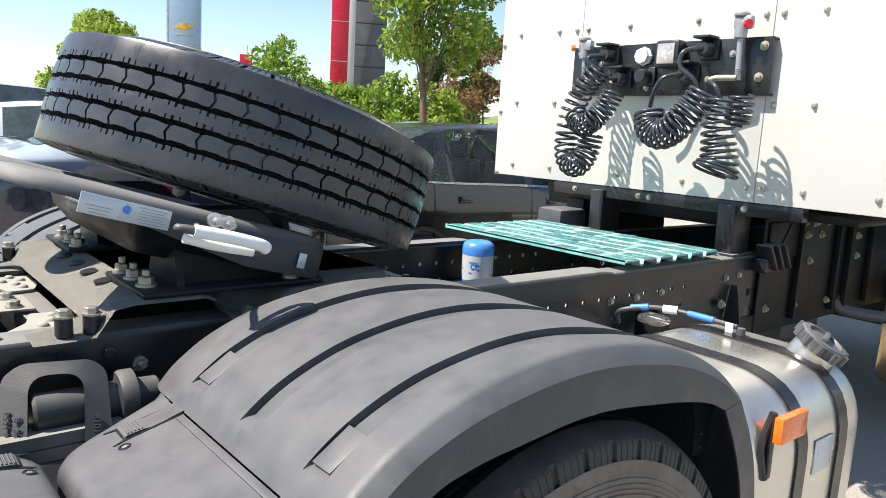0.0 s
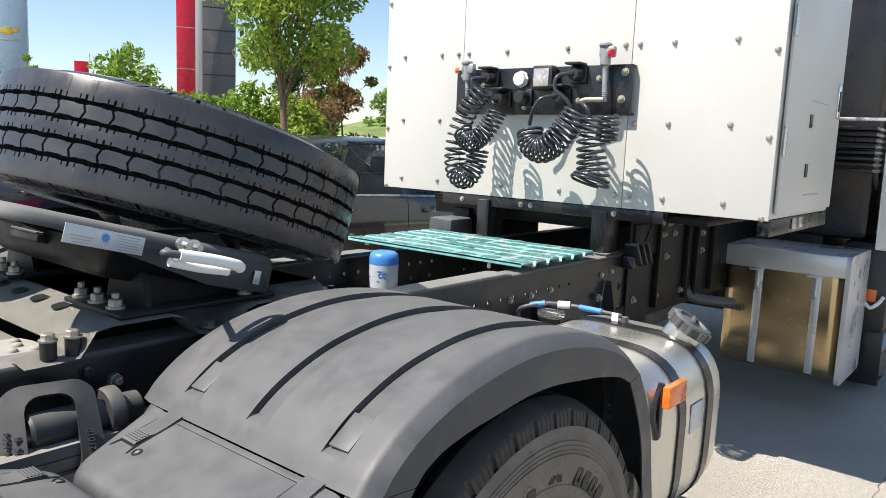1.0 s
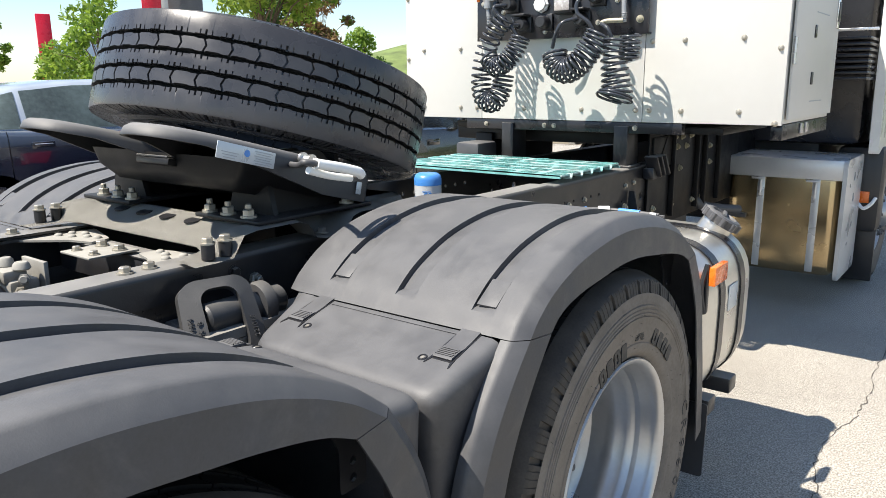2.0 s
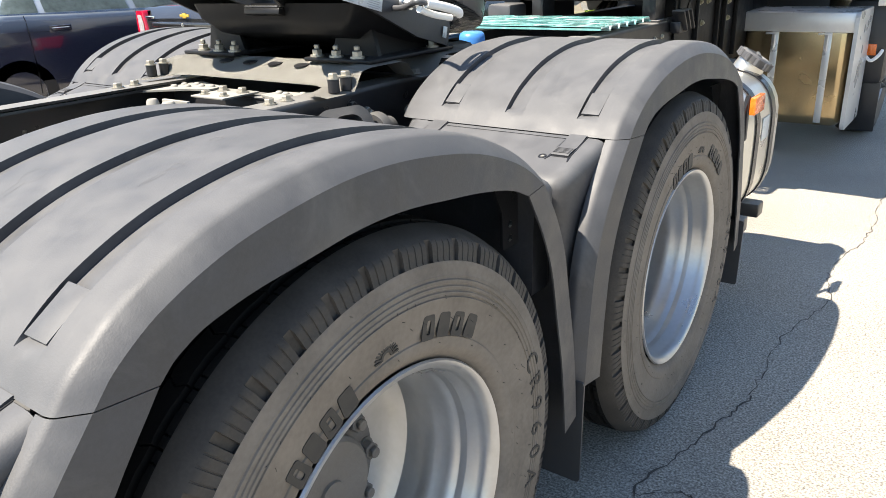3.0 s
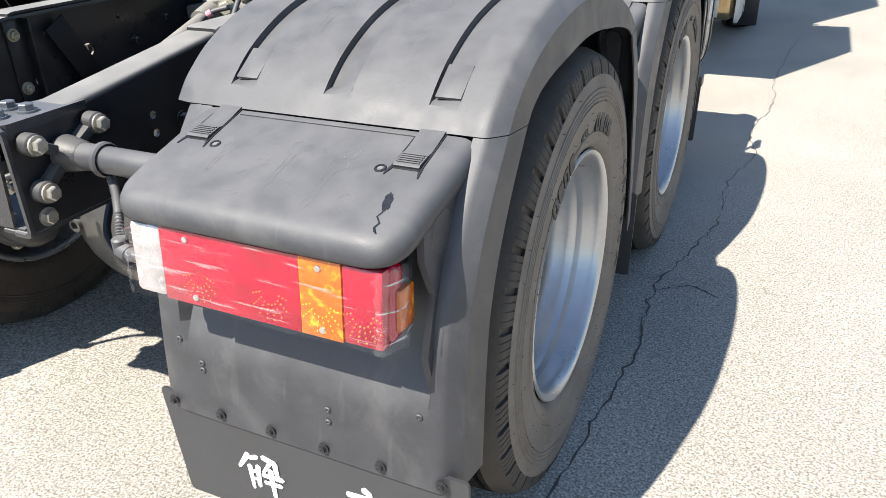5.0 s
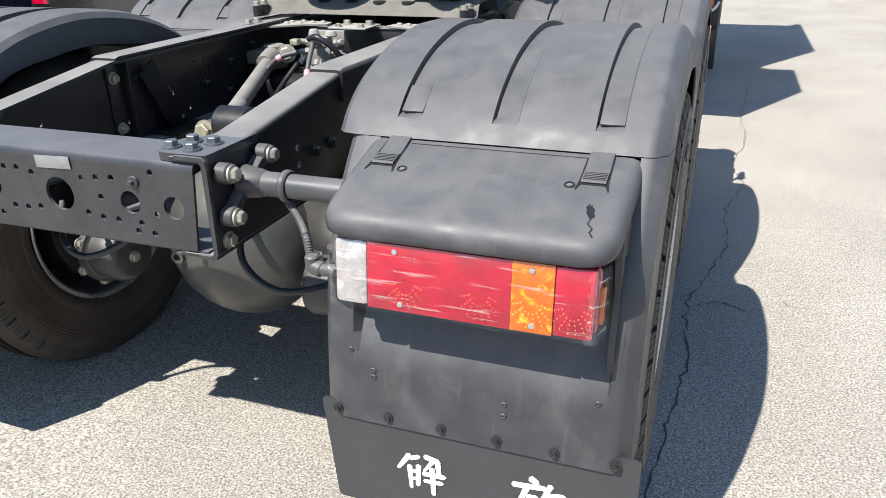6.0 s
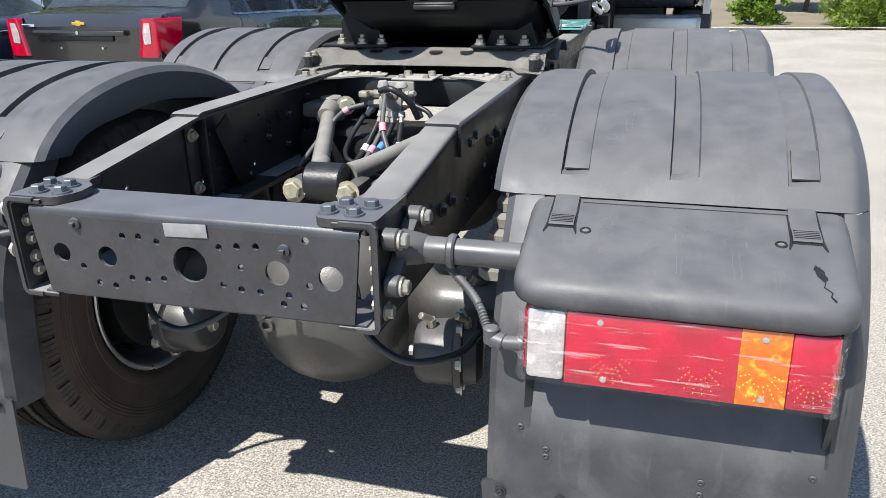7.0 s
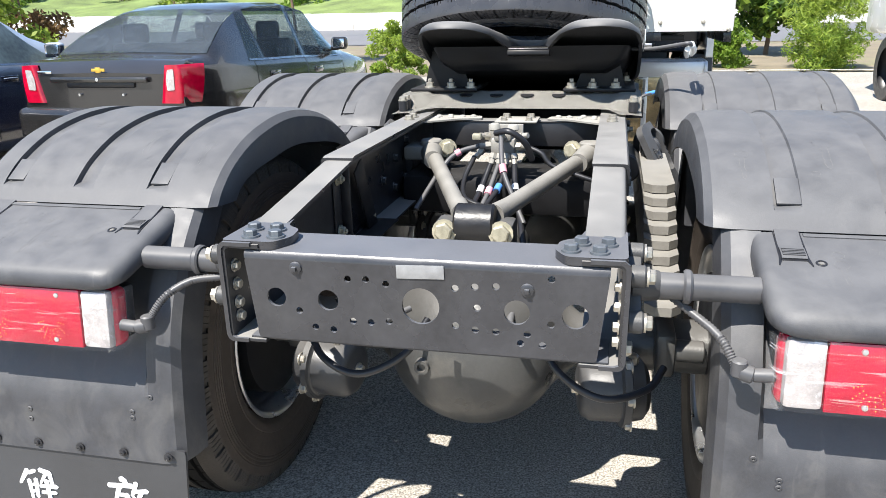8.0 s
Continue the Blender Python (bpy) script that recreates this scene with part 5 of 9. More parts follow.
def sidewall_marks(w, turn):
    """Raised lettering on the outer sidewall: model and load index are spelt out, the maker's mark is plain blocks and a sun shape."""
    def at(ang, r, x):
        a = radians(ang) - turn
        t = Vector((0, math.sin(a), -math.cos(a)))
        u = Vector((0, math.cos(a), math.sin(a)))
        n = Vector((1, 0, 0))
        m = Matrix((t, u, n)).transposed().to_4x4()
        return Matrix.Translation(Vector((x, 0, 0)) + u * r) @ m
    for k, ch in enumerate("CR960A"):
        put(part("letter", letters("letter", ch, 0.062, 0.0014, LETTER), None, w, "raised dark letter"), at(19 - 7.7 * k, 0.425, 0.1445))
    for k, ch in enumerate("152/148 M"):
        if ch != " ":
            put(part("letter", letters("letter", ch, 0.026, 0.001, LETTER), None, w), at(164 - 1.75 * k * 2.0, 0.335, 0.1365))
    for k in range(4):
        for a0, r in ((129, 0.343), (78, 0.366)):
            b = B()
            pts = rounded([(-0.0165, -0.021), (0.0165, -0.021), (0.015, 0.021), (-0.015, 0.021)], 0.006, 2)
            hole = [rounded([(-0.005, -0.012), (0.005, -0.012), (0.005, 0.012), (-0.005, 0.012)], 0.003, 2)] if k % 2 == 0 else []
            plate(b, pts, hole, 0.0025, Matrix())
            put(part("maker_block", b, LETTER, w, "", 30), at(a0 - 6.6 * k, r, 0.1385 if r < 0.35 else 0.1405))
    b = B()
    for k in range(13):
        a = math.pi * (k + 0.2) / 12.4
        m = Matrix.Translation((0.021 * math.cos(a), 0.021 * math.sin(a), 0.001)) @ Matrix.Rotation(a, 4, 'Z')
        box(b, (0, 0, 0), (0.012, 0.003, 0.002), 0, m)
    arc = [(0.014 * math.cos(math.pi * k / 12), 0.014 * math.sin(math.pi * k / 12)) for k in range(13)] + [(0.009 * math.cos(math.pi * k / 12), 0.009 * math.sin(math.pi * k / 12)) for k in range(12, -1, -1)]
    plate(b, arc, [], 0.002, Matrix())
    put(part("sun_mark", b, LETTER, w, "plain sun-shaped mark", 0), at(94, 0.352, 0.139))
    rnd = random.Random(4)
    b = B()
    for k in range(110):
        a = rnd.uniform(0, 2 * math.pi)
        r = rnd.choice((0.335, 0.355, 0.38, 0.4, 0.42, 0.468))
        u = Vector((0, math.cos(a), math.sin(a)))
        p = u * (0.3 + (r - 0.3) * 0.96) + Vector((0.137 + 0.08 * max(0, min(0.41, r) - 0.335), 0, 0))
        d = Vector((0.006, rnd.uniform(-0.005, 0.005), rnd.uniform(-0.005, 0.005)))
        cyl(b, p, p + d, 0.0006, 4, 0.0003)
    hairs = part("vent_hair", b, LETTER, w, "", 0)
    hairs["kind"] = "stuff"


WHEELS = {}
for s in (1, -1):
    for y in (0.715, 2.065):
        WHEELS[s, y] = wheel(s, 1.10, y, True, 0.4 * y + s)
        if s > 0:
            sidewall_marks(WHEELS[s, y], 0.4 * y + s + (0.25 if y > 1 else 0))
        wheel(s, 0.765, y, False, 1.7 * y)


# ---- axles and suspension between the rails ----
def axle(y):
    bm = B()
    # banjo housing: swollen in the middle, tubes to both sides
    prof = []
    for i in range(33):
        x = -0.66 + 1.32 * i / 32
        k = max(0.0, 1 - (x / 0.27) ** 2)
        prof.append((0.075 + 0.155 * k ** 0.8, x))
    prof = [(0, -0.66)] + prof + [(0, 0.66)]
    lathe(bm, prof, (0, y, 0.53), (1, y, 0.53), 40)
    # rear bowl
    r = bmesh.ops.create_uvsphere(bm, u_segments=36, v_segments=20, radius=1)
    for v in r["verts"]:
        v.co = Vector((v.co.x * 0.25, y - 0.07 + v.co.y * 0.2, 0.53 + v.co.z * 0.24))
    ax = part("axle_housing", bm, AXLE, truck, "grey cast axle housing with a round cover", 50)
    bm = B()
    cyl(bm, (0, y + 0.1, 0.57), (0, y + 0.42, 0.66), 0.17, 28, 0.085, 0.02)
    cyl(bm, (0, y + 0.4, 0.655), (0, y + 0.46, 0.67), 0.1, 24, chamfer=0.01)
    part("pinion_housing", bm, AXLE, ax, "", 40)
    if y < 1:
        bm = B()
        cyl(bm, (0, y + 0.45, 0.67), (0, y + 1.2, 0.66), 0.055, 24)
        part("drive_shaft", bm, FRAME_SHADED, truck, "dark drive shaft between the axles", 40)
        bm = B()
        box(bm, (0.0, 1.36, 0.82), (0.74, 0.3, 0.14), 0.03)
        part("trunnion_beam", bm, FRAME_SHADED, truck, "dark cross beam between the spring seats")
    bm = B()
    cyl(bm, (-0.11, y - 0.235, 0.53), (-0.11, y - 0.255, 0.53), 0.022, 18, chamfer=0.003)
    lathe(bm, [(0.012, 0), (0.012, 0.014), (0.02, 0.014), (0.021, 0.0)], (-0.11, y - 0.253, 0.53), (-0.11, y - 1, 0.53), 18)
    part("drain_plug", bm, AXLE, ax)
    for s in (1, -1):
        # brake chamber: drum, clamp ring, push rod
        c = Vector((s * 0.3, y - 0.235, 0.495))
        bm = B()
        lathe(bm, [(0, 0), (0.055, 0), (0.07, 0.006), (0.082, 0.025), (0.086, 0.1), (0.093, 0.104), (0.093, 0.124), (0.086, 0.128), (0.08, 0.16), (0.06, 0.175), (0, 0.176)], c, c + Vector((s, 0.18, 0.0)), 32)
        ch = part("brake_chamber", bm, CHAMBER, truck, "black spring-brake chamber", 40)
        d = Vector((s, 0.18, 0)).normalized()
        for k in range(7):
            a = k * 0.9 + 0.4
            q = d.orthogonal().normalized()
            off = Matrix.Rotation(a, 4, d) @ q
            stand(part("bolt", BOLT_M, None, ch), c + d * 0.126 + off * 0.096, -d)
        bolt(BOLT_M, c - d * 0.001 + Vector((0, 0, 0.0)), -d, ch)
        # clamp ring, mounting lug and hose fittings of the chamber
        bm = B()
        lathe(bm, [(0.092, 0.0), (0.101, 0.002), (0.101, 0.02), (0.092, 0.022)], c + d * 0.103, c + d, 32, True)
        part("clamp_ring", bm, CAST, ch, "grey clamp ring", 35)
        for k in range(2):
            bm = B()
            q = c + d * (0.05 + 0.09 * k) + Vector((0, -0.02, 0.082))
            cyl(bm, q, q + Vector((0, -0.006, 0.022)), 0.012, 6)
            cyl(bm, q + Vector((0, -0.006, 0.02)), q + Vector((-s * 0.02, -0.03, 0.04)), 0.009, 12, chamfer=0.002)
            part("fitting", bm, ZINC, ch, "hose fitting", 35)
        bm = B()
        cyl(bm, (s * 0.35, y, 0.46), (s * 0.42, y, 0.62), 0.035, 16, 0.03)
        box(bm, (s * 0.52, y - 0.08, 0.56), (0.05, 0.14, 0.12), 0.012)
        cyl(bm, (s * 0.5, y - 0.1, 0.56), (s * 0.62, y - 0.1, 0.56), 0.03, 18, chamfer=0.004)
        part("brake_bracket", bm, AXLE, truck)
    return ax


axle(0.715)
axle(2.065)


def v_rod(y):
    bm = B()
    cyl(bm, (-0.055, y - 0.05, 0.875), (0.055, y - 0.05, 0.875), 0.055, 32, chamfer=0.006)
    rod = part("torque_rod", bm, RUBBER, truck, "V-shaped torque rod with a rubber bushed head", 40)
    for s in (1, -1):
        bm = B()
        cyl(bm, (s * 0.05, y, 0.89), (s * 0.27, y + 0.58, 0.95), 0.026, 20)
        cyl(bm, (s * 0.045, y - 0.01, 0.889), (s * 0.075, y + 0.08, 0.894), 0.032, 20, 0.027)
        cyl(bm, (s * 0.25, y + 0.5, 0.943), (s * 0.275, y + 0.59, 0.951), 0.032, 20, 0.04)
        part("rod_arm", bm, ROD, rod, "dusty grey rod", 40)
        bm = B()
        cyl(bm, (s * 0.285, y + 0.63, 0.91), (s * 0.285, y + 0.63, 0.995), 0.045, 22, 0.04, 0.005)
        box(bm, (s * 0.33, y + 0.64, 0.95), (0.1, 0.12, 0.05), 0.01)
        part("rod_end", bm, ROD, rod, "", 40)
        bolt(BOLT_BIG, (s * 0.225, y + 0.62, 0.965), (-s * 0.4, -0.9, 0.1), rod)
        bm = B()
        box(bm, (s * 0.085, y - 0.045, 0.83), (0.05, 0.1, 0.11), 0.012)
        box(bm, (s * 0.09, y - 0.02, 0.75), (0.06, 0.14, 0.09), 0.01)
        part("rod_seat", bm, CAST, rod, "", 40)
        bolt(BOLT_BIG, (s * 0.078, y - 0.096, 0.862), (0, -1, 0.12), rod)
    return rod


v_rod(0.715)


def cross_bridge():
    """The riveted cross-member ahead of the torque rod, with its gussets and the valve block that hangs on it."""
    bm = B()
    box(bm, (0, 1.5, 1.045), (0.62, 0.075, 0.006), 0.002)
    box(bm, (0, 1.47, 1.0), (0.62, 0.006, 0.09), 0.002)
    box(bm, (0, 1.507, 1.0), (0.62, 0.07, 0.09), 0.002)
    part("bridge", bm, FRAME, truck, "dusty pressed cross-member")
    for s in (1, -1):
        bm = B()
        pts = rounded([(0.39, 1.3), (0.39, 1.58), (0.3, 1.58), (0.13, 1.53), (0.12, 1.47), (0.2, 1.45)], 0.01, 2)
        plate(bm, [(s * x, y) for x, y in pts], [], 0.006, Matrix.Translation((0, 0, 1.05 if s > 0 else 1.0505)))
        g = part("gusset", bm, DUSTY, truck, "riveted gusset plate", 30)
        for x, y in ((0.2, 1.5), (0.25, 1.52), (0.24, 1.475), (0.29, 1.5), (0.16, 1.51), (0.29, 1.46)):
            b = B()
            lathe(b, [(0.012, 0), (0.011, 0.004), (0.007, 0.007), (0, 0.008)], (s * x, y, 1.0565), (s * x, y, 2), 14)
            part("rivet", b, DUSTY, g)
        for x, y in ((0.33, 1.52), (0.33, 1.47)):
            bolt(BOLT_S, (s * x, y, 1.0565), parent=g)
        # inner upright and diagonal stiffener on the rail
        b = B()
        box(b, (s * 0.383, 0.62, 0.92), (0.006, 0.05, 0.24), 0.002)
        box(b, (s * 0.372, 0.66, 0.92), (0.03, 0.006, 0.24), 0.002)
        part("stiffener", b, FRAME, truck)
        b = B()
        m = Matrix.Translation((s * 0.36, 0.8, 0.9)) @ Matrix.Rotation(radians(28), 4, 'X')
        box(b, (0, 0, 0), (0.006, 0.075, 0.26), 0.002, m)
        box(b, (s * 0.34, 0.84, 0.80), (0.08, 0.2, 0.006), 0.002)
        part("stiffener", b, FRAME_SHADED, truck)
        for y, z in ((0.615, 1.0), (0.615, 0.85), (0.87, 0.83)):
            bolt(BOLT_YELLOW, (s * 0.378, y, z), (-s, 0, 0))
        for y, z in ((1.05, 0.9), (1.2, 0.95), (1.35, 0.99), (1.18, 0.85), (1.32, 0.86)):
            bolt(BOLT_DARK, (s * 0.386, y, z), (-s, 0, 0))
        for y, z in ((0.66, 1.005), (0.72, 1.012), (0.9, 0.96), (1.0, 0.96), (0.42, 0.9), (0.5, 0.9), (1.15, 0.93), (1.25, 0.93)):
            bolt(BOLT_DARK, (s * 0.396, y, z), (s, 0, 0))
        for y in (1.3, 1.36):
            bolt(BOLT_M, (s * 0.355, y, 1.0715))
    bm = B()
    box(bm, (0.02, 1.42, 1.058), (0.15, 0.14, 0.006), 0.002)
    v = part("valve_bracket", bm, DUSTY, truck)
    for x in (-0.025, 0.065):
        bolt(BOLT_M, (x, 1.45, 1.061), parent=v)
    for x in (-0.025, 0.065):
        bolt(BOLT_S, (x, 1.38, 1.061), parent=v)
    valve = new("brake_valve")
    valve.parent = truck
    valve["label"] = "dusty alloy brake valve with many hose fittings"
    bm = B()
    box(bm, (0, 1.215, 1.0), (0.085, 0.075, 0.055), 0.012)
    box(bm, (0.0, 1.2, 1.035), (0.06, 0.06, 0.035), 0.01)
    cyl(bm, (-0.03, 1.205, 1.05), (-0.03, 1.205, 1.075), 0.02, 16, 0.016, 0.004)
    cyl(bm, (0.03, 1.215, 1.05), (0.03, 1.215, 1.07), 0.022, 16, 0.018, 0.004)
    box(bm, (0.0, 1.26, 1.03), (0.12, 0.012, 0.07), 0.003)
    part("valve_body", bm, DUSTY, valve, "", 40)
    rnd = random.Random(12)
    for x, y, z, d in ((-0.045, 1.2, 1.0, (-1, -0.3, 0)), (-0.05, 1.215, 1.03, (-1, -0.5, 0.1)), (0.045, 1.2, 1.0, (1, -0.3, 0)), (0.05, 1.21, 1.03, (1, -0.5, 0.2)), (-0.03, 1.185, 0.975, (-0.2, -0.5, -1)), (-0.008, 1.182, 0.975, (-0.1, -0.5, -1)), (0.014, 1.182, 0.975, (0, -0.5, -1)), (0.036, 1.185, 0.975, (0.2, -0.5, -1)), (0.0, 1.17, 1.035, (0.1, -1, 0.4)), (-0.075, 1.22, 0.985, (-0.6, -0.4, -0.8)), (0.078, 1.22, 0.985, (0.6, -0.4, -0.8))):
        p, v = Vector((x, y, z)), Vector(d).normalized()
        b = B()
        cyl(b, p, p + v * 0.018, 0.014, 6)
        cyl(b, p + v * 0.016, p + v * 0.038, 0.01, 12, chamfer=0.002)
        part("fitting", b, DUSTY if rnd.random() < 0.6 else ZINC, valve, "", 30)
    b = B()
    box(b, (-0.085, 1.17, 1.035), (0.03, 0.03, 0.02), 0.004)
    part("yellow_cap", b, BRASS, valve, "yellow plastic cap")
    BAND = [material("white_tag", (0.7, 0.7, 0.68), 0.5), material("pink_tag", (0.7, 0.3, 0.35), 0.5), material("blue_tag", (0.08, 0.25, 0.6), 0.5)]
    for i, (a, q, m, e) in enumerate((((-0.04, 1.165, 0.94), (-0.06, 1.09, 0.87), (-0.075, 0.99, 0.82), (-0.06, 0.88, 0.78)), ((-0.012, 1.16, 0.94), (-0.03, 1.07, 0.87), (-0.045, 0.96, 0.82), (-0.03, 0.86, 0.78)),
                                      ((0.014, 1.16, 0.94), (0.0, 1.08, 0.88), (-0.03, 0.97, 0.83), (0.0, 0.85, 0.78)), ((0.042, 1.165, 0.94), (0.055, 1.09, 0.88), (0.08, 1.0, 0.82), (0.12, 0.82, 0.73)),
                                      ((-0.08, 1.19, 1.0), (-0.15, 1.16, 0.98), (-0.2, 1.13, 0.93), (-0.26, 1.0, 0.82)), ((0.08, 1.19, 1.0), (0.13, 1.18, 0.98), (0.17, 1.17, 0.94), (0.3, 1.15, 0.9)),
                                      ((-0.02, 1.15, 1.05), (0.03, 1.12, 1.06), (0.08, 1.14, 1.02), (0.1, 1.17, 0.96)), ((0.0, 1.14, 1.04), (0.02, 1.05, 0.95), (0.06, 1.0, 0.87), (0.1, 0.95, 0.8)),
                                      ((-0.1, 1.2, 0.96), (-0.12, 1.12, 0.9), (-0.1, 1.02, 0.86), (-0.03, 0.98, 0.84)))):
        part("air_line", tube(B(), [a, q, m, e], 0.0085 if i % 3 else 0.0105, 8), (BLACK, PIPE, BLACK)[i % 3], truck, "thin air line", 60)
        if i < 5 or i == 7:
            P = curve_points([a, q, m, e], 8)
            b = B()
            cyl(b, P[7], P[9], 0.0122, 10)
            part("line_tag", b, BAND[i % 3], truck, "coloured tape tag")
    for pts in (((0.37, 1.1, 0.96), (0.35, 0.95, 0.94), (0.345, 0.8, 0.92), (0.35, 0.72, 0.88)), ((0.13, 0.62, 0.7), (0.12, 0.5, 0.66), (0.14, 0.42, 0.64))):
        part("air_line", tube(B(), pts, 0.011, 8), PIPE, truck, "", 60)
    # hanging brake hoses below the beam
    for pts in (((-0.38, 0.35, 0.68), (-0.3, 0.25, 0.64), (-0.2, 0.22, 0.62), (-0.1, 0.26, 0.66), (-0.06, 0.34, 0.72)), ((0.2, 0.35, 0.72), (0.26, 0.26, 0.65), (0.36, 0.24, 0.6), (0.46, 0.3, 0.6), (0.5, 0.36, 0.63))):
        part("brake_hose", tube(B(), pts, 0.009, 10), BLACK, truck, "black brake hose", 60)
    for pts in (((-0.4, 0.36, 0.7), (-0.33, 0.3, 0.69), (-0.2, 0.32, 0.7), (-0.12, 0.4, 0.72)),):
        part("brake_hose", tube(B(), pts, 0.008, 10), PIPE, truck, "", 60)


cross_bridge()


def spring_end(s):
    """The cast trunnion bracket with its oval window, and the stepped leaf spring that it carries."""
    outer = rounded([(-0.105, -0.15), (0.1, -0.15), (0.085, 0.09), (0.06, 0.112), (-0.06, 0.112), (-0.09, 0.09)], 0.03, 5)
    win = rounded([(-0.046, -0.075), (0.046, -0.075), (0.046, 0.086), (-0.046, 0.086)], 0.036, 6)
    tmp = B()
    plate(tmp, outer, [win], 0.022, Matrix.Translation((0, 0, -0.011)))
    for v in tmp.verts:
        v.co.z -= 1.2 * max(0.0, v.co.y - 0.02) ** 2 * s + 2.2 * v.co.x ** 2 * s
    me = mesh_of(tmp, "bracket", CAST, 40)
    ob = part("trunnion_bracket", me, CAST, truck, "cast bracket with an oval window")
    ob.matrix_local = Matrix.Translation((s * 0.53, 1.435, 0.952)) @ Matrix.Rotation(radians(-14) * s, 4, 'Z') @ Matrix.Rotation(radians(-29) * s, 4, 'Y') @ YZ
    if s > 0:
        for text, size, px, turn in (("8404034-1554", 0.016, -0.078, 90), ("LX105  B", 0.018, -0.06, 90), ("221018", 0.018, 0.067, 90)):
            mark = part("casting_number", letters("casting_number", text, size, 0.0015, CAST), None, ob, "raised casting number")
            mark.matrix_local = Matrix.Translation((px, -0.02, 0.0115 - 2.2 * px * px)) @ Matrix.Rotation(radians(turn), 4, 'Z')
    b = B()
    cyl(b, (s * 0.41, 1.36, 0.9), (s * 0.41, 1.62, 0.9), 0.05, 24, chamfer=0.006)
    lathe(b, [(0.03, 0), (0.052, 0.004), (0.056, 0.012), (0.056, 0.034), (0.03, 0.04)], (s * 0.49, 1.545, 0.96), (s * 0.49, 3, 0.96), 28, True)
    cyl(b, (s * 0.49, 1.4, 0.96), (s * 0.49, 1.63, 0.96), 0.036, 24, chamfer=0.006)
    part("trunnion_shaft", b, CAST, truck, "", 40)
    for k in range(9):
        y0, y1 = 0.5 + 0.055 * k, 2.28 - 0.055 * k
        z = 0.7 + 0.0265 * k
        b = B()
        w = 0.045
        pts = [(-w, y0 + 0.03), (-w * 0.45, y0), (w * 0.45, y0), (w, y0 + 0.03), (w, y1 - 0.03), (w * 0.45, y1), (-w * 0.45, y1), (-w, y1 - 0.03)]
        plate(b, [(s * 0.5 + x, y) for x, y in pts], [], 0.0235, Matrix.Translation((0, 0, z)))
        part("spring_leaf", b, ROD, truck, "dusty spring leaf", 30)


for s in (1, -1):
    spring_end(s)

# ---- fifth wheel ----
def mounting_plate():
    prof = [(1.415, 1.079), (1.475, 1.079), (1.525, 1.082), (1.56, 1.132), (1.60, 1.139), (1.66, 1.139), (1.74, 1.139), (1.77, 1.128), (1.80, 1.087), (1.83, 1.08), (1.88, 1.08), (1.91, 1.087), (1.94, 1.125), (1.97, 1.134), (2.1, 1.134), (2.13, 1.124), (2.16, 1.087), (2.2, 1.08), (2.28, 1.08)]
    bm = B()
    xs = [-0.455 + 0.91 * i / 24 for i in range(25)]
    TOP = 1.138

    def lay(x, y, z):
        # flat in the middle; only the ends over the rails dip down to their bolts
        k = max(0.0, min(1.0, (abs(x) - 0.33) / 0.05))
        k = k * k * (3 - 2 * k)
        flat = 1.085 + (TOP - 1.085) * max(0.0, min(1.0, (y - 1.53) / 0.13))
        z = min(z, TOP)
        yy = y if y > 1.53 else 1.53 + (y - 1.53) * (0.05 + 0.95 * k)
        return bm.verts.new((x, yy, flat + (z - flat) * k - (0.004 if abs(x) > 0.45 else 0)))
    rows = [[lay(x, y, z) for y, z in prof] for x in xs]
    for a, b in zip(rows, rows[1:]):
        for i in range(len(prof) - 1):
            bm.faces.new((a[i], a[i + 1], b[i + 1], b[i]))
    bmesh.ops.solidify(bm, geom=bm.faces[:], thickness=0.01)
    base = part("mounting_plate", bm, DUSTY, truck, "dusty corrugated fifth-wheel mounting plate", 40)
    for x in (-0.21, -0.09, 0.03, 0.15):
        b = B()
        cyl(b, (x, 1.625, 1.1235), (x, 1.6245, 1.1268), 0.026, 20)
        part("plate_hole", b, BLACK, base)
    for s in (1, -1):
        for y in (1.474, 1.524):
            b = B()
            cyl(b, (s * 0.425, y, 1.08), (s * 0.425, y, 1.118), 0.0165, 20, chamfer=0.002)
            part("spacer", b, FRAME, base, "black spacer sleeve", 35)
            bolt(BOLT_M, (s * 0.425, y, 1.118), parent=base)
        bolt(BOLT_M, (s * 0.415, 1.855, 1.082), parent=base)
        for y in (1.56, 1.9, 2.05):
            bolt(BOLT_DARK, (s * 0.404, y, 1.03), (s, 0, 0))
        for y, z in ((1.62, 1.0), (1.83, 0.97), (2.0, 0.98), (2.3, 0.99)):
            bolt(BOLT_STUD if y < 1.7 else BOLT_M, (s * 0.396, y, z), (s, 0, 0))
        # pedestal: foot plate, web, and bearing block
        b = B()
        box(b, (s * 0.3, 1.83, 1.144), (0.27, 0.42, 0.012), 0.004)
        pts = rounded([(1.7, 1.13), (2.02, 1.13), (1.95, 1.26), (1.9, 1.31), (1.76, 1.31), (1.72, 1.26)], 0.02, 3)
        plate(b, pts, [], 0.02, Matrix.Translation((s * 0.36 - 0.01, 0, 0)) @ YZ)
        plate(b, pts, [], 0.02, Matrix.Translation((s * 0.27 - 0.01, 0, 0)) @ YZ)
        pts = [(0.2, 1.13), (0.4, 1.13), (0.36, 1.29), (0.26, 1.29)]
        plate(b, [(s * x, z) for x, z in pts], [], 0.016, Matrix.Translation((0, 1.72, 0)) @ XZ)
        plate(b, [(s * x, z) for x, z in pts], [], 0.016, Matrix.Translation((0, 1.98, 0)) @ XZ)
        part("pedestal", b, FRAME_SHADED, truck, "black welded fifth-wheel pedestal", 35)
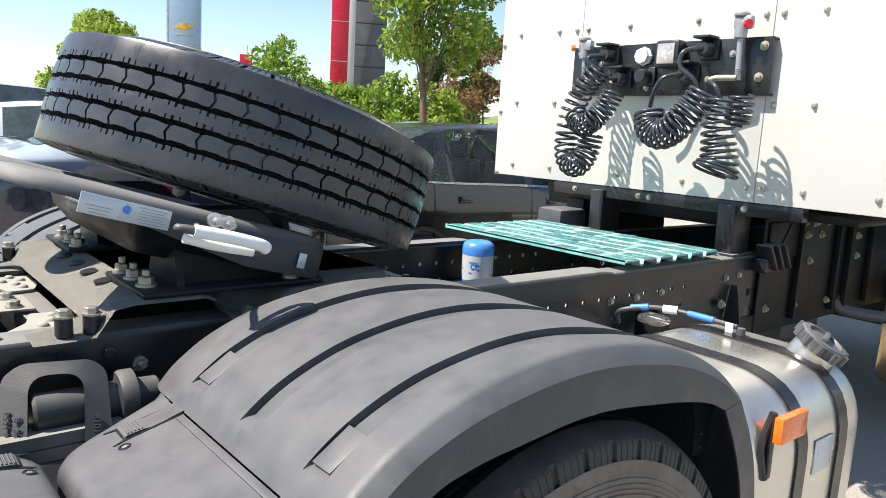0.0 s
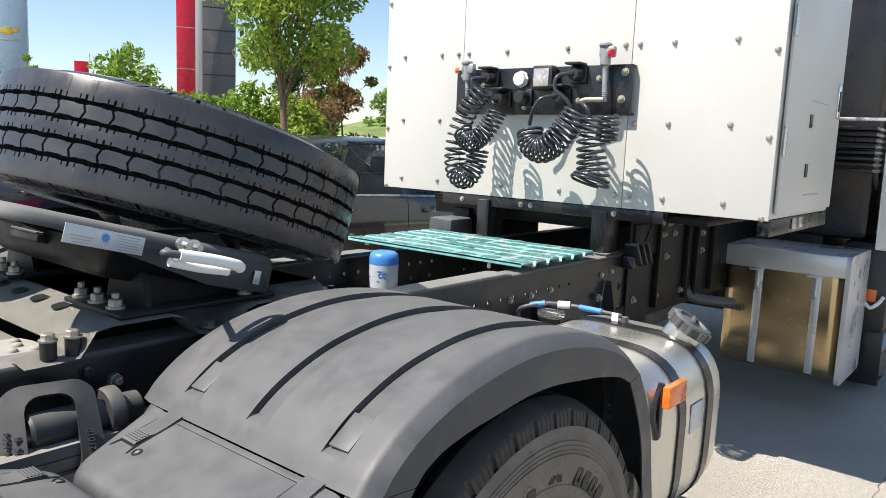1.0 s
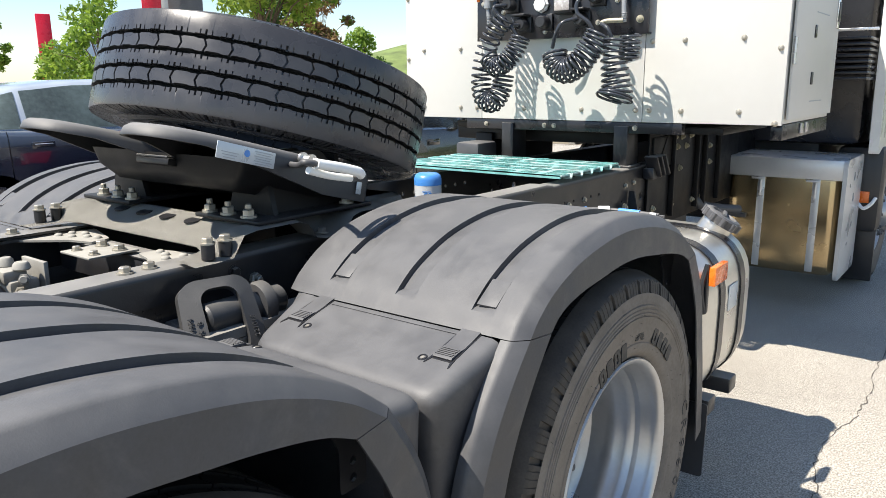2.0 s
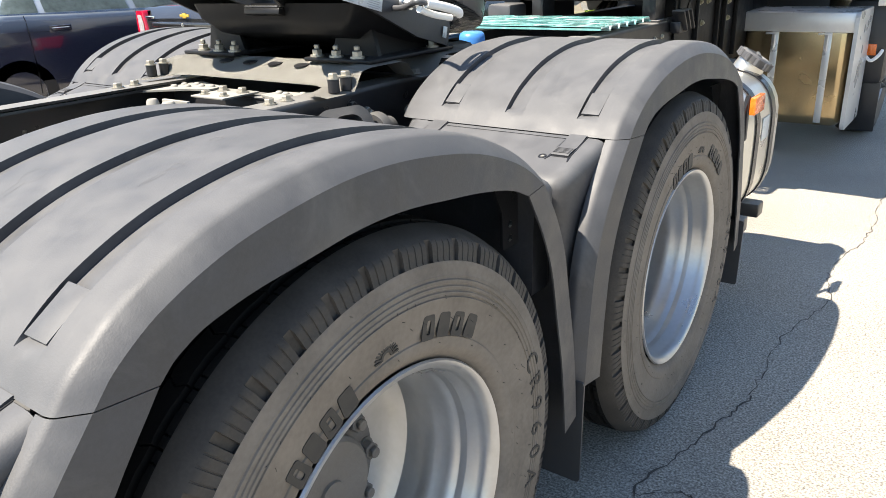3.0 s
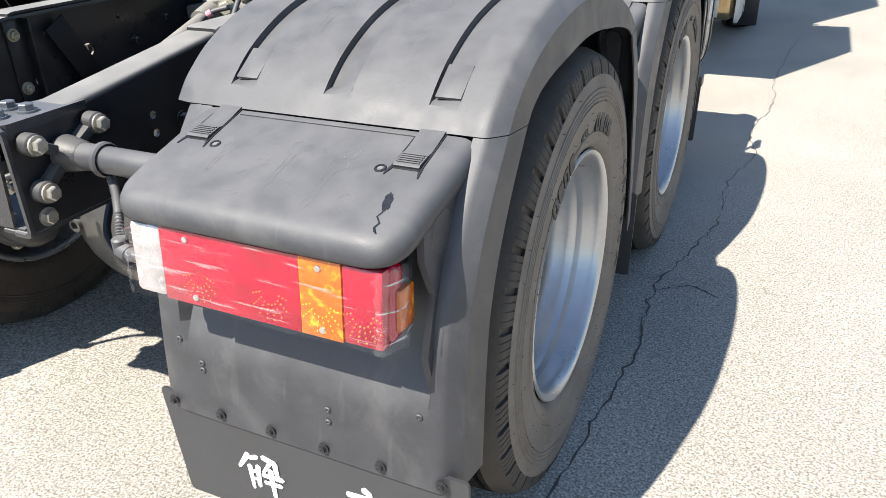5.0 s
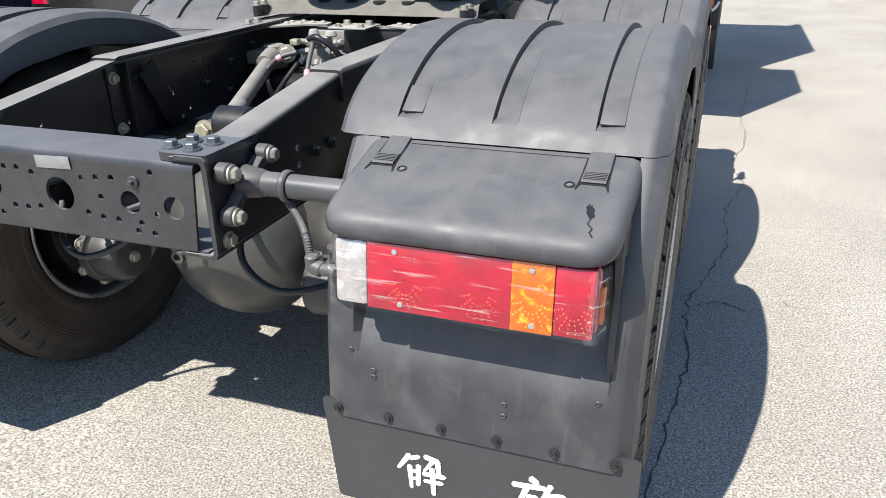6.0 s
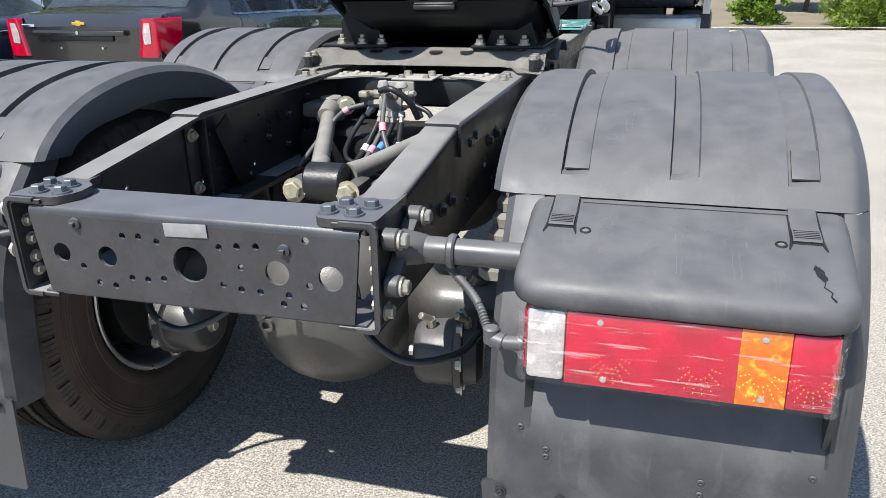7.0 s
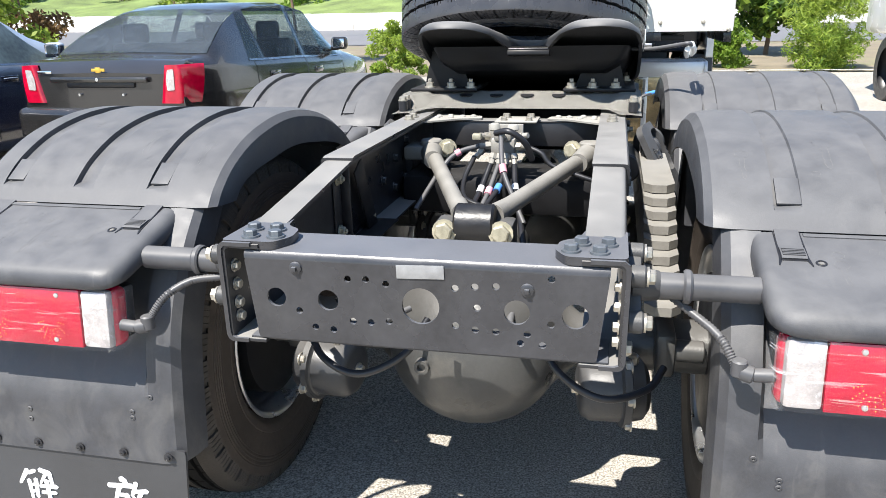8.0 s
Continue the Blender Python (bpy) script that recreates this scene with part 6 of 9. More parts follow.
        for x, y in ((0.36, 1.65), (0.275, 1.65), (0.195, 1.65), (0.4, 1.97), (0.33, 1.98)):
            bolt(BOLT_STUD, (s * x, y, 1.15))


mounting_plate()
FW = Matrix.Translation((0.035, 1.815, 1.3)) @ Matrix.Rotation(radians(-14.6), 4, 'X')


def fifth_wheel():
    half = [(0.0, -0.13), (0.045, -0.14), (0.06, -0.18), (0.105, -0.29), (0.14, -0.37), (0.185, -0.425), (0.26, -0.445), (0.335, -0.425), (0.385, -0.36), (0.41, -0.25), (0.415, -0.1), (0.415, 0.1), (0.405, 0.2), (0.375, 0.25), (0.3, 0.265), (0.0, 0.265)]
    outline = half[:-1] + [(0.0, 0.285)] + [(-x, y) for x, y in half[-2:0:-1]]
    P = curve_points([(x, y, 0) for x, y in outline] + [(outline[0][0], outline[0][1], 0)], 3)[:-1]
    pts = [(p.x, p.y) for p in P]
    n = len(pts)

    def inset(d):
        out = []
        for i in range(n):
            a, b, c = Vector(pts[i - 1]), Vector(pts[i]), Vector(pts[(i + 1) % n])
            t = (c - a).normalized()
            out.append(b + Vector((-t.y, t.x)) * d)
        return out
    bm = B()

    def depth(p):
        return 0.034 + 0.063 * max(0, min(1, (p.y + 0.32) / 0.36))
    layers = [(0.012, None, -0.012), (0.012, 1, 0), (0.0, 1, 0), (0.0, None, -0.03), (0.006, None, -0.012), (0.018, None, -0.003), (0.04, None, 0.0)]
    rings = []
    for d, k, z in layers:
        ring = []
        for p in inset(d):
            zz = -depth(p) if k else z
            ring.append(bm.verts.new((p.x, p.y, zz)))
        rings.append(ring)
    for a, b in zip(rings, rings[1:]):
        for i in range(n):
            bm.faces.new((a[i - 1], a[i], b[i], b[i - 1]))
    bmesh.ops.triangle_fill(bm, use_beauty=True, use_dissolve=False, edges=[e for e in bm.edges if e.verts[0] in set(rings[-1]) and e.verts[1] in set(rings[-1])])
    bmesh.ops.triangle_fill(bm, use_beauty=True, use_dissolve=False, edges=[e for e in bm.edges if e.verts[0] in set(rings[0]) and e.verts[1] in set(rings[0])])
    ob = part("fifth_wheel", bm, FIFTH, truck, "black greased fifth-wheel coupling plate with two rear horns", 50)
    ob.matrix_local = FW
    b = B()
    box(b, (0, -0.2, -0.07), (0.16, 0.04, 0.02), 0.004)
    rings = []
    for k, z in ((0.97, -0.045), (0.9, -0.09), (0.74, -0.125)):
        rings.append([b.verts.new((x * k, 0.02 + (y - 0.02) * k, z)) for x, y in rounded([(-0.385, -0.21), (0.385, -0.21), (0.4, 0.1), (0.37, 0.235), (-0.37, 0.235), (-0.4, 0.1)], 0.03, 3)])
    for p, q in zip(rings, rings[1:]):
        for i in range(len(p)):
            b.faces.new((p[i - 1], p[i], q[i], q[i - 1]))
    b.faces.new(rings[0][::-1]), b.faces.new(rings[-1])
    part("locking_frame", b, FRAME_SHADED, ob)
    b = B()
    box(b, (0, -0.205, -0.058), (0.15, 0.035, 0.006), 0.002)
    part("throat_bar", b, FRAME, ob)
    # data plate on the flank, with plain printed bars
    m = Matrix.Translation((0.4185, -0.23, -0.037)) @ Matrix.Rotation(radians(90), 4, 'Z') @ Matrix.Rotation(radians(90), 4, 'X')
    b = B()
    box(b, (0, 0, 0), (0.175, 0.04, 0.0025), 0.001, m)
    dp = part("data_plate", b, DECAL, ob, "pale metal data plate with fine print")
    for x, z, w in [(0.05, 0.014 - 0.0058 * i, 0.045 if i % 2 else 0.055) for i in range(6)] + [(-0.05, -0.002 - 0.0065 * i, 0.05 - 0.008 * i) for i in range(3)]:
        part("print_bar", box(B(), m @ Vector((x, z, 0.0016)), (0.001, w, 0.002), 0), PRINT, dp)
    b = B()
    lathe(b, [(0, 0), (0.0085, 0), (0.0085, 0.001), (0, 0.0012)], m @ Vector((0.0, 0.004, 0.0012)), m @ Vector((0.0, 0.004, 1)), 24)
    part("emblem", b, BLUE, dp, "plain blue oval emblem")
    # release handle wrapped in white foam
    b = B()
    tube(b, [(0.38, -0.04, -0.045), (0.46, -0.07, -0.05), (0.545, -0.13, -0.05), (0.572, -0.15, -0.05), (0.585, -0.13, -0.048), (0.598, -0.06, -0.045), (0.605, 0.0, -0.046), (0.597, 0.02, -0.052), (0.583, 0.0, -0.064), (0.575, -0.07, -0.068), (0.572, -0.13, -0.066)], 0.008, 10)
    h = part("release_handle", b, PIPE, ob, "bent release handle", 60)
    h.location = (0, -0.034, 0.012)
    b = B()
    tube(b, [(0.587, -0.125, -0.048), (0.599, -0.06, -0.045), (0.606, -0.003, -0.046), (0.599, 0.018, -0.051)], 0.0125, 12)
    tube(b, [(0.584, 0.0, -0.064), (0.576, -0.07, -0.068), (0.573, -0.135, -0.066)], 0.0095, 12)
    part("foam_sleeve", b, PAPER, h, "white foam wrapping", 60)
    for y in (0.045, 0.075):
        b = B()
        cyl(b, (0.414, y - 0.1, -0.014), (0.452, y - 0.1, -0.016), 0.009, 6)
        cyl(b, (0.42, y - 0.1, -0.014), (0.428, y - 0.1, -0.014), 0.016, 16)
        part("latch_bolt", b, STEEL, ob, "bright latch bolt", 30)
    b = B()
    box(b, (0.4165, 0.175, -0.06), (0.003, 0.02, 0.035), 0.001)
    part("sticker", b, DECAL, ob, "small triangular sticker")
    return ob


FIFTH = material("greased_black_steel", (0.042, 0.043, 0.046), 0.5, 0.3, 0.2, 6, 0.08, 120, dust_or_sheen=0.75, dust_or_sheen_colour=(0.3, 0.295, 0.285))
fifth_wheel()

# ---- cabinet behind the cab ----
CX, CY0, CY1, CZ0, CZ1 = 1.09, 4.03, 5.06, 1.292, 2.95


def cabinet():
    b = B()
    box(b, (0, (CY0 + CY1) / 2 + 0.01, (CZ0 + CZ1) / 2 + 0.001), (2 * CX - 0.02, CY1 - CY0 - 0.03, CZ1 - CZ0 - 0.004), 0.004)
    cab = part("cabinet", b, WHITE, truck, "white sheet-metal cabinet behind the cab")
    edges = (-CX, -0.53, 0.435, CX)
    for x0, x1 in zip(edges, edges[1:]):
        b = B()
        box(b, ((x0 + x1) / 2, CY0, (CZ0 + CZ1) / 2), (x1 - x0 - 0.003, 0.012, CZ1 - CZ0), 0.002)
        part("panel", b, WHITE, cab, "", 30)
    b = B()
    lathe(b, [(0.014, 0), (0.012, 0.004), (0.008, 0.008), (0.006, 0.014), (0, 0.015)], (0, 0, 0), (0, 0, 1), 10)
    rivet = mesh_of(b, "rivet", ZINC, 40)
    k = 0
    for z in (1.35, 1.68, 2.03, 2.38, 2.73):
        for x in (-1.07, -0.95, -0.68, -0.565, -0.495, -0.25, 0.1, 0.4, 0.47, 0.63, 0.9, 1.06):
            if 1.6 < z < 2.0 and -0.6 < x < 0.42:
                continue
            k += 1
            dz = 0.05 if abs(x) in (1.07, 1.06) else 0.0
            stand(part("rivet", rivet, None, cab), (x, CY0 - 0.006, z - dz), (0, -1, 0), k * 1.3)
    b = B()
    box(b, (0, CY0 + 0.02, CZ0 - 0.03), (1.28, 0.05, 0.055), 0.004)
    box(b, (CX - 0.03, (CY0 + CY1) / 2 + 0.01, CZ0 - 0.035), (0.05, CY1 - CY0 - 0.05, 0.07), 0.004)
    part("sill", b, PANEL, cab, "black lower sill")
    for i, x in enumerate((-0.5, -0.12, -0.06, 0.4)):
        bolt(BOLT_S, (x, CY0 - 0.005, CZ0 - 0.03), (0, -1, 0), cab)
    # side door with hinges, handle and printed squares
    b = B()
    box(b, (CX + 0.004, 4.56, 2.09), (0.012, 0.94, 1.55), 0.003)
    door = part("side_door", b, WHITE, cab, "white hinged cabinet door")
    for z in (1.62, 2.1, 2.6):
        b = B()
        box(b, (CX + 0.012, 4.1, z), (0.006, 0.035, 0.12), 0.002)
        cyl(b, (CX + 0.014, 4.085, z - 0.06), (CX + 0.014, 4.085, z + 0.06), 0.007, 10)
        part("hinge", b, STEEL, door)
    b = B()
    box(b, (CX + 0.013, 4.97, 1.84), (0.008, 0.06, 0.17), 0.006)
    part("handle_plate", b, CHROME, door, "chrome recessed handle")
    b = B()
    box(b, (CX + 0.018, 4.97, 1.84), (0.008, 0.035, 0.1), 0.004)
    part("handle_grip", b, PANEL, door)
    for z in (1.5, 1.72):
        b = B()
        box(b, (CX + 0.012, 4.48, z), (0.006, 0.04, 0.06), 0.002)
        part("vent_slot", b, PANEL, door)
    for z in (1.39, 1.81):
        b = B()
        box(b, (CX + 0.0105, 4.62, z), (0.002, 0.28, 0.005), 0)
        part("seam", b, PRINT, door)
    b = B()
    for y in (4.43, 4.53):
        box(b, (CX, y, CZ0 - 0.03), (0.008, 0.075, 0.05), 0.003)
    part("side_reflector", b, CLEAR, cab)
    return cab


cabinet()


def coil(bm, pts, radius, turns, r=0.0064, flare=0.0):
    """A coiled hose whose loops run along a smooth line."""
    P = curve_points(pts, 10)
    n = turns * 16
    out = []
    up = Vector((0, 1, 0))
    for i in range(n + 1):
        t = i / n * (len(P) - 1)
        k = min(int(t), len(P) - 2)
        p = P[k].lerp(P[k + 1], t - k)
        d = (P[k + 1] - P[k]).normalized()
        up = (up - d * up.dot(d)).normalized()
        side = d.cross(up)
        a = 2 * math.pi * i / 16
        rr = radius * (1 + flare * (i / n) ** 3)
        q = p + (up * math.cos(a) + side * math.sin(a)) * rr
        hang = 0.1 * max(0.0, min(1.0, (1.85 - q.z) / 0.2))
        out.append(q + Vector((0.7 * hang, -hang, 0)))
    return tube(bm, out, r, 7, 0)


def connection_panel():
    b = B()
    box(b, (-0.035, 3.985, 1.828), (0.995, 0.012, 0.225), 0.002)
    box(b, (-0.035, 4.005, 1.935), (0.995, 0.05, 0.01), 0.002)
    box(b, (-0.035, 4.005, 1.72), (0.995, 0.05, 0.01), 0.002)
    p = part("connection_panel", b, PANEL, truck, "black panel of hose and cable sockets")
    for x, z in ((-0.49, 1.91), (0.43, 1.905), (0.42, 1.785), (-0.1, 1.75), (0.3, 1.88), (0.2, 1.78), (-0.36, 1.86), (-0.3, 1.77)):
        bolt(BOLT_YELLOW if x > 0.4 else BOLT_S, (x, 3.979, z), (0, -1, 0), p)

    def socket(x, z, mat, lid=True):
        c = B()
        box(c, (x, 3.972, z), (0.085, 0.016, 0.085), 0.006)
        cyl(c, (x, 3.965, z), (x, 3.91, z), 0.034, 20, 0.03, 0.004)
        if lid:
            box(c, (x, 3.935, z + 0.045), (0.075, 0.08, 0.012), 0.004)
        return part("socket", c, mat, p, "round cable socket")
    for x, z in ((-0.3, 1.895), (-0.22, 1.79), (0.2, 1.9), (0.12, 1.8)):
        socket(x, z, BLACK)
    socket(-0.095, 1.795, BLACK, False)
    c = B()
    lathe(c, [(0, 0), (0.04, 0), (0.042, 0.012), (0.034, 0.02), (0.034, 0.035), (0.02, 0.04), (0, 0.04)], (-0.12, 3.979, 1.885), (-0.12, 0, 1.885), 8)
    part("white_socket", c, PAPER, p, "white socket cap", 30)
    c = B()
    box(c, (0.03, 3.945, 1.885), (0.115, 0.06, 0.115), 0.012)
    lamp = part("work_lamp", c, BLACK, p, "square black work lamp")
    c = B()
    box(c, (0.03, 3.912, 1.885), (0.085, 0.008, 0.085), 0.004)
    part("lamp_glass", c, CLEAR, lamp)
    # coupling heads standing on the panel's ends
    for x, z0, z1 in ((-0.42, 1.8, 1.95), (0.36, 1.77, 2.0)):
        c = B()
        cyl(c, (x, 3.93, z0), (x - 0.008, 3.93, z1 - 0.06), 0.012, 14)
        for k in range(6):
            lathe(c, [(0.012, 0), (0.0155, 0.002), (0.012, 0.004)], (x, 3.93, z0 + 0.008 * k), (x, 3.93, 5), 14)
        cyl(c, (x - 0.008, 3.93, z1 - 0.07), (x - 0.008, 3.93, z1 + 0.01), 0.024, 16, 0.026, 0.004)
        box(c, (x + 0.004, 3.925, z1 - 0.01), (0.075, 0.035, 0.05), 0.01)
        cyl(c, (x - 0.008, 3.925, z1 + 0.01), (x - 0.008, 3.925, z1 + 0.03), 0.03, 18, chamfer=0.006)
        part("coupling_head", c, GREY_ALLOY, p, "grey alloy air coupling head", 40)
        c = B()
        cyl(c, (x + (0.03 if x > 0 else -0.04), 3.9, z1 - 0.02), (x + (0.045 if x > 0 else -0.055), 3.89, z1 - 0.02), 0.016, 14)
        part("coloured_tag", c, REFLECT if x < 0 else SIGN_RED, p)
    for x0, x1, z in ((0.25, 0.36, 1.775), (-0.4, -0.3, 1.77)):
        c = B()
        tube(c, [(x0, 3.9, z - 0.01), (x0 + 0.03, 3.905, z + 0.003), (x1, 3.92, z + 0.004)], 0.012, 10)
        part("elbow", c, BRASS, p, "brass elbow fitting", 50)
    # coiled hoses
    c = coil(B(), [(-0.29, 3.9, 1.83), (-0.36, 3.89, 1.75), (-0.42, 3.89, 1.64), (-0.445, 3.89, 1.51), (-0.42, 3.88, 1.41), (-0.36, 3.88, 1.39), (-0.32, 3.89, 1.45), (-0.31, 3.9, 1.53)], 0.05, 26)
    part("coiled_hose", c, HOSE, p, "blue-black coiled air hose", 60)
    c = coil(B(), [(-0.38, 3.86, 1.62), (-0.33, 3.85, 1.57), (-0.27, 3.85, 1.59), (-0.225, 3.87, 1.65), (-0.2, 3.89, 1.72)], 0.046, 15)
    part("coiled_hose", c, HOSE, p, "blue-black coiled air hose", 60)
    c = coil(B(), [(0.0, 3.88, 1.63), (0.02, 3.87, 1.57), (0.075, 3.87, 1.545), (0.14, 3.87, 1.58), (0.195, 3.88, 1.65), (0.235, 3.9, 1.72)], 0.058, 18, 0.0074)
    part("coiled_cable", c, HOSE, p, "black coiled electric cable", 60)
    c = coil(B(), [(0.32, 3.9, 1.69), (0.31, 3.89, 1.61), (0.32, 3.89, 1.52), (0.33, 3.89, 1.45), (0.325, 3.88, 1.41)], 0.058, 12, 0.0066, 0.55)
    part("coiled_hose", c, HOSE, p, "blue-black coiled air hose", 60)
    c = coil(B(), [(0.385, 3.92, 1.71), (0.375, 3.92, 1.64), (0.37, 3.92, 1.59)], 0.045, 5)
    part("coiled_hose", c, HOSE, p, "blue-black coiled air hose", 60)
    for pts in (((-0.3, 3.91, 1.89), (-0.34, 3.86, 1.88), (-0.33, 3.86, 1.85), (-0.29, 3.88, 1.82)), ((-0.22, 3.91, 1.785), (-0.24, 3.87, 1.78), (-0.22, 3.88, 1.74), (-0.2, 3.89, 1.71)),
                ((0.2, 3.91, 1.9), (0.15, 3.86, 1.88), (0.15, 3.85, 1.82), (0.21, 3.86, 1.77), (0.24, 3.88, 1.7)), ((0.12, 3.91, 1.8), (0.06, 3.87, 1.78), (0.03, 3.86, 1.73), (0.0, 3.88, 1.66)),
                ((0.25, 3.9, 1.77), (0.3, 3.88, 1.74), (0.32, 3.89, 1.69))):
        part("cable", tube(B(), pts, 0.01, 9), HOSE, p, "", 60)


connection_panel()


# ---- things under the cabinet ----
def cabinet_feet():
    for x in (-0.35, 0.33):
        b = B()
        box(b, (x, 4.02, 1.165), (0.075, 0.012, 0.21), 0.003)
        box(b, (x - 0.034, 4.09, 1.165), (0.008, 0.13, 0.21), 0.003)
        box(b, (x + 0.034, 4.09, 1.165), (0.008, 0.13, 0.21), 0.003)
        box(b, (x, 4.08, 1.065), (0.12, 0.16, 0.012), 0.003)
        part("cabinet_foot", b, FRAME, truck, "black box-section cabinet foot")
    b = B()
    box(b, (0, 4.55, 1.25), (1.6, 0.8, 0.036), 0.006)
    # added filler: darkens the bright gap between the feet, in place of shade
    box(b, (-0.28, 4.6, 1.2), (1.1, 0.8, 0.08), 0.006)
    part("cabinet_base", b, FRAME_SHADED, truck)
    for x in (-0.62,):
        b = B()
        box(b, (x, 4.55, 1.05), (0.12, 0.75, 0.3), 0.01)
        part("cabinet_bracket", b, FRAME_SHADED, truck)
    b = B()
    box(b, (-0.55, 4.0, 1.1), (0.16, 0.2, 0.12), 0.02)
    part("junction_box", b, PIPE, truck, "dark plastic junction box")
    for name, at, size, tilt in (("side_plate", (0.408, 4.99, 1.0), (0.01, 1.58, 0.58), 0), ("side_bracket", (0.42, 4.36, 1.12), (0.012, 0.26, 0.16), 0), ("side_rib", (0.43, 4.5, 1.0), (0.03, 0.014, 0.5), 0), ("side_rib", (0.43, 4.9, 1.0), (0.03, 0.014, 0.5), 0), ("side_rib", (0.43, 5.04, 1.0), (0.03, 0.014, 0.5), 0), ("side_rib", (0.43, 5.3, 1.0), (0.03, 0.014, 0.5), 0), ("side_brace", (0.425, 4.38, 1.15), (0.012, 0.02, 0.22), -38)):
        b = B()
        box(b, (0, 0, 0), size, 0.002, Matrix.Translation(at) @ Matrix.Rotation(radians(tilt), 4, 'X'))
        part(name, b, FRAME_SHADED, truck)
    for y, z in ((4.545, 1.187), (4.664, 1.184), (4.808, 1.184), (4.596, 1.13), (4.737, 1.127), (5.145, 1.183), (5.16, 1.1), (4.646, 1.007), (5.169, 0.998), (4.271, 0.82), (4.539, 0.81), (4.881, 0.796), (5.048, 0.794), (3.9, 0.88)):
        bolt(BOLT_YELLOW, (0.414, y, z), (1, 0, 0))
    for y, z in ((3.95, 0.98), (4.05, 0.985), (3.35, 0.96), (3.5, 0.965), (3.2, 0.96)):
        bolt(BOLT_S, (0.396, y, z), (1, 0, 0))
    # shackle block on the rail
    b = B()
    box(b, (0.43, 4.22, 1.02), (0.06, 0.14, 0.06), 0.01)
    for k in range(3):
        m = Matrix.Translation((0.45, 4.17 + 0.06 * k, 1.06)) @ Matrix.Rotation(radians(35), 4, 'X')
        box(b, (0, 0, 0), (0.07, 0.016, 0.13), 0.004, m)
    part("shackle_block", b, FRAME, truck)
    # pale plate bracket that stands off the rail
    b = B()
    m = Matrix.Translation((0.47, 3.98, 0.86)) @ Matrix.Rotation(radians(-12), 4, 'X')
    plate(b, [(-0.07, -0.09), (0.01, -0.09), (-0.04, 0.09), (-0.07, 0.09)], [], 0.006, m @ XZ)
    part("plate_bracket", b, FRAME, truck, "thin steel plate bracket")
    for x, y in ((0.45, 3.4), (0.47, 3.34)):
        b = B()
        box(b, (x, y, 0.87), (0.12, 0.005, 0.11), 0.002)
        part("plate_bracket", b, FRAME_SHADED, truck, "thin steel plate bracket")
    # gearbox shapes glimpsed below
    b = B()
    box(b, (0.25, 4.7, 0.72), (0.3, 0.4, 0.2), 0.04)
    cyl(b, (0.0, 2.2, 0.72), (0.0, 4.6, 0.75), 0.06, 20)
    part("gearbox", b, CAST, truck, "dusty gearbox casing")
    # added dark block: hides the bright ground where shade lies below the cab
    b = B()
    box(b, (0, 7.0, 0.82), (1.7, 1.5, 0.78), 0.08)
    box(b, (0, 5.9, 0.98), (0.8, 1.0, 0.4), 0.08)
    part("under_cab_filler", b, FRAME_SHADED, truck, "added dark block that stands in for the shade below the cab")
    b = B()
    tube(b, [(0.35, 5.0, 0.83), (0.42, 5.05, 0.74), (0.5, 5.15, 0.71), (0.58, 5.3, 0.69)], 0.03, 12)
    part("exhaust_pipe", b, PIPE, truck, "grey bent pipe", 60)


cabinet_feet()


def rail_bridges():
    """Drilled cross-members between the rails ahead of the coupling."""
    for y in (2.5, 3.16, 4.9):
        b = B()
        holes = [circle(-0.3 + 0.06 * i, 0.0, 0.007, 8) for i in range(11)]
        plate(b, [(-0.38, -0.04), (0.38, -0.04), (0.38, 0.04), (-0.38, 0.04)], holes, 0.006, Matrix.Translation((0, y, 1.04 if y < 3 else 0.886)))
        box(b, (0, y - 0.04, 0.96 if y < 3 else 0.84), (0.76, 0.006, 0.14 if y < 3 else 0.09), 0.002)
        part("cross_member", b, FRAME, truck, "black drilled cross-member", 30)
    for x, y in ((-0.3, 2.48), (-0.24, 2.52), (0.24, 2.48), (0.3, 2.52), (-0.18, 2.48), (0.12, 2.52)):
        bolt(BOLT_DARK, (x, y, 1.046))
    b = B()
    box(b, (0, 2.3, 0.9), (0.6, 0.05, 0.2), 0.01)
    box(b, (-0.12, 2.38, 1.0), (0.3, 0.15, 0.1), 0.02)
    part("axle_bracket", b, FRAME_SHADED, truck)


rail_bridges()


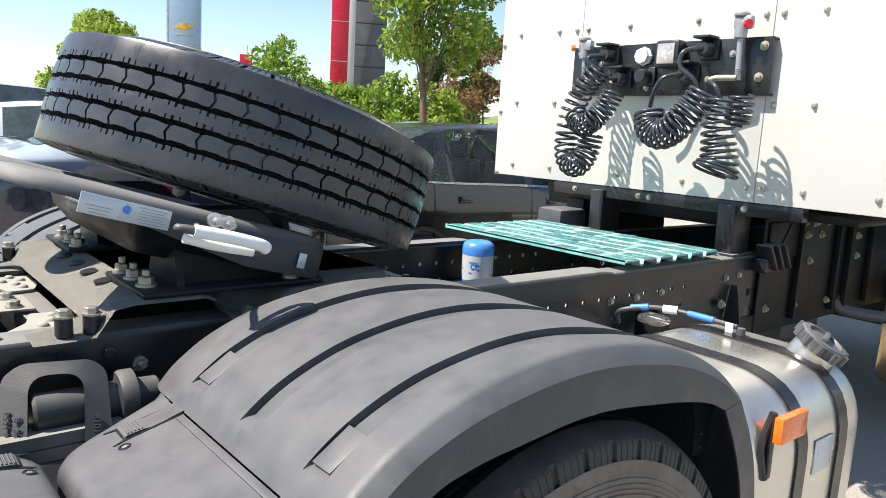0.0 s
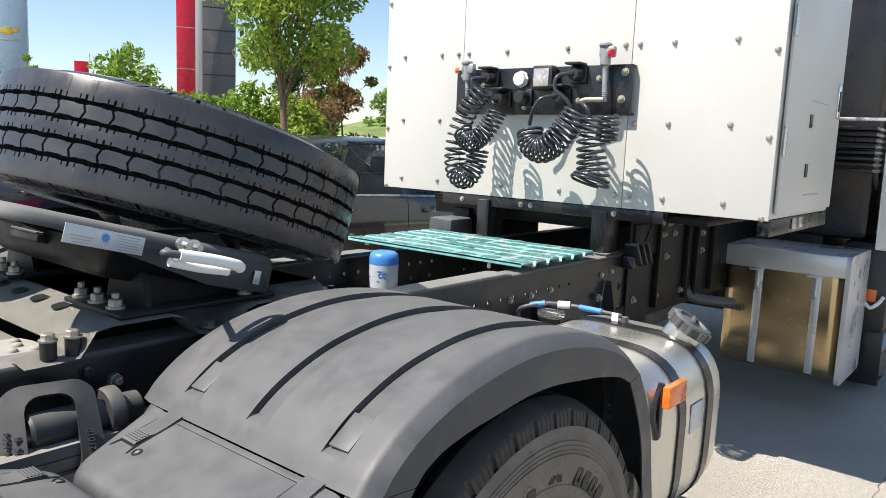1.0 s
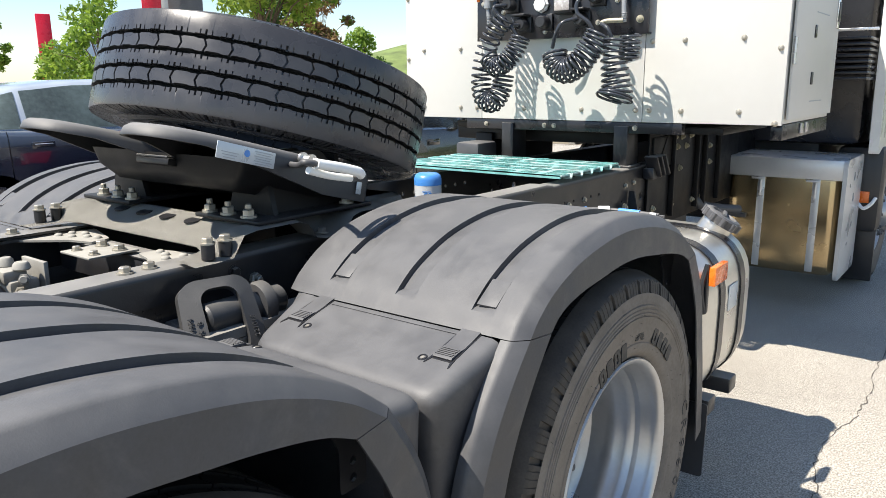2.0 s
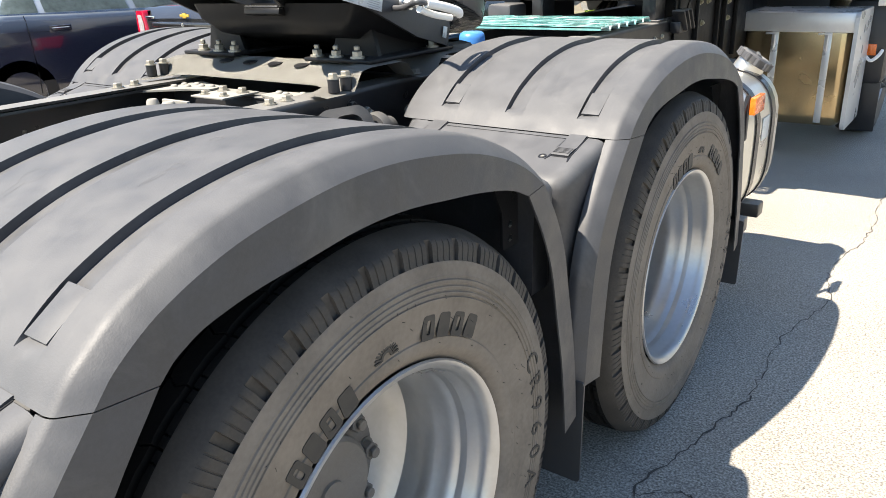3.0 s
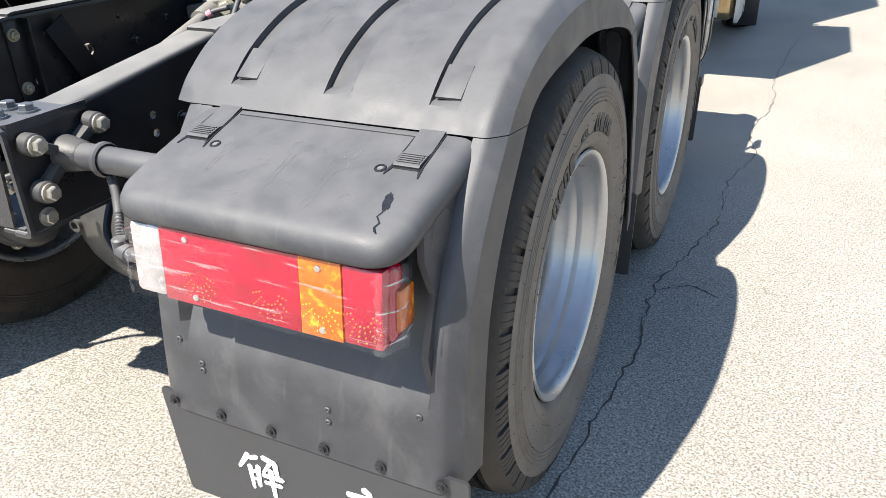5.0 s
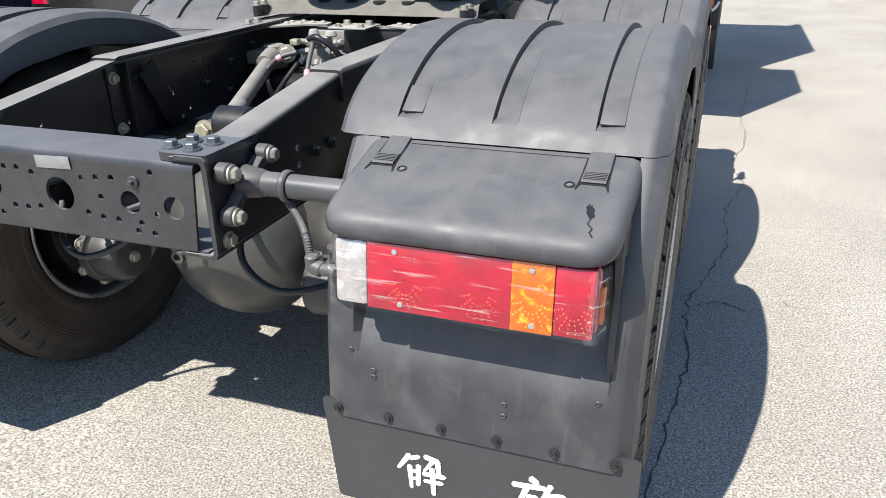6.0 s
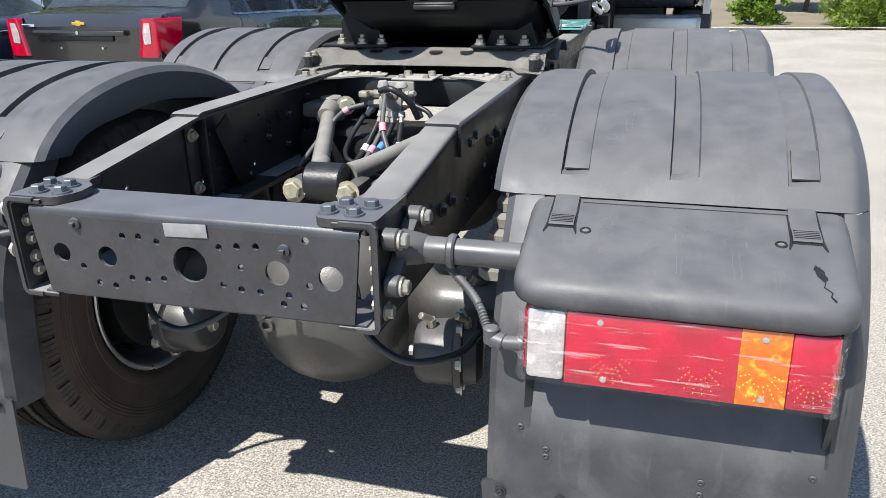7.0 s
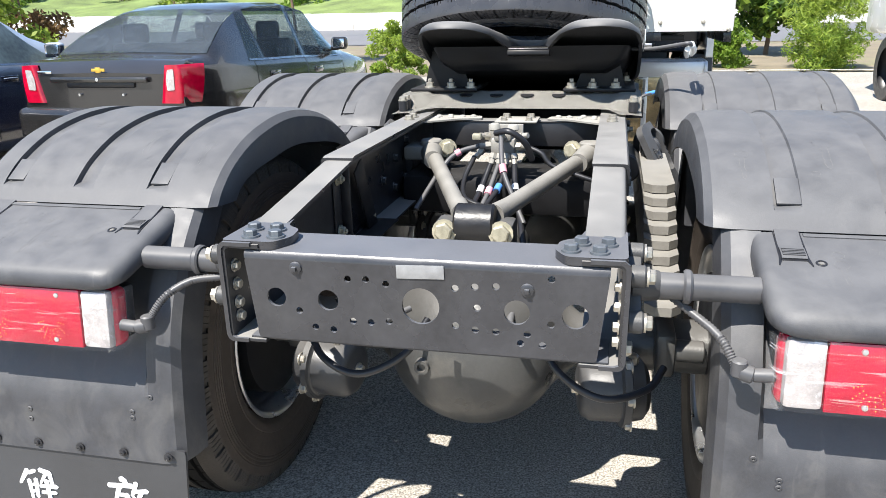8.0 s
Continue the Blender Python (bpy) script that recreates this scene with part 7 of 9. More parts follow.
# ---- tanks ----
def round_tank():
    y0, y1 = 2.72, 3.32
    b = B()
    sec = rounded([(0.6, 0.4), (1.2, 0.4), (1.205, 0.955), (0.6, 0.965)], 0.2, 8)
    n = len(sec)
    cx = sum(p[0] for p in sec) / n
    cz = sum(p[1] for p in sec) / n
    rows = []
    for y, k in ((y0, 0.0), (y0, 0.86), (y0 + 0.012, 0.94), (y0 + 0.04, 0.985), (y0 + 0.07, 1.0), (y1 - 0.07, 1.0), (y1 - 0.04, 0.985), (y1 - 0.012, 0.94), (y1, 0.86), (y1, 0.0)):
        rows.append([b.verts.new((cx + (x - cx) * max(k, 0.01), y, cz + (z - cz) * max(k, 0.01))) for x, z in sec])
    for p, q in zip(rows, rows[1:]):
        for i in range(n):
            b.faces.new((p[i - 1], p[i], q[i], q[i - 1]))
    tank = part("round_tank", b, ALU, truck, "bare aluminium tank with black straps", 50)
    for y in (y0 + 0.19, y1 - 0.18):
        b = B()
        rows = []
        for dy, k in ((0, 1.004), (0, 1.02), (0.05, 1.02), (0.05, 1.004)):
            rows.append([b.verts.new((cx + (x - cx) * k, y + dy, cz + (z - cz) * k)) for x, z in sec])
        for p, q in zip(rows, rows[1:] + rows[:1]):
            for i in range(n):
                b.faces.new((p[i - 1], p[i], q[i], q[i - 1]))
        part("strap", b, PANEL, tank, "black rubber-lined strap", 50)
    b = B()
    a, c = Vector((1.03, 3.21, 0.88)), Vector((1.092, 3.228, 0.985))
    d = (c - a).normalized()
    cyl(b, a, c, 0.062, 28, 0.058)
    part("filler_neck", b, ALU, tank, "", 40)
    b = B()
    lathe(b, [(0, 0.0), (0.066, 0.0), (0.07, 0.006), (0.07, 0.03), (0.064, 0.036), (0.05, 0.038), (0.046, 0.03), (0.0, 0.03)], c - d * 0.012, c + d, 20)
    m = Matrix.Translation(c + d * 0.026) @ d.to_track_quat('Z', 'Y').to_matrix().to_4x4()
    box(b, (0, 0, 0), (0.09, 0.016, 0.014), 0.004, m)
    cap = part("filler_cap", b, PIPE, tank, "grey plastic filler cap", 35)
    for k in range(10):
        b = B()
        off = Matrix.Rotation(k * 2 * math.pi / 10, 4, d) @ d.orthogonal().normalized()
        cyl(b, c + off * 0.066 - d * 0.01, c + off * 0.066 + d * 0.02, 0.012, 8)
        part("grip_rib", b, PIPE, cap, "", 35)
    # sender and its blue-banded line
    b = B()
    lathe(b, [(0, 0), (0.03, 0), (0.028, 0.006), (0.014, 0.01), (0.012, 0.03), (0, 0.032)], (0.882, 3.19, 0.955), (0.882, 3.19, 2), 20)
    part("sender", b, PIPE, tank, "", 40)
    b = B()
    tube(b, [(0.44, 3.2, 0.9), (0.5, 3.12, 0.96), (0.58, 3.16, 0.985), (0.66, 3.2, 0.985), (0.76, 3.2, 0.985), (0.87, 3.19, 0.985)], 0.008, 8)
    part("tank_line", b, PIPE, tank, "thin grey line", 60)
    for p, q in (((0.53, 3.135, 0.976), (0.58, 3.16, 0.987)), ((0.7, 3.202, 0.986), (0.79, 3.198, 0.986))):
        part("blue_band", cyl(B(), p, q, 0.0105, 10), BLUE, tank, "blue tape band")
    b = B()
    cyl(b, (0.62, 3.18, 0.986), (0.66, 3.2, 0.987), 0.014, 10)
    part("paper_wrap", b, PAPER, tank, "white paper wrapping")
    b = B()
    box(b, (0.85, 3.18, 0.975), (0.025, 0.004, 0.04), 0.001)
    part("paper_tag", b, PAPER, tank, "white paper tag")
    b = B()
    box(b, (0.63, 3.12, 0.962), (0.09, 0.07, 0.03), 0.014)
    part("crumpled_film", b, FILM_END, tank, "crumpled clear film")
    b = B()
    box(b, (1.2045, 3.06, 0.75), (0.003, 0.1, 0.09), 0.001)
    part("label", b, DECAL, tank, "pale worn label")
    b = B()
    box(b, (0.9, 3.17, 0.38), (0.6, 0.08, 0.06), 0.008)
    box(b, (0.9, 2.93, 0.38), (0.6, 0.08, 0.06), 0.008)
    part("tank_bracket", b, FRAME, tank)
    # side marker lamp
    b = B()
    box(b, (1.222, 2.815, 0.885), (0.022, 0.125, 0.062), 0.004)
    r = part("side_reflector", b, REFLECT, truck, "orange side marker on a black bracket")
    b = B()
    box(b, (1.2, 2.77, 0.84), (0.015, 0.02, 0.16), 0.004)
    tube(b, [(1.2, 2.77, 0.92), (1.19, 2.75, 0.84), (1.2, 2.76, 0.76)], 0.009, 8)
    part("bracket", b, BLACK, r)
    return tank


round_tank()


def square_tank():
    x0, x1, y0, y1, z0, z1 = 0.4, 1.1, 5.65, 6.2, 0.235, 0.93
    b = B()
    box(b, ((x0 + x1) / 2, (y0 + y1) / 2, (z0 + z1) / 2), (x1 - x0, y1 - y0, z1 - z0), 0.07, None, 5)
    tank = part("fuel_tank", b, TANK_BRASS, truck, "brownish reflective metal fuel tank", 40)
    b = B()
    box(b, ((x0 + x1) / 2, y0 - 0.004, z1 + 0.005), (x1 - x0 + 0.02, 0.03, 0.13), 0.01)
    box(b, ((x0 + x1) / 2, (y0 + y1) / 2, z1 + 0.062), (x1 - x0 + 0.02, y1 - y0, 0.02), 0.006)
    part("top_cover", b, SILVER, tank, "silver folded top cover")
    b = B()
    pts = rounded([(y0 - 0.03, z0 - 0.01), (y1, z0 - 0.01), (y1, z1 + 0.075), (y0 - 0.03, z1 + 0.075)], 0.05, 5)
    holes = [circle(y0 + 0.25, z1 - 0.05, 0.03, 14), circle(y0 + 0.12, z1 - 0.1, 0.016, 10), circle(y0 + 0.27, z1 - 0.19, 0.03, 14), circle(y0 + 0.2, z0 + 0.2, 0.014, 10), circle(y0 + 0.3, z0 + 0.32, 0.02, 12)]
    plate(b, pts, holes, 0.025, Matrix.Translation((x1 + 0.005, 0, 0)) @ YZ)
    part("step_plate", b, SILVER, tank, "silver pressed side step plate", 35)
    for x in (0.62, 0.955):
        b = B()
        box(b, (x, y0 - 0.006, (z0 + z1) / 2), (0.045, 0.008, z1 - z0 - 0.06), 0.002)
        box(b, (x - 0.02, y0 - 0.014, z1 - 0.07), (0.085, 0.012, 0.014), 0.003)
        cyl(b, (x, y0 - 0.02, z1 - 0.08), (x, y0 - 0.02, z1 - 0.18), 0.008, 8)
        part("strap", b, SILVER, tank, "grey steel tank strap")
    b = B()
    box(b, (0.44, y0 - 0.005, 0.6), (0.2, 0.05, 0.03), 0.006)
    part("pipe_clamp", b, PIPE, tank)
    return tank


square_tank()


# ---- cab ----
def cab():
    b = B()
    box(b, (0, 6.45, 2.2), (2.2, 0.5, 2.3), 0.06)
    c = part("cab_back", b, PANEL, truck, "black cab rear wall and air intake")
    for k in range(8):
        b = B()
        box(b, (0.9, 5.95 + 0.0, 1.5 + 0.035 * k), (0.5, 0.34, 0.02), 0.006)
        part("bellows", b, PANEL, c)
    b = B()
    box(b, (0.9, 5.85, 1.8), (0.56, 0.03, 0.02), 0.004)
    part("grab_rail", b, STEEL, c)
    b = B()
    pts = [(6.12, 1.0), (6.35, 1.05), (6.4, 0.95), (8.2, 0.95), (8.2, 3.4), (5.95, 3.4)]
    b.free()
    for x in (1.16, -1.22):
        b = B()
        plate(b, rounded(pts, 0.04, 3), [], 0.06, Matrix.Translation((x, 0, 0)) @ YZ)
        part("cab_side", b, CAB_WHITE, truck, "white cab side panel", 35)
    b = B()
    box(b, (0, 7.3, 2.2), (2.3, 1.6, 2.3), 0.08)
    part("cab_body", b, CAB_WHITE, truck)
    for s in (1, -1):
        w = new("wheel")
        w.parent = truck
        w["label"] = "front steering wheel with a silver rim"
        w.matrix_local = Matrix.Translation((s * 1.05, 6.85, 0.522)) @ Matrix.Rotation(0 if s > 0 else math.pi, 4, 'Z')
        part("tyre", TYRE_OLD, None, w)
        bm = B()
        lathe(bm, [(0.29, 0.1), (0.303, 0.127), (0.29, 0.128), (0.275, 0.1), (0.26, 0.08), (0.2, 0.1), (0.15, 0.14), (0.12, 0.15), (0.1, 0.19), (0, 0.2)], (0, 0, 0), (1, 0, 0), 48)
        part("rim", bm, RIM, w, "", 40)
        for k in range(10):
            a = 2 * math.pi * k / 10
            stand(part("wheel_nut", NUT_MESH, None, w), (0.14, 0.167 * math.cos(a), 0.167 * math.sin(a)), (1, 0, 0))
    b = B()
    box(b, (1.1, 6.35, 0.75), (0.3, 0.2, 0.6), 0.05)
    box(b, (1.14, 6.3, 0.35), (0.2, 0.02, 0.5), 0.006)
    part("front_mudguard", b, BLACK, truck)
    b = B()
    box(b, (1.14, 6.25, 0.7), (0.08, 0.02, 0.08), 0.004)
    part("side_marker", b, REFLECT, truck)
    b = B()
    tube(b, [(1.12, 6.21, 0.66), (1.16, 6.19, 0.63), (1.2, 6.2, 0.66), (1.22, 6.24, 0.7)], 0.012, 8)
    part("white_hook", b, PAPER, truck, "", 60)


cab()

# ---- spare tyre lying on the coupling ----
spare = thing("spare_tyre", "new black ribbed truck tyre lying tilted on the coupling plate", "tyre")
m = FW @ Matrix.Translation((-0.08, 0.21, 0.172)) @ Matrix.Rotation(radians(-2.8), 4, 'X') @ Matrix.Rotation(math.pi / 2, 4, 'Y')
spare.matrix_local = m
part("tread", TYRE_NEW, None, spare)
for sx in (1, -1):
    b = B()
    lathe(b, [(0.288, 0.106), (0.292, 0.114), (0.3, 0.119), (0.3, 0.108), (0.293, 0.1)], (0, 0, 0), (sx, 0, 0), 64, True)
    part("bead", b, TYRE, spare, "smooth bead ring", 40)
    b = B()
    lathe(b, [(0.335, 0.138), (0.337, 0.1402), (0.342, 0.1402), (0.344, 0.138)], (0, 0, 0), (sx, 0, 0), 64, True)
    part("rim_line", b, TYRE, spare, "", 40)

# ---- loose things on the chassis ----
def oil_filter():
    f = thing("oil_filter", "blue and silver oil filter canister standing between the rails", "filter", loc=(-0.245, 3.16, 0.892))
    b = B()
    lathe(b, [(0, 0), (0.05, 0), (0.055, 0.004), (0.056, 0.012), (0.056, 0.135), (0.056, 0.15), (0.052, 0.166), (0.04, 0.175), (0, 0.177)], (0, 0, 0), (0, 0, 1), 36)
    part("body", b, FILTER, f, "", 50)
    b = B()
    lathe(b, [(0.0565, 0.125), (0.0567, 0.15), (0.0525, 0.1672), (0.04, 0.1762), (0, 0.178)], (0, 0, 0), (0, 0, 1), 36)
    part("top_band", b, BLUE, f, "blue printed top", 50)
    b = B()
    lathe(b, [(0.0567, 0.012), (0.0567, 0.03)], (0, 0, 0), (0, 0, 1), 36)
    part("lower_band", b, BLUE, f, "", 50)
    for k, (z, w) in enumerate(((0.075, 0.35), (0.06, 0.2), (0.05, 0.3), (0.1, 0.6))):
        a0 = -2.2 + 0.9 * (k % 2)
        b = B()
        for q in (0.0566, 0.0574):
            for j in range(9):
                a = a0 + w * j / 8
                for zz in (z - 0.002, z + 0.002):
                    b.verts.new((q * math.cos(a), q * math.sin(a), zz))
        b.verts.ensure_lookup_table()
        for j in range(8):
            o = 18 + 2 * j
            b.faces.new([b.verts[i] for i in (o, o + 2, o + 3, o + 1)])
        part("print_bar", b, BLUE, f, "", 0)
    b = B()
    for j, a0 in enumerate((-1.05, -0.75)):
        for k in range(9):
            ang = radians(50 + 260 * k / 8)
            a = a0 + 0.11 * math.cos(ang)
            box(b, (0.0568 * math.cos(a), 0.0568 * math.sin(a), 0.085 + 0.009 * math.sin(ang)), (0.0012, 0.0045, 0.0045), 0, Matrix.Rotation(a, 4, 'Z'))
    part("round_marks", b, BLUE, f, "", 0)
    f.scale = (1.14, 1.14, 1.06)


oil_filter()


def step_board():
    t = thing("step_board", "ribbed step board in torn turquoise film laid across the rails", "board")
    b = B()
    # ribbed deck: a toothed section drawn across the rails
    sec = []
    n = 6
    for i in range(n):
        y = 3.26 + 0.105 * i
        sec += [(y, 1.1), (y + 0.075, 1.1), (y + 0.08, 1.083), (y + 0.1, 1.083)]
    sec[-1] = (sec[-1][0] + 0.0, sec[-1][1])
    under = [(y, z - 0.006) for y, z in sec][::-1]
    loop = sec + under
    xs = [-0.575, -0.2, 0.1, 0.4]
    rows = [[b.verts.new((x + 0.02 * (3.6 - y), y - 0.07 * (x - 0.4) * 0, z + 0.0)) for y, z in loop] for x in xs]
    for p, q in zip(rows, rows[1:]):
        for i in range(len(loop)):
            b.faces.new((p[i - 1], p[i], q[i], q[i - 1]))
    b.faces.new(rows[0]), b.faces.new(rows[-1][::-1])
    part("deck", b, BOARD, t, "", 25)
    rnd = random.Random(2)
    b = B()
    for i in range(n):
        y = 3.26 + 0.105 * i
        x = -0.57
        while x < 0.38:
            w = rnd.uniform(0.05, 0.22)
            y0, y1 = y + rnd.uniform(-0.002, 0.015), y + rnd.uniform(0.045, 0.078)
            vs = [b.verts.new((x, y0, 1.1015)), b.verts.new((min(x + w, 0.4), y0 + rnd.uniform(-0.004, 0.01), 1.1015)), b.verts.new((min(x + w, 0.4), y1, 1.1015 + rnd.uniform(0, 0.004))), b.verts.new((x, y1 + rnd.uniform(-0.01, 0.01), 1.1015))]
            b.faces.new(vs)
            x += w + rnd.uniform(0.0, 0.05)
    bmesh.ops.solidify(b, geom=b.faces[:], thickness=0.0012)
    strips = part("film_strip", b, CYAN, t, "torn turquoise protective film", 0)
    strips["kind"] = "stuff"
    b = B()
    box(b, (-0.09, 3.262, 1.093), (0.98, 0.004, 0.018), 0.001)
    part("edge_film", b, CYAN, t)


step_board()


# ---- parked cars ----
def smooth_step(pairs, y):
    """A smooth value along pairs of (place, value)."""
    if y <= pairs[0][0]:
        return pairs[0][1]
    for (a, u), (b, v) in zip(pairs, pairs[1:]):
        if y <= b:
            t = (y - a) / (b - a)
            return u + (v - u) * (t * t * (3 - 2 * t) * 0.5 + t * 0.5)
    return pairs[-1][1]


class CarForm:
    """The outer form of a car: half-section points at each place along its length."""

    def __init__(self, length, half, roof, top, top_half, belt, bottom=0.2):
        self.length, self.half, self.roof, self.top, self.top_half, self.belt, self.bottom = length, half, roof, top, top_half, belt, bottom

    def section(self, y):
        k = y / self.length
        hw = self.half * (1 - 0.16 * max(0, (k - 0.8) / 0.2) ** 2 - 0.13 * max(0, (0.12 - k) / 0.12) ** 2)
        zt = smooth_step(self.top, y)
        th = smooth_step(self.top_half, y) * self.half
        zb = min(smooth_step(self.belt, y), zt - 0.03)
        b = self.bottom + 0.1 * max(0, (0.08 - k) / 0.08) + 0.06 * max(0, (k - 0.93) / 0.07)
        z1 = b + (zb - b) * 0.3
        z2 = b + (zb - b) * 0.62
        pts = [(0.0, b), (hw * 0.9, b), (hw * 0.985, b + 0.06), (hw, z1), (hw * 1.0, z2), (hw * 0.975, zb - 0.05), (hw * 0.945, zb), (th + (hw * 0.935 - th) * 0.5, zb + (zt - zb) * 0.5), (th, zt - 0.035 * min(1, (zt - zb) / 0.3)), (th * 0.85, zt - 0.008), (th * 0.5, zt), (0.0, zt + 0.004)]
        return pts

    def at(self, y, c, s=1, off=0.0):
        pts = self.section(y)
        i = min(int(c), len(pts) - 2)
        t = c - i
        x = pts[i][0] * (1 - t) + pts[i + 1][0] * t
        z = pts[i][1] * (1 - t) + pts[i + 1][1] * t
        dx, dz = pts[i + 1][0] - pts[i][0], pts[i + 1][1] - pts[i][1]
        L = math.hypot(dx, dz) or 1
        return Vector((s * (x + off * dz / L), y, z - off * dx / L))

    def body(self, openings=()):
        """The shell; openings are (y0, y1, first, last) runs of the section that are left out for glass."""
        bm = B()
        n = 44
        cuts = sorted({y for o in openings for y in o[:2]})
        ys = [y for y in (self.length * i / n for i in range(n + 1)) if all(abs(y - c) > 0.03 for c in cuts)]
        ys = sorted(ys + cuts)
        rows = []
        for y in ys:
            pts = self.section(y)
            ring = [(x, z) for x, z in pts] + [(-x, z) for x, z in pts[-2:0:-1]]
            rows.append([bm.verts.new((x, y, z)) for x, z in ring])
        for a, b, y0, y1 in zip(rows, rows[1:], ys, ys[1:]):
            for i in range(len(a)):
                c = i - 1 if 1 <= i <= 11 else len(a) - (i or len(a))
                if not any(o[0] - 1e-6 <= y0 and y1 <= o[1] + 1e-6 and o[2] <= c < o[3] for o in openings):
                    bm.faces.new((a[i - 1], a[i], b[i], b[i - 1]))
        bm.faces.new(rows[0]), bm.faces.new(rows[-1][::-1])
        return bm

    def patch(self, s, c0, c1, low, high, off=0.005, n=6, m=5):
        """A pane or strip on the form between two heights; low and high are its (start, end) along the car at the lower and upper edge."""
        bm = B()
        rows = []
        for j in range(m + 1):
            t = j / m
            a = low[0] + (high[0] - low[0]) * t
            b = low[1] + (high[1] - low[1]) * t
            rows.append([bm.verts.new(self.at(a + (b - a) * i / n, c0 + (c1 - c0) * t, s, off)) for i in range(n + 1)])
        for p, q in zip(rows, rows[1:]):
            for i in range(n):
                bm.faces.new((p[i], p[i + 1], q[i + 1], q[i]))
        bmesh.ops.solidify(bm, geom=bm.faces[:], thickness=0.003)
        return bm

    def screen(self, y0, y1, c0=8.12, off=0.005):
        """A windscreen that lies on the form, from pillar to pillar."""
        bm = B()
        rows = []
        for j in range(13):
            y = y0 + (y1 - y0) * j / 12
            slope = (self.section(y + 0.02)[11][1] - self.section(y - 0.02)[11][1]) / 0.04
            nv = Vector((0, -slope, 1)).normalized() * off
            cs = [c0 + (11 - c0) * i / 10 for i in range(11)]
            row = [self.at(y, c, -1) for c in cs] + [self.at(y, c, 1) for c in cs[-2::-1]]
            rows.append([bm.verts.new(p + nv) for p in row])
        for p, q in zip(rows, rows[1:]):
            for i in range(len(p) - 1):
                bm.faces.new((p[i], p[i + 1], q[i + 1], q[i]))
        bmesh.ops.solidify(bm, geom=bm.faces[:], thickness=0.003)
        return bm


def car_wheel(parent, x, y, r):
    s = 1 if x > 0 else -1
    bm = B()
    lathe(bm, [(r * 0.62, -0.1), (r * 0.95, -0.1), (r, -0.07), (r, 0.07), (r * 0.95, 0.1), (r * 0.64, 0.1), (r * 0.62, 0.08)], (x, y, r), (x + s, y, r), 32)
    w = part("wheel", bm, BLACK, parent, "", 40)
    bm = B()
    lathe(bm, [(r * 0.64, 0.085), (r * 0.6, 0.095), (r * 0.56, 0.05), (0, 0.04)], (x, y, r), (x + s, y, r), 32)
    for k in range(7):
        m = Matrix.Translation((x + s * 0.075, y, r)) @ Matrix.Rotation(2 * math.pi * k / 7, 4, 'X')
        box(bm, (0, 0, 0), (0.03, 0.06, r * 1.12), 0.008, m)
    part("alloy_rim", bm, RIM, w, "", 40)
    bm = B()
    lathe(bm, [(r * 1.05, 0.0), (r * 1.15, 0.0), (r * 1.15, 0.012), (r * 1.05, 0.012)], (x + s * 0.075, y, r + 0.02), (x + 2 * s, y, r + 0.02), 32, True)
    part("arch_trim", bm, BLACK, w, "", 40)


def add_doors(form, body, handle_mat, seams, handles, panes, c_belt=6.1, c_top=7.9, glass=None):
    for s in (1, -1):
        for low, high in panes:
            part("window", form.patch(s, c_belt, c_top, low, high), glass or GLASS_SIDE, body, "", 50)
        part("window_trim", form.patch(s, 6.0, 6.07, (panes[0][0][0], panes[-1][0][1]), (panes[0][0][0], panes[-1][0][1]), 0.007, 20, 1), CHROME, body, "", 50)
        for y in seams:
            part("door_seam", form.patch(s, 2.4, 6.0, (y, y + 0.008), (y, y + 0.008), 0.002, 1, 8), BLACK, body, "", 50)
        for y in handles:
            p = form.at(y, 4.72, s, 0.012)
            bm = B()
            box(bm, p, (0.02, 0.17, 0.025), 0.009)
            box(bm, p - Vector((s * 0.012, 0.0, 0)), (0.01, 0.21, 0.06), 0.004)
            part("door_handle", bm, handle_mat, body)


def mirror(form, body, y, mat):
    for s in (1, -1):
        p = form.at(y, 6.1, s, 0.09)
        bm = B()
        box(bm, p + Vector((0, 0.02, 0.07)), (0.19, 0.09, 0.13), 0.035, None, 3)
        box(bm, p + Vector((-s * 0.06, 0.02, 0.015)), (0.1, 0.05, 0.04), 0.01)
        part("mirror", bm, mat, body)
        bm = B()
        box(bm, p + Vector((0, -0.026, 0.072)), (0.15, 0.006, 0.095), 0.012)
        part("mirror_glass", bm, CHROME, body)


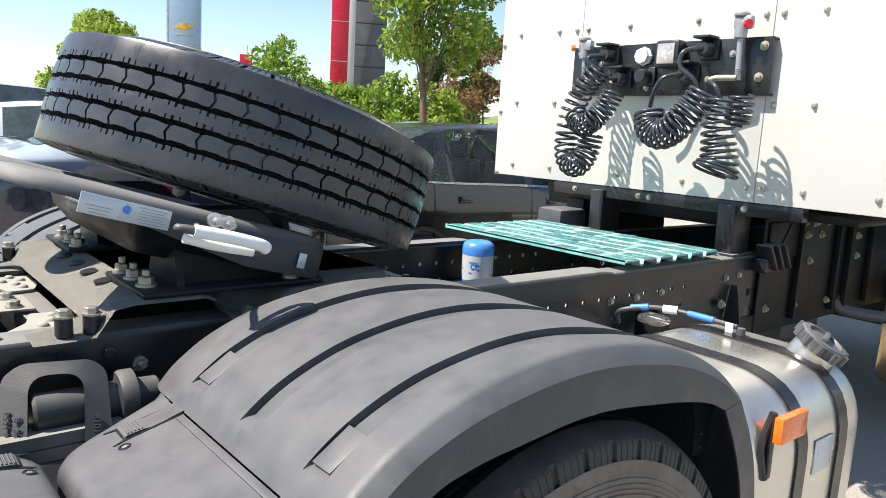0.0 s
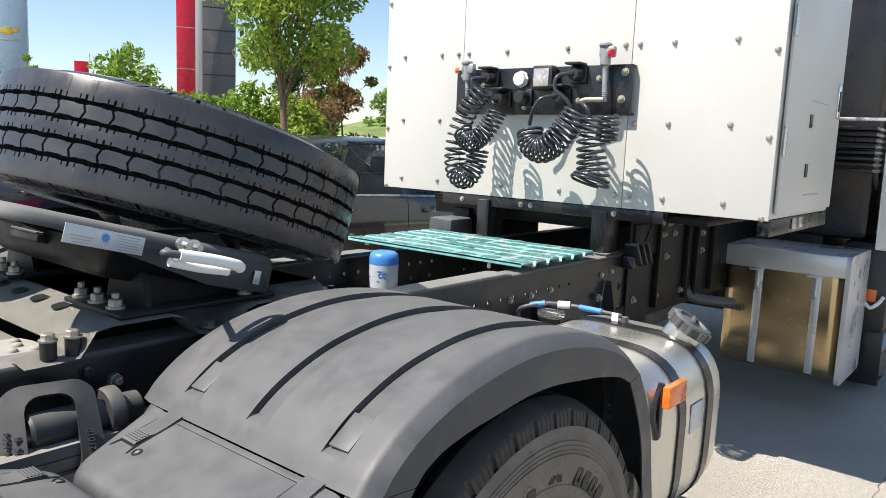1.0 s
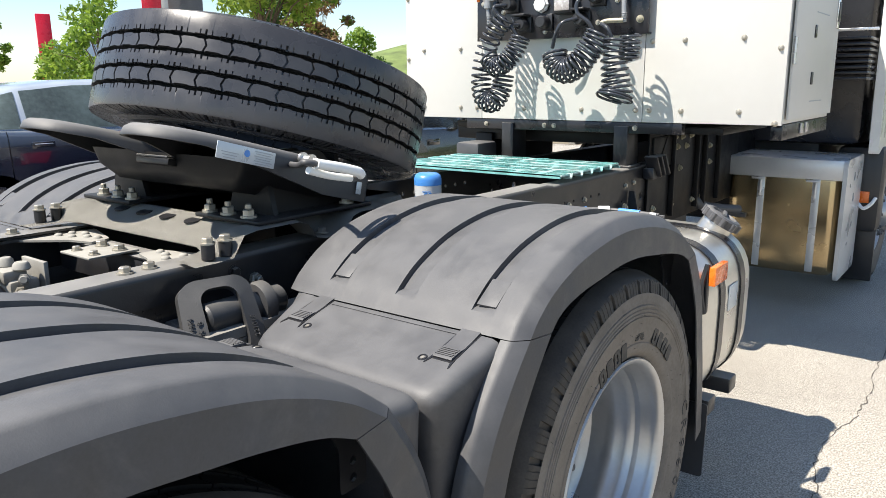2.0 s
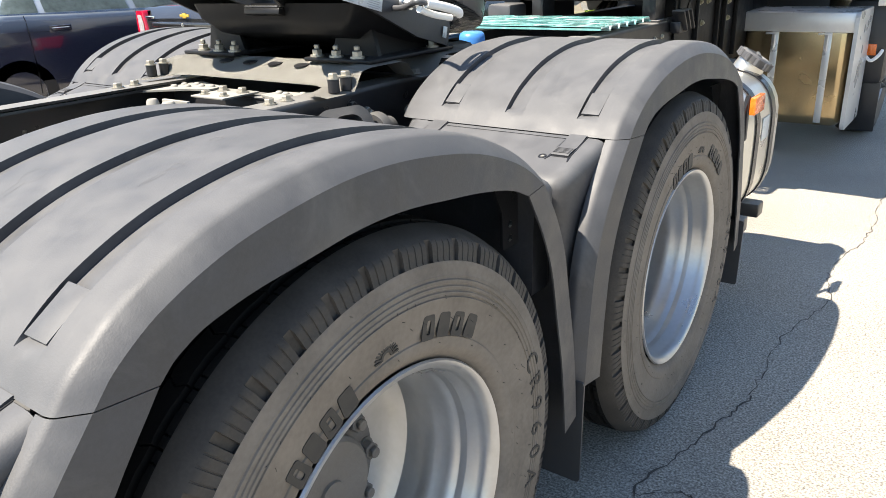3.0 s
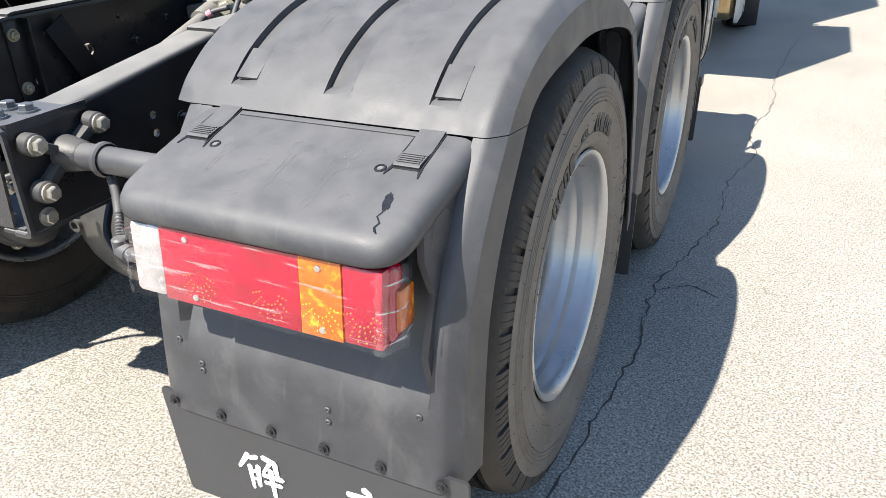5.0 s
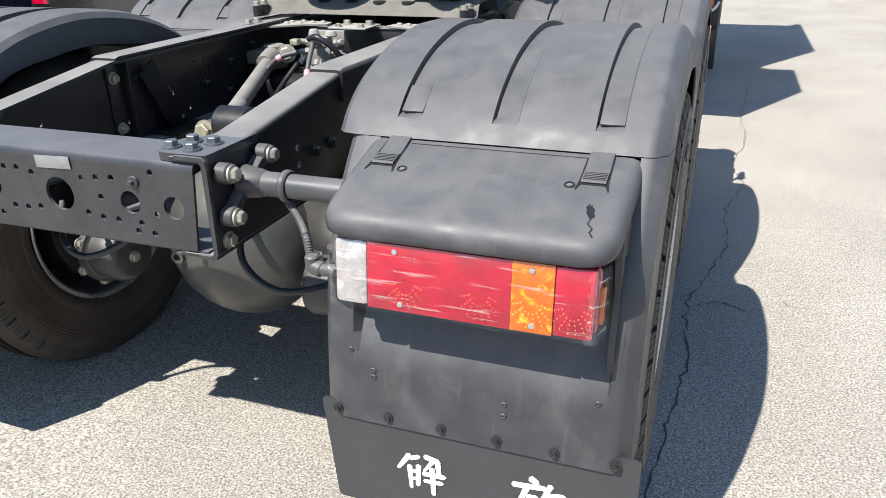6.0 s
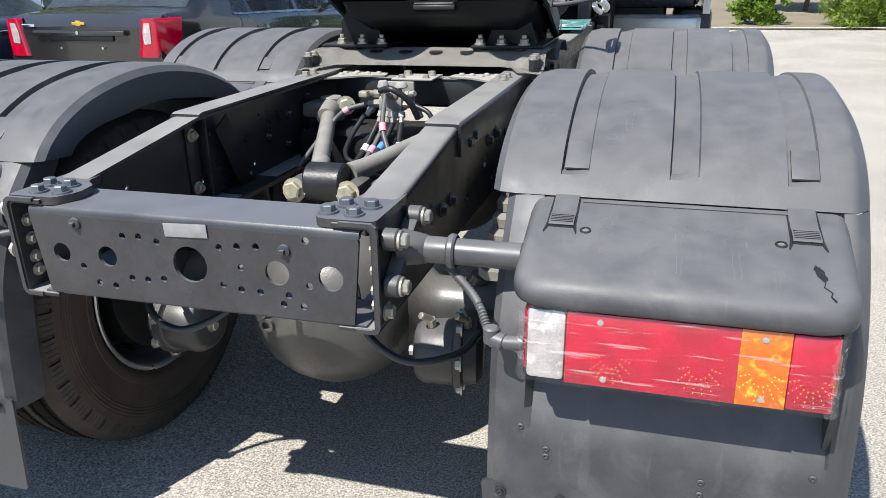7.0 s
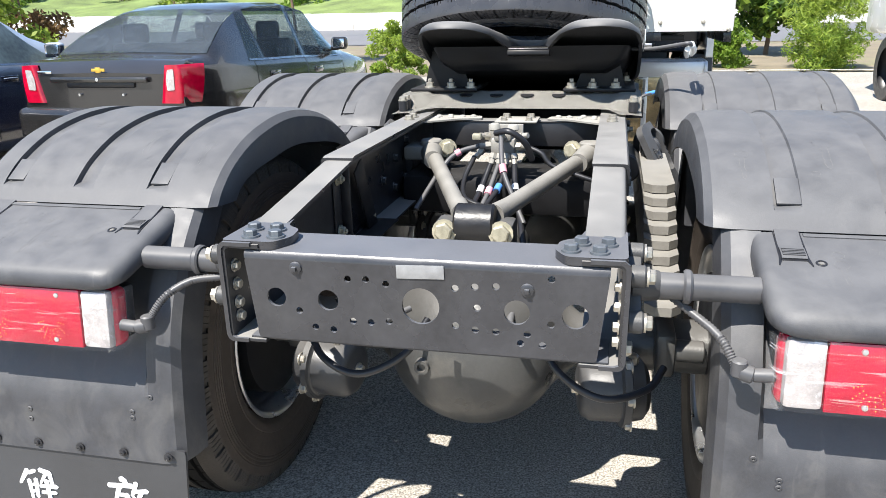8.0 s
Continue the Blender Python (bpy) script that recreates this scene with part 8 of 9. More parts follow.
def see_through(name, tint, film):
    """Car glass: tinted, with the sky's blue-grey reflection painted on as an uneven film, and a clear gloss."""
    m = bpy.data.materials.new(name)
    m.use_nodes = True
    t = m.node_tree
    p = t.nodes["Principled BSDF"]
    p.inputs["Base Color"].default_value = (0.15, 0.175, 0.205, 1)
    p.inputs["Roughness"].default_value = 0.03
    p.inputs["Specular IOR Level"].default_value = 0.9
    tr = t.nodes.new("ShaderNodeBsdfTransparent")
    tr.inputs[0].default_value = (*tint, 1)
    mix = t.nodes.new("ShaderNodeMixShader")
    n = t.nodes.new("ShaderNodeTexNoise")
    n.inputs["Scale"].default_value, n.inputs["Detail"].default_value = 7, 8
    co = t.nodes.new("ShaderNodeTexCoord")
    r = t.nodes.new("ShaderNodeMapRange")
    r.inputs["From Min"].default_value, r.inputs["From Max"].default_value = 0.35, 0.7
    r.inputs["To Min"].default_value, r.inputs["To Max"].default_value = film
    t.links.new(co.outputs["Object"], n.inputs["Vector"])
    t.links.new(n.outputs[0], r.inputs["Value"])
    t.links.new(r.outputs[0], mix.inputs[0])
    t.links.new(tr.outputs[0], mix.inputs[1])
    t.links.new(p.outputs[0], mix.inputs[2])
    t.links.new(mix.outputs[0], t.nodes["Material Output"].inputs[0])
    return m


def saloon():
    form = CarForm(4.5, 0.845, 1.45,
                   [(0, 0.985), (0.04, 1.06), (0.2, 1.082), (0.4, 1.095), (0.55, 1.19), (0.7, 1.275), (0.85, 1.345), (1.0, 1.4), (1.15, 1.44), (1.35, 1.475), (1.6, 1.5), (2.2, 1.51), (2.65, 1.46), (3.0, 1.27), (3.4, 1.04), (4.0, 0.95), (4.35, 0.86), (4.5, 0.72)],
                   [(0, 0.84), (0.4, 0.84), (1.15, 0.69), (2.3, 0.69), (2.7, 0.7), (3.4, 0.76), (4.5, 0.7)],
                   [(0, 1.02), (0.6, 1.03), (1.5, 1.0), (3.2, 0.95), (4.5, 0.84)])
    car = thing("saloon_car", "black four-door saloon with red tail lamps, parked beside the truck", "car", loc=(-3.54, 3.88, 0.03))
    car.scale = (0.97, 1, 1.035)
    pane_rear = see_through("rear_window_glass", (0.5, 0.56, 0.55), (0.42, 0.62))
    pane_side = see_through("side_window_glass", (0.6, 0.68, 0.66), (0.15, 0.3))
    body = part("body", form.body([(0.44, 1.16, 8, 11), (2.72, 3.36, 8, 11), (1.31, 2.15, 6, 8), (2.25, 2.72, 6, 8)]), CAR_BLACK, car, "", 50)
    part("rear_screen", form.screen(0.43, 1.18, 8.02), pane_rear, body, "", 60)
    part("windscreen", form.screen(2.7, 3.38, 8.02), pane_rear, body, "", 60)
    add_doors(form, body, CAR_BLACK, (1.06, 2.2, 3.25), (1.42, 2.5),
              [((0.98, 1.25), (1.17, 1.27)), ((1.29, 2.17), (1.29, 2.17)), ((2.23, 3.2), (2.23, 2.74))], 6.0, 8.02, pane_side)
    for y, w, z in ((1.15, 1.36, 1.12), (2.3, 0.55, 1.12)):
        for x in ((0.0,) if w > 1 else (-0.36, 0.36)):
            bm = B()
            box(bm, (x, y, z - 0.32), (w, 0.14, 0.74), 0.05, Matrix.Identity(4), 3)
            for hx in ((-0.42, 0.42) if w > 1 else (0.0,)):
                box(bm, (x + hx, y - 0.02, z + 0.13), (0.26, 0.09, 0.17), 0.04, None, 3)
            part("seat_back", bm, BLACK, body, "dark seat back with head restraints", 40)
    mirror(form, body, 3.05, CAR_BLACK)
    for x in (-0.78, 0.78):
        car_wheel(car, x, 0.92, 0.31)
        car_wheel(car, x, 3.55, 0.31)
    for s in (1, -1):
        # the tail lamp wraps the corner in one lens
        bm = B()
        rows = []
        for j in range(9):
            v = j / 8
            z = 0.768 + 0.275 * v
            inner = 0.53 + 0.03 * min(1, v / 0.5) + 0.03 * max(0, v - 0.5) * 2
            depth = 0.13 + 0.09 * v
            corner = 0.735 - 0.012 * (2 * v - 1) ** 2
            line = [(inner, 0.03), (inner + 0.006, -0.014)] + [(inner + (corner - 0.04 - inner) * k / 4, -0.016) for k in (1, 2, 3)]
            line += [(corner - 0.04 + 0.045 * math.sin(a), 0.028 - 0.044 * math.cos(a)) for a in (0.0, 0.35, 0.7, 1.05, 1.4)]
            line += [(corner + 0.02 + 0.055 * k, 0.04 + (depth - 0.04) * k) for k in (0.0, 0.5, 1.0)]
            line.append((corner - 0.02, depth + 0.01))
            rows.append([bm.verts.new((s * x, y, z)) for x, y in line])
        for p, q in zip(rows, rows[1:]):
            for i in range(len(p) - 1):
                bm.faces.new((p[i], p[i + 1], q[i + 1], q[i]))
        bm.faces.new(rows[0]), bm.faces.new(rows[-1][::-1])
        bmesh.ops.recalc_face_normals(bm, faces=bm.faces[:])
        lamp = part("tail_lamp", bm, RED, body, "red tail lamp", 85)
        bm = B()
        pts = rounded([(0.6, 0.86), (0.665, 0.865), (0.672, 1.015), (0.618, 1.01), (0.598, 0.94)], 0.012, 3)
        plate(bm, [(s * x, z) for x, z in pts], [], 0.006, Matrix.Translation((0, -0.0165, 0)) @ XZ)
        part("clear_lens", bm, CLEAR, lamp)
    bm = B()
    box(bm, (0, -0.025, 0.94), (0.88, 0.035, 0.04), 0.012, None, 3)
    part("boot_garnish", bm, CAR_BLACK, body, "black boot handle strip")
    bm = B()
    box(bm, (0, -0.006, 0.905), (0.62, 0.02, 0.05), 0.015)
    part("plate_recess", bm, BLACK, body)
    bm = B()
    box(bm, (0, -0.013, 1.01), (0.12, 0.01, 0.022), 0.003)
    box(bm, (0, -0.014, 1.01), (0.045, 0.012, 0.04), 0.003)
    part("badge", bm, GOLD, body, "gold badge in a chrome edge")
    bm = B()
    box(bm, (-0.50, -0.011, 0.995), (0.13, 0.008, 0.022), 0.003)
    part("name_bar", bm, CHROME, body, "small chrome lettering bar")
    bm = B()
    box(bm, (0, 0.02, 0.6), (1.62, 0.16, 0.26), 0.06, None, 4)
    part("bumper", bm, CAR_BLACK, body)
    for x in (-0.2, 0.2):
        bm = B()
        cyl(bm, (x, 0.0, 0.83), (x, -0.02, 0.83), 0.01, 12)
        part("screw", bm, STEEL, body)
    bm = B()
    lathe(bm, [(0, 0), (0.014, 0), (0.014, 0.006), (0, 0.007)], (0, -0.042, 0.943), (0, -1, 0.943), 16)
    part("lock", bm, STEEL, body)
    return car


saloon()


def fastback():
    form = CarForm(4.7, 0.9, 1.46,
                   [(0, 0.95), (0.1, 1.04), (0.4, 1.12), (0.9, 1.28), (1.4, 1.41), (1.9, 1.46), (2.3, 1.47), (2.7, 1.44), (3.2, 1.2), (3.6, 1.02), (4.2, 0.92), (4.55, 0.8), (4.7, 0.65)],
                   [(0, 0.78), (0.5, 0.76), (1.2, 0.66), (2.3, 0.66), (2.8, 0.68), (3.5, 0.76), (4.7, 0.68)],
                   [(0, 1.0), (0.8, 1.02), (1.8, 0.99), (3.3, 0.95), (4.7, 0.82)])
    return form


def plain_car(name, label, loc, mat, turn=0.0, length_scale=1.0, roof_mat=None):
    form = fastback()
    car = thing(name, label, "car", loc=loc)
    car.matrix_local = Matrix.Translation(loc) @ Matrix.Rotation(turn, 4, 'Z')
    body = part("body", form.body(), mat, car, "", 50)
    part("rear_screen", form.screen(0.35, 1.25), GLASS, body, "", 60)
    part("windscreen", form.screen(2.75, 3.5), GLASS, body, "", 60)
    add_doors(form, body, mat, (1.15, 2.25, 3.35), (1.45, 2.5),
              [((0.95, 1.3), (1.2, 1.35)), ((1.36, 2.2), (1.4, 2.15)), ((2.28, 3.3), (2.24, 2.78))])
    mirror(form, body, 3.1, mat)
    for x in (-0.8, 0.8):
        car_wheel(car, x, 1.0, 0.33)
        car_wheel(car, x, 3.75, 0.33)
    for s in (1, -1):
        bm = B()
        box(bm, (s * 0.66, 0.015, 0.9), (0.28, 0.08, 0.13), 0.03, None, 3)
        part("tail_lamp", bm, RED, body, "red tail lamp")
    return car


plain_car("fastback_car", "dark blue fastback car with the sky's reflection painted on its roof", (-6.0, 2.2, 0.09), CAR_BLUE)
plain_car("white_car", "white car parked beyond the dark ones", (-9.0, 1.4, 0.14), CAR_WHITE)


def suv():
    form = CarForm(4.6, 0.92, 1.75,
                   [(0, 1.05), (0.15, 1.5), (0.4, 1.7), (1.5, 1.76), (2.4, 1.73), (3.0, 1.4), (3.4, 1.15), (4.3, 1.05), (4.6, 0.85)],
                   [(0, 0.82), (1.5, 0.74), (2.4, 0.74), (3.4, 0.8), (4.6, 0.74)],
                   [(0, 1.12), (2.0, 1.1), (4.6, 1.0)])
    loc = Vector((-17.6, 2.6, rise(-17.6, 4.5)))
    car = thing("suv_car", "dark blue estate car parked across the yard", "car", loc=loc)
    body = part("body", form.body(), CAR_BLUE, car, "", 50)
    add_doors(form, body, CHROME, (1.2, 2.3), (1.5, 2.6), [((0.4, 1.1), (0.5, 1.1)), ((1.2, 2.1), (1.2, 2.05)), ((2.2, 3.1), (2.15, 2.5))])
    for x in (-0.82, 0.82):
        car_wheel(car, x, 0.95, 0.36)
        car_wheel(car, x, 3.7, 0.36)


suv()


def second_truck():
    """The corner of a white truck that stands ahead."""
    loc = Vector((4.27, 10.4, 0.02))
    t = thing("parked_truck", "white truck with amber lamps and a black bumper standing ahead", "truck", loc=loc)
    b = B()
    box(b, (1.25, 1.2, 2.1), (2.4, 2.2, 2.2), 0.1, None, 3)
    part("cab", b, CAB_WHITE, t)
    b = B()
    box(b, (1.25, 0.0, 0.72), (2.45, 0.3, 0.5), 0.06, None, 3)
    part("bumper", b, BLACK, t, "black bumper")
    b = B()
    box(b, (0.12, -0.16, 0.75), (0.2, 0.03, 0.16), 0.02)
    part("headlamp", b, CLEAR, t)
    b = B()
    box(b, (0.02, 0.05, 1.1), (0.06, 0.1, 0.09), 0.02)
    part("indicator", b, ORANGE, t, "amber indicator")
    b = B()
    box(b, (1.25, 0.08, 1.9), (2.1, 0.02, 0.9), 0.02)
    part("windscreen", b, GLASS, t)
    b = B()
    box(b, (0.02, 0.0, 0.5), (0.06, 0.2, 0.06), 0.01)
    part("step", b, SILVER, t)
    for x in (0.2, 2.3):
        car_wheel(t, x, 1.2, 0.5)


second_truck()


# ---- trees and shrubs ----
def leaf_cloud(blobs, count, size, seed, narrow=0.5):
    """Many small leaves scattered on ragged clumps."""
    rnd = np.random.default_rng(seed)
    blobs = np.array(blobs)
    weights = blobs[:, 3] ** 2
    pick = blobs[rnd.choice(len(blobs), count, p=weights / weights.sum())]
    d = rnd.normal(size=(count, 3))
    d /= np.linalg.norm(d, axis=1)[:, None]
    rr = pick[:, 3] * rnd.uniform(0.35, 1.08, count) ** 0.6
    c = pick[:, :3] + d * rr[:, None] * np.array((1, 1, 0.8))
    u = rnd.normal(size=(count, 3))
    u /= np.linalg.norm(u, axis=1)[:, None]
    v = np.cross(u, d + rnd.normal(size=(count, 3)) * 0.6)
    v /= np.linalg.norm(v, axis=1)[:, None] + 1e-9
    L = (size * rnd.uniform(0.6, 1.4, count))[:, None]
    verts = np.stack((c - u * L, c + v * L * narrow, c + u * L, c - v * L * narrow), axis=1).reshape(-1, 3).tolist()
    faces = np.arange(4 * count).reshape(-1, 4).tolist()
    me = bpy.data.meshes.new("crown")
    me.from_pydata(verts, [], faces)
    return me


def tree(name, label, base, height, crown, seed, mat, leaves, size, trunk_r=0.09, lean=(0, 0), start=0.3, spread=0.55, clumps=26, narrow=0.45, mat2=None):
    rnd = random.Random(seed)
    x0, y0 = base
    z0 = rise(x0, y0)
    t = thing(name, label, "tree" if height > 2.5 else "shrub", "roadside trees" if height > 2.5 else "roadside shrubs", (x0, y0, z0))
    b = B()
    top = Vector((lean[0], lean[1], height * 0.75))
    spine = curve_points([(0, 0, -0.05), (lean[0] * 0.3 + 0.05, lean[1] * 0.3, height * 0.25), (lean[0] * 0.6 - 0.04, lean[1] * 0.6, height * 0.5), tuple(top)], 5)
    n = 9
    rings = []
    for i, p in enumerate(spine):
        r = trunk_r * (1 - 0.8 * i / (len(spine) - 1))
        rings.append([b.verts.new(p + Vector((r * math.cos(2 * math.pi * k / n), r * math.sin(2 * math.pi * k / n), 0))) for k in range(n)])
    for p, q in zip(rings, rings[1:]):
        for k in range(n):
            b.faces.new((p[k - 1], p[k], q[k], q[k - 1]))
    blobs = []
    for i in range(clumps):
        f = start + (1 - start) * (i + 0.5) / clumps
        a = rnd.uniform(0, 2 * math.pi)
        reach = crown * rnd.uniform(0.25, 1.0) * math.sin(math.pi * min(0.95, 0.18 + 0.8 * (f - start) / (1 - start))) ** 0.7
        root = spine[min(len(spine) - 1, int(f * 0.85 * len(spine)))]
        tip = Vector((root.x + reach * math.cos(a), root.y + reach * math.sin(a), f * height + rnd.uniform(-0.05, 0.08) * height))
        mid = (Vector(root) + tip) / 2 + Vector((0, 0, 0.06 * height))
        if trunk_r > 0.02:
            tube(b, [root, mid, tip], trunk_r * 0.16, 5, 3)
        blobs.append((tip.x, tip.y, tip.z, crown * rnd.uniform(0.16, 0.34)))
    part("trunk", b, BARK, t, "", 50)
    me = leaf_cloud(blobs, leaves, size, seed, narrow)
    me.materials.append(mat)
    part("crown", me, mat, t, "", 0)
    if mat2:
        me = leaf_cloud(blobs[: clumps // 2], leaves // 3, size, seed + 50, narrow)
        me.materials.append(mat2)
        part("crown", me, mat2, t, "", 0)
    return t


def spot(bearing, d, x0=1.0, y0=0.5):
    a = radians(bearing)
    return (x0 - d * math.sin(a), y0 + d * math.cos(a))


tree("locust_tree", "tall bright green locust tree with a leaning bare trunk", spot(48.2, 17), 8.5, 2.1, 1, LEAF, 12000, 0.08, 0.1, (-0.5, -0.2), 0.34, clumps=64, mat2=LEAF_YELLOW)
tree("yellow_tree", "rounded yellow-green tree beyond the yard", spot(73.3, 36), 5.0, 2.5, 2, LEAF_YELLOW, 12000, 0.12, 0.14, start=0.25, clumps=46, mat2=LEAF)
tree("fruit_tree", "loose thin-branched green tree against the sky", spot(60.4, 21), 3.3, 1.3, 3, LEAF, 2600, 0.08, 0.06, start=0.3, clumps=30, mat2=LEAF)
tree("young_tree", "small green tree far behind the tyre", spot(67.3, 42), 4.1, 1.0, 4, LEAF, 900, 0.12, 0.08, start=0.4, clumps=14)
tree("young_tree", "small green tree far behind the tyre", spot(69.0, 44), 4.0, 1.0, 14, LEAF, 900, 0.12, 0.08, start=0.4, clumps=14)
tree("young_tree", "dark green tree at the yard's end", spot(81.5, 28), 4.4, 1.6, 15, LEAF_DARK, 4000, 0.1, 0.1, start=0.3, clumps=20)
for i, (bb, d, h, mm) in enumerate(((45.5, 24, 3.0, LEAF_DRY), (48.5, 21, 2.2, LEAF_YELLOW), (51.5, 21, 2.5, LEAF), (54.5, 22, 2.3, LEAF), (57, 23, 2.5, LEAF), (63, 30, 2.2, LEAF))):
    tree("hedge_shrub", "dense green and brown roadside shrub", spot(bb, d), h, 1.5, 20 + i, mm, 3200, 0.09, 0.05, start=0.1, clumps=22)
tree("kerb_shrub", "leafy pale green shrub at the yard's edge", (2.75, 17.4), 1.15, 0.6, 40, LEAF, 4200, 0.05, 0.014, start=0.02, clumps=70, narrow=0.6)
tree("feathery_shrub", "feathery bright green shrub with thin stems", (4.75, 16.9), 1.9, 0.85, 41, LEAF_YELLOW, 8000, 0.07, 0.014, start=0.03, clumps=90, narrow=0.16, mat2=LEAF)
tree("broadleaf_tree", "broad-leaved green tree over the shrubs", (4.4, 21.5), 3.8, 2.2, 42, LEAF_DARK, 8000, 0.11, 0.07, start=0.22, clumps=50, narrow=0.6, mat2=LEAF)
tree("kerb_shrub", "small light green shrub by the kerb", (-3.85, 13.2), 1.2, 0.55, 43, LEAF_YELLOW, 4600, 0.05, 0.012, start=0.05, clumps=40, narrow=0.3, mat2=LEAF)
tree("dry_tree", "thin brown-green tree by the road", (-8.3, 18.5), 4.6, 1.5, 44, LEAF_DARK, 3400, 0.08, 0.06, start=0.62, clumps=24, mat2=LEAF_DRY)
tree("dry_tree", "thin brown-green tree by the road", (-16.5, 18.0), 4.2, 1.2, 45, LEAF_DRY, 2000, 0.08, 0.05, start=0.66, clumps=18, mat2=LEAF)
tree("young_tree", "leafy tree by the road", (-21.5, 20.5), 4.4, 1.9, 46, LEAF_DARK, 5000, 0.1, 0.09, start=0.3, clumps=24, mat2=LEAF)
for i in range(14):
    x = -62 + 9.0 * i
    tree("far_tree", "green roadside tree beyond the barrier", (x, 56 + 3 * (i % 3)), 5.0 + (i % 4) * 0.7, 3.0, 60 + i, LEAF if i % 3 else LEAF_YELLOW, 2600, 0.2, 0.12, start=0.15, clumps=20)


# ---- the road beyond, its barrier and verges ----
def strip(name, x0, x1, y0, y1, dz, mat, n=60):
    b = B()
    rows = []
    for y in [y0 + (y1 - y0) * j / 6 for j in range(7)]:
        rows.append([b.verts.new((x, y, rise(x, y) + dz)) for x in [x0 + (x1 - x0) * i / n for i in range(n + 1)]])
    for p, q in zip(rows, rows[1:]):
        for i in range(n):
            b.faces.new((p[i], p[i + 1], q[i + 1], q[i]))
    return b


tagged(part("verge", strip("verge", 0.6, 60, 16.4, 28, 0.014, DIRT), DIRT), "dry dirt verge with weeds beside the concrete", "ground", kind="structure")
tagged(part("verge", strip("verge", -70, 0.5, 15.5, 28, 0.012, DIRT), DIRT), "dry dirt verge with weeds beside the concrete", "ground", kind="structure")
tagged(part("road", strip("road", -90, 80, 28.2, 46, 0.02, ROAD, 90), ROAD), "grey asphalt road behind the yard", "road", kind="structure")
b = B()
for i in range(60):
    x = -90 + 3.0 * i
    y = 47.0
    box(b, (x, y, rise(x, y) + 0.5), (2.98, 0.3, 1.1), 0.03)
tagged(part("road_barrier", b, CONCRETE_WALL), "long white road barrier", "barrier", kind="structure")


def grassy_bank():
    """The field climbs to a low bank behind the barrier."""
    b = strip("field", -120, 110, 47.5, 120, 0.03, DIRT, 90)
    for v in b.verts:
        k = max(0.0, min(1.0, (v.co.y - 47.5) / 24)) * max(0.0, min(1.0, (v.co.x + 85) / 25))
        v.co.z += 5.0 * k * (0.85 + 0.15 * math.sin(0.31 * v.co.x))
    return b


tagged(part("field", grassy_bank(), material("green_field", (0.15, 0.2, 0.06), 0.9, 0, 0.5, 0.5, 0.1, 8, stain=(0.07, 0.12, 0.03), stain_scale=0.25, stain_amount=0.7)), "green field beyond the road", "ground", kind="structure")
b = strip("kerb", 0.6, 60, 16.2, 16.4, 0.05, WHITE)
bmesh.ops.solidify(b, geom=b.faces[:], thickness=0.1)
tagged(part("kerb", b, CONCRETE_WALL), "pale concrete kerb", "kerb", kind="structure")

# ---- signs and buildings ----
def pylon():
    x, y = spot(69.5, 60, 1.94, 1.14)
    t = thing("sign_pylon", "tall blue-grey sign pylon with a gold emblem", "sign", loc=(x, y, 0))
    t.matrix_local = Matrix.Translation((x, y, 0)) @ Matrix.Rotation(radians(68 - 10), 4, 'Z')
    b = B()
    box(b, (0, 0, 7), (2.3, 0.5, 14), 0.05)
    part("panel", b, SIGN_GREY, t)
    b = B()
    box(b, (-1.2, 0.0, 7), (0.14, 0.56, 14), 0.03)
    part("edge", b, SILVER, t)
    b = B()
    box(b, (0.0, -0.27, 8.0), (1.3, 0.06, 0.28), 0.02, Matrix.Rotation(radians(-6), 4, 'Y'))
    box(b, (0.0, -0.28, 8.0), (0.5, 0.07, 0.5), 0.02, Matrix.Rotation(radians(-6), 4, 'Y'))
    part("emblem", b, GOLD, t, "gold cross-shaped emblem")
    b = B()
    box(b, (0, -0.26, 7.4), (1.2, 0.03, 0.16), 0.01)
    part("name_bar", b, PRINT, t)


pylon()


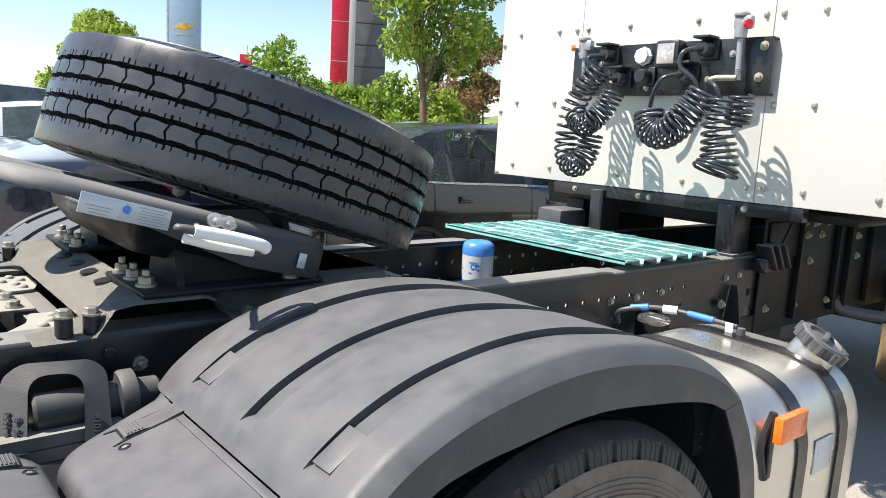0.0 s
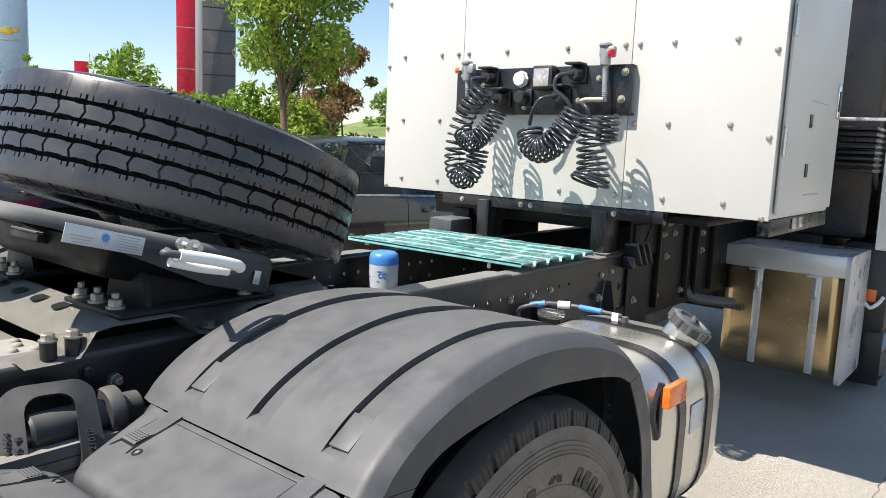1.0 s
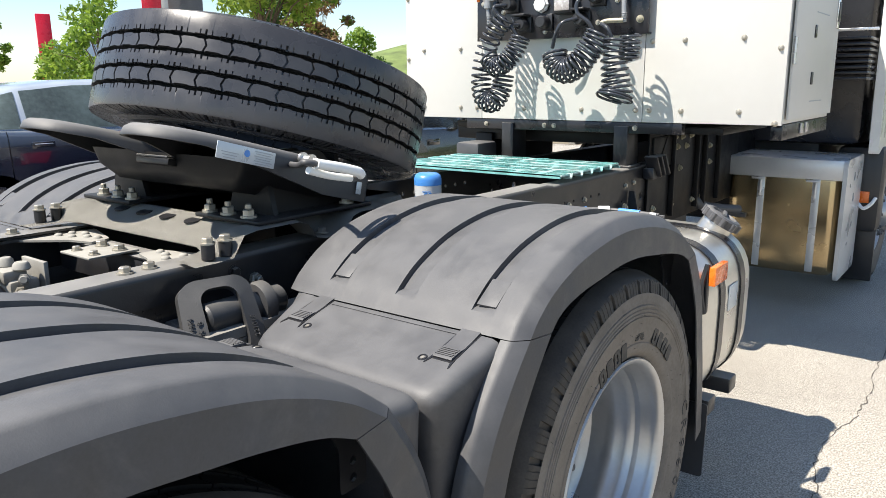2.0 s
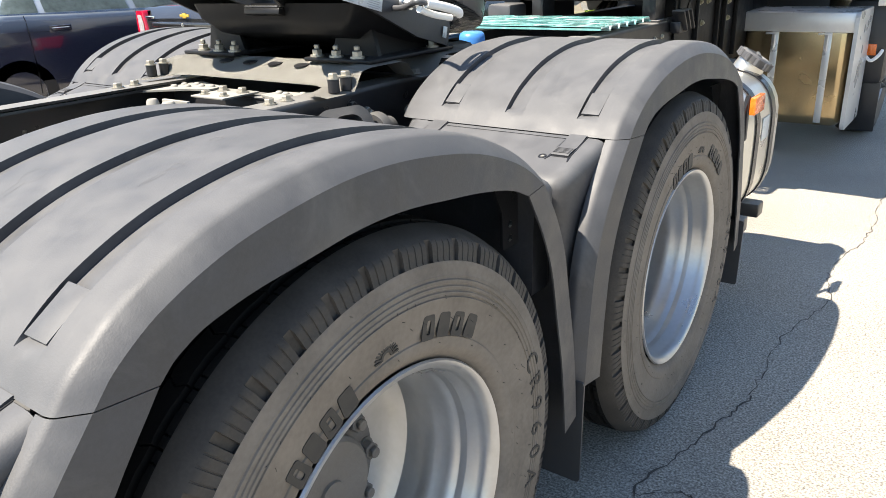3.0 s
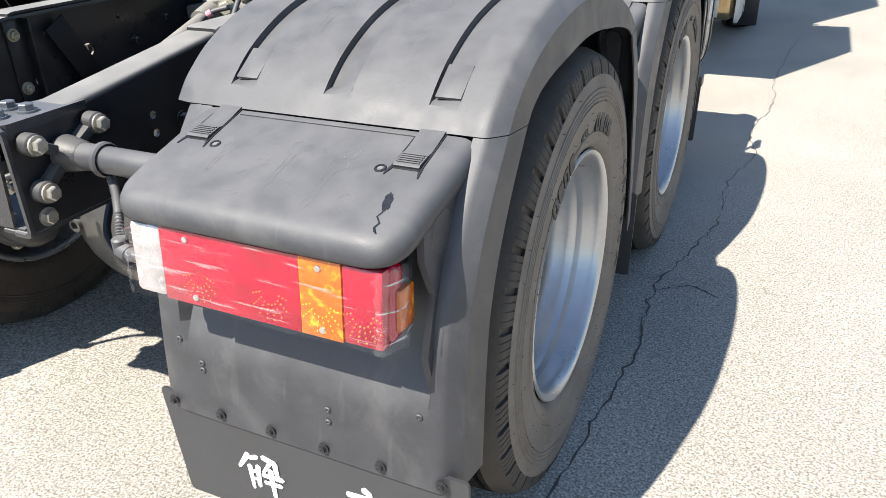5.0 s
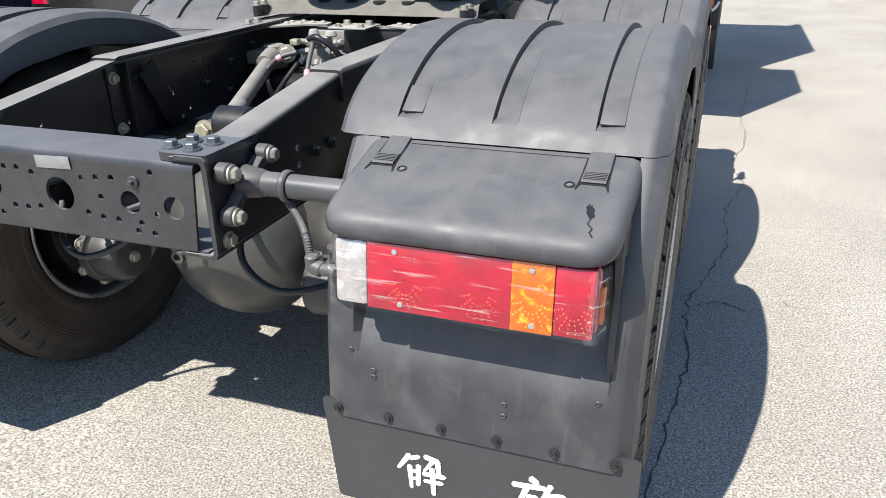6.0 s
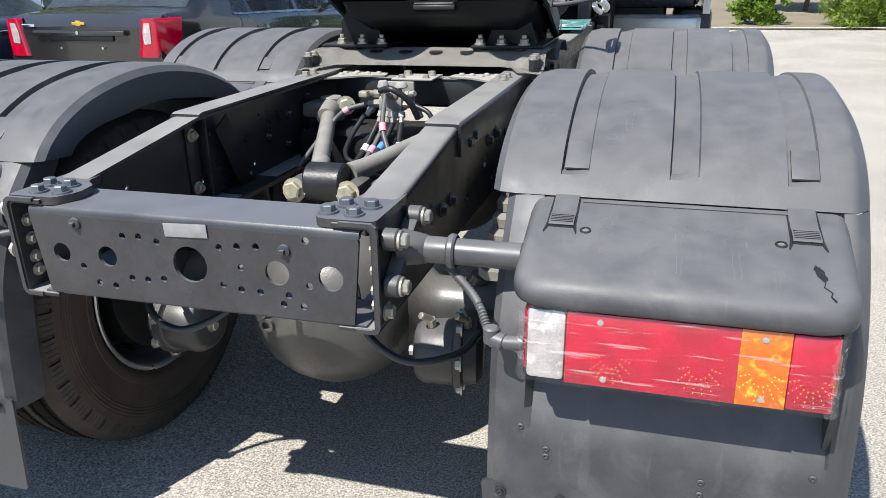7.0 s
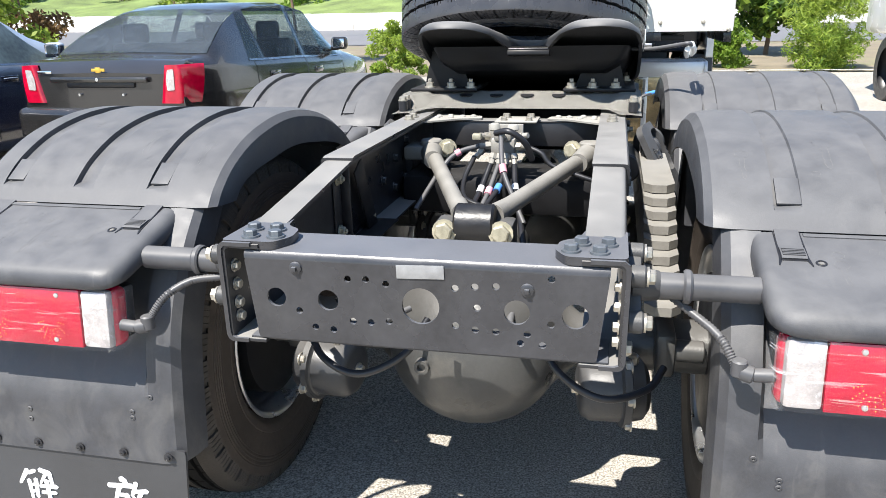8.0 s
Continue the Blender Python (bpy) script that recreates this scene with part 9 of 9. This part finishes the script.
def red_column():
    x, y = spot(58.6, 48, 1.94, 1.14)
    t = thing("red_column", "tall red gate column edged in white", "column", loc=(x, y, 0))
    t.matrix_local = Matrix.Translation((x, y, 0)) @ Matrix.Rotation(radians(58.6), 4, 'Z')
    b = B()
    box(b, (0, 0, 7), (1.05, 0.6, 14), 0.03)
    part("red_face", b, SIGN_RED, t)
    b = B()
    box(b, (0.72, 0.05, 7), (0.4, 0.6, 14), 0.03)
    part("white_edge", b, WHITE, t)
    for z in (3.0, 5.4, 7.8):
        b = B()
        box(b, (0, -0.302, z), (1.05, 0.012, 0.03), 0)
        part("joint", b, SILVER, t)
    g = thing("grey_building", "dark grey panelled building behind the column", "building", loc=(x, y, 0))
    g.matrix_local = Matrix.Translation((x, y, 0)) @ Matrix.Rotation(radians(58.6), 4, 'Z')
    b = B()
    box(b, (1.95, 3.0, 6.5), (2.0, 4.0, 13), 0.05)
    w = part("wall", b, BUILD, g)
    for k in range(9):
        b = B()
        box(b, (1.95, 0.985, 1.2 + 1.35 * k), (1.9, 0.04, 0.07), 0.005)
        part("panel_joint", b, BLACK, w)
    # low sheds
    for bb, d, ww, hh, mm in ((62.8, 55, 2.2, 4.9, SILVER), (65.3, 58, 0.9, 6.2, SIGN_RED), (63.2, 50, 3.0, 3.9, SIGN_GREY)):
        sx, sy = spot(bb, d, 1.94, 1.14)
        o = thing("far_shed", "small distant shed roof and sign above the tyre", "building", loc=(sx, sy, 0))
        o.matrix_local = Matrix.Translation((sx, sy, 0)) @ Matrix.Rotation(radians(bb), 4, 'Z')
        b = B()
        box(b, (0, 0, hh / 2), (ww, 1.0, hh), 0.05)
        part("wall", b, mm, o)


red_column()


def crack(points, width, seed):
    """A thin open crack in the concrete, its edges uneven."""
    rnd = random.Random(seed)
    P = curve_points([(x, y, 0) for x, y in points], 14)
    b = B()
    rows = []
    for i, p in enumerate(P):
        j = Vector((rnd.uniform(-0.012, 0.012), rnd.uniform(-0.012, 0.012), 0))
        d = (P[min(i + 1, len(P) - 1)] - P[max(0, i - 1)]).normalized()
        n = Vector((-d.y, d.x, 0)) * width * rnd.uniform(0.2, 1.0)
        rows.append((b.verts.new(p + j + n + Vector((0, 0, 0.0025))), b.verts.new(p + j - n + Vector((0, 0, 0.0025)))))
    for (a, c), (e, f) in zip(rows, rows[1:]):
        b.faces.new((a, c, f, e))
    return b


for k, pts in enumerate((((1.22, 0.2), (1.27, 0.75), (1.31, 1.2), (1.29, 1.62), (1.36, 1.95), (1.43, 2.3)), ((1.43, 2.3), (1.42, 2.8), (1.5, 3.2), (1.45, 3.6), (1.52, 4.2), (1.5, 5.0), (1.6, 6.5)), ((1.29, 1.62), (1.4, 1.7), (1.5, 1.66)))):
    tagged(part("ground_crack", crack(pts, 0.0045 if k == 0 else 0.003, k), material("crack_dirt", (0.09, 0.08, 0.07), 0.95, 0, 0.3, 20), None, "", 0), "thin dark crack in the concrete", "crack", kind="structure")
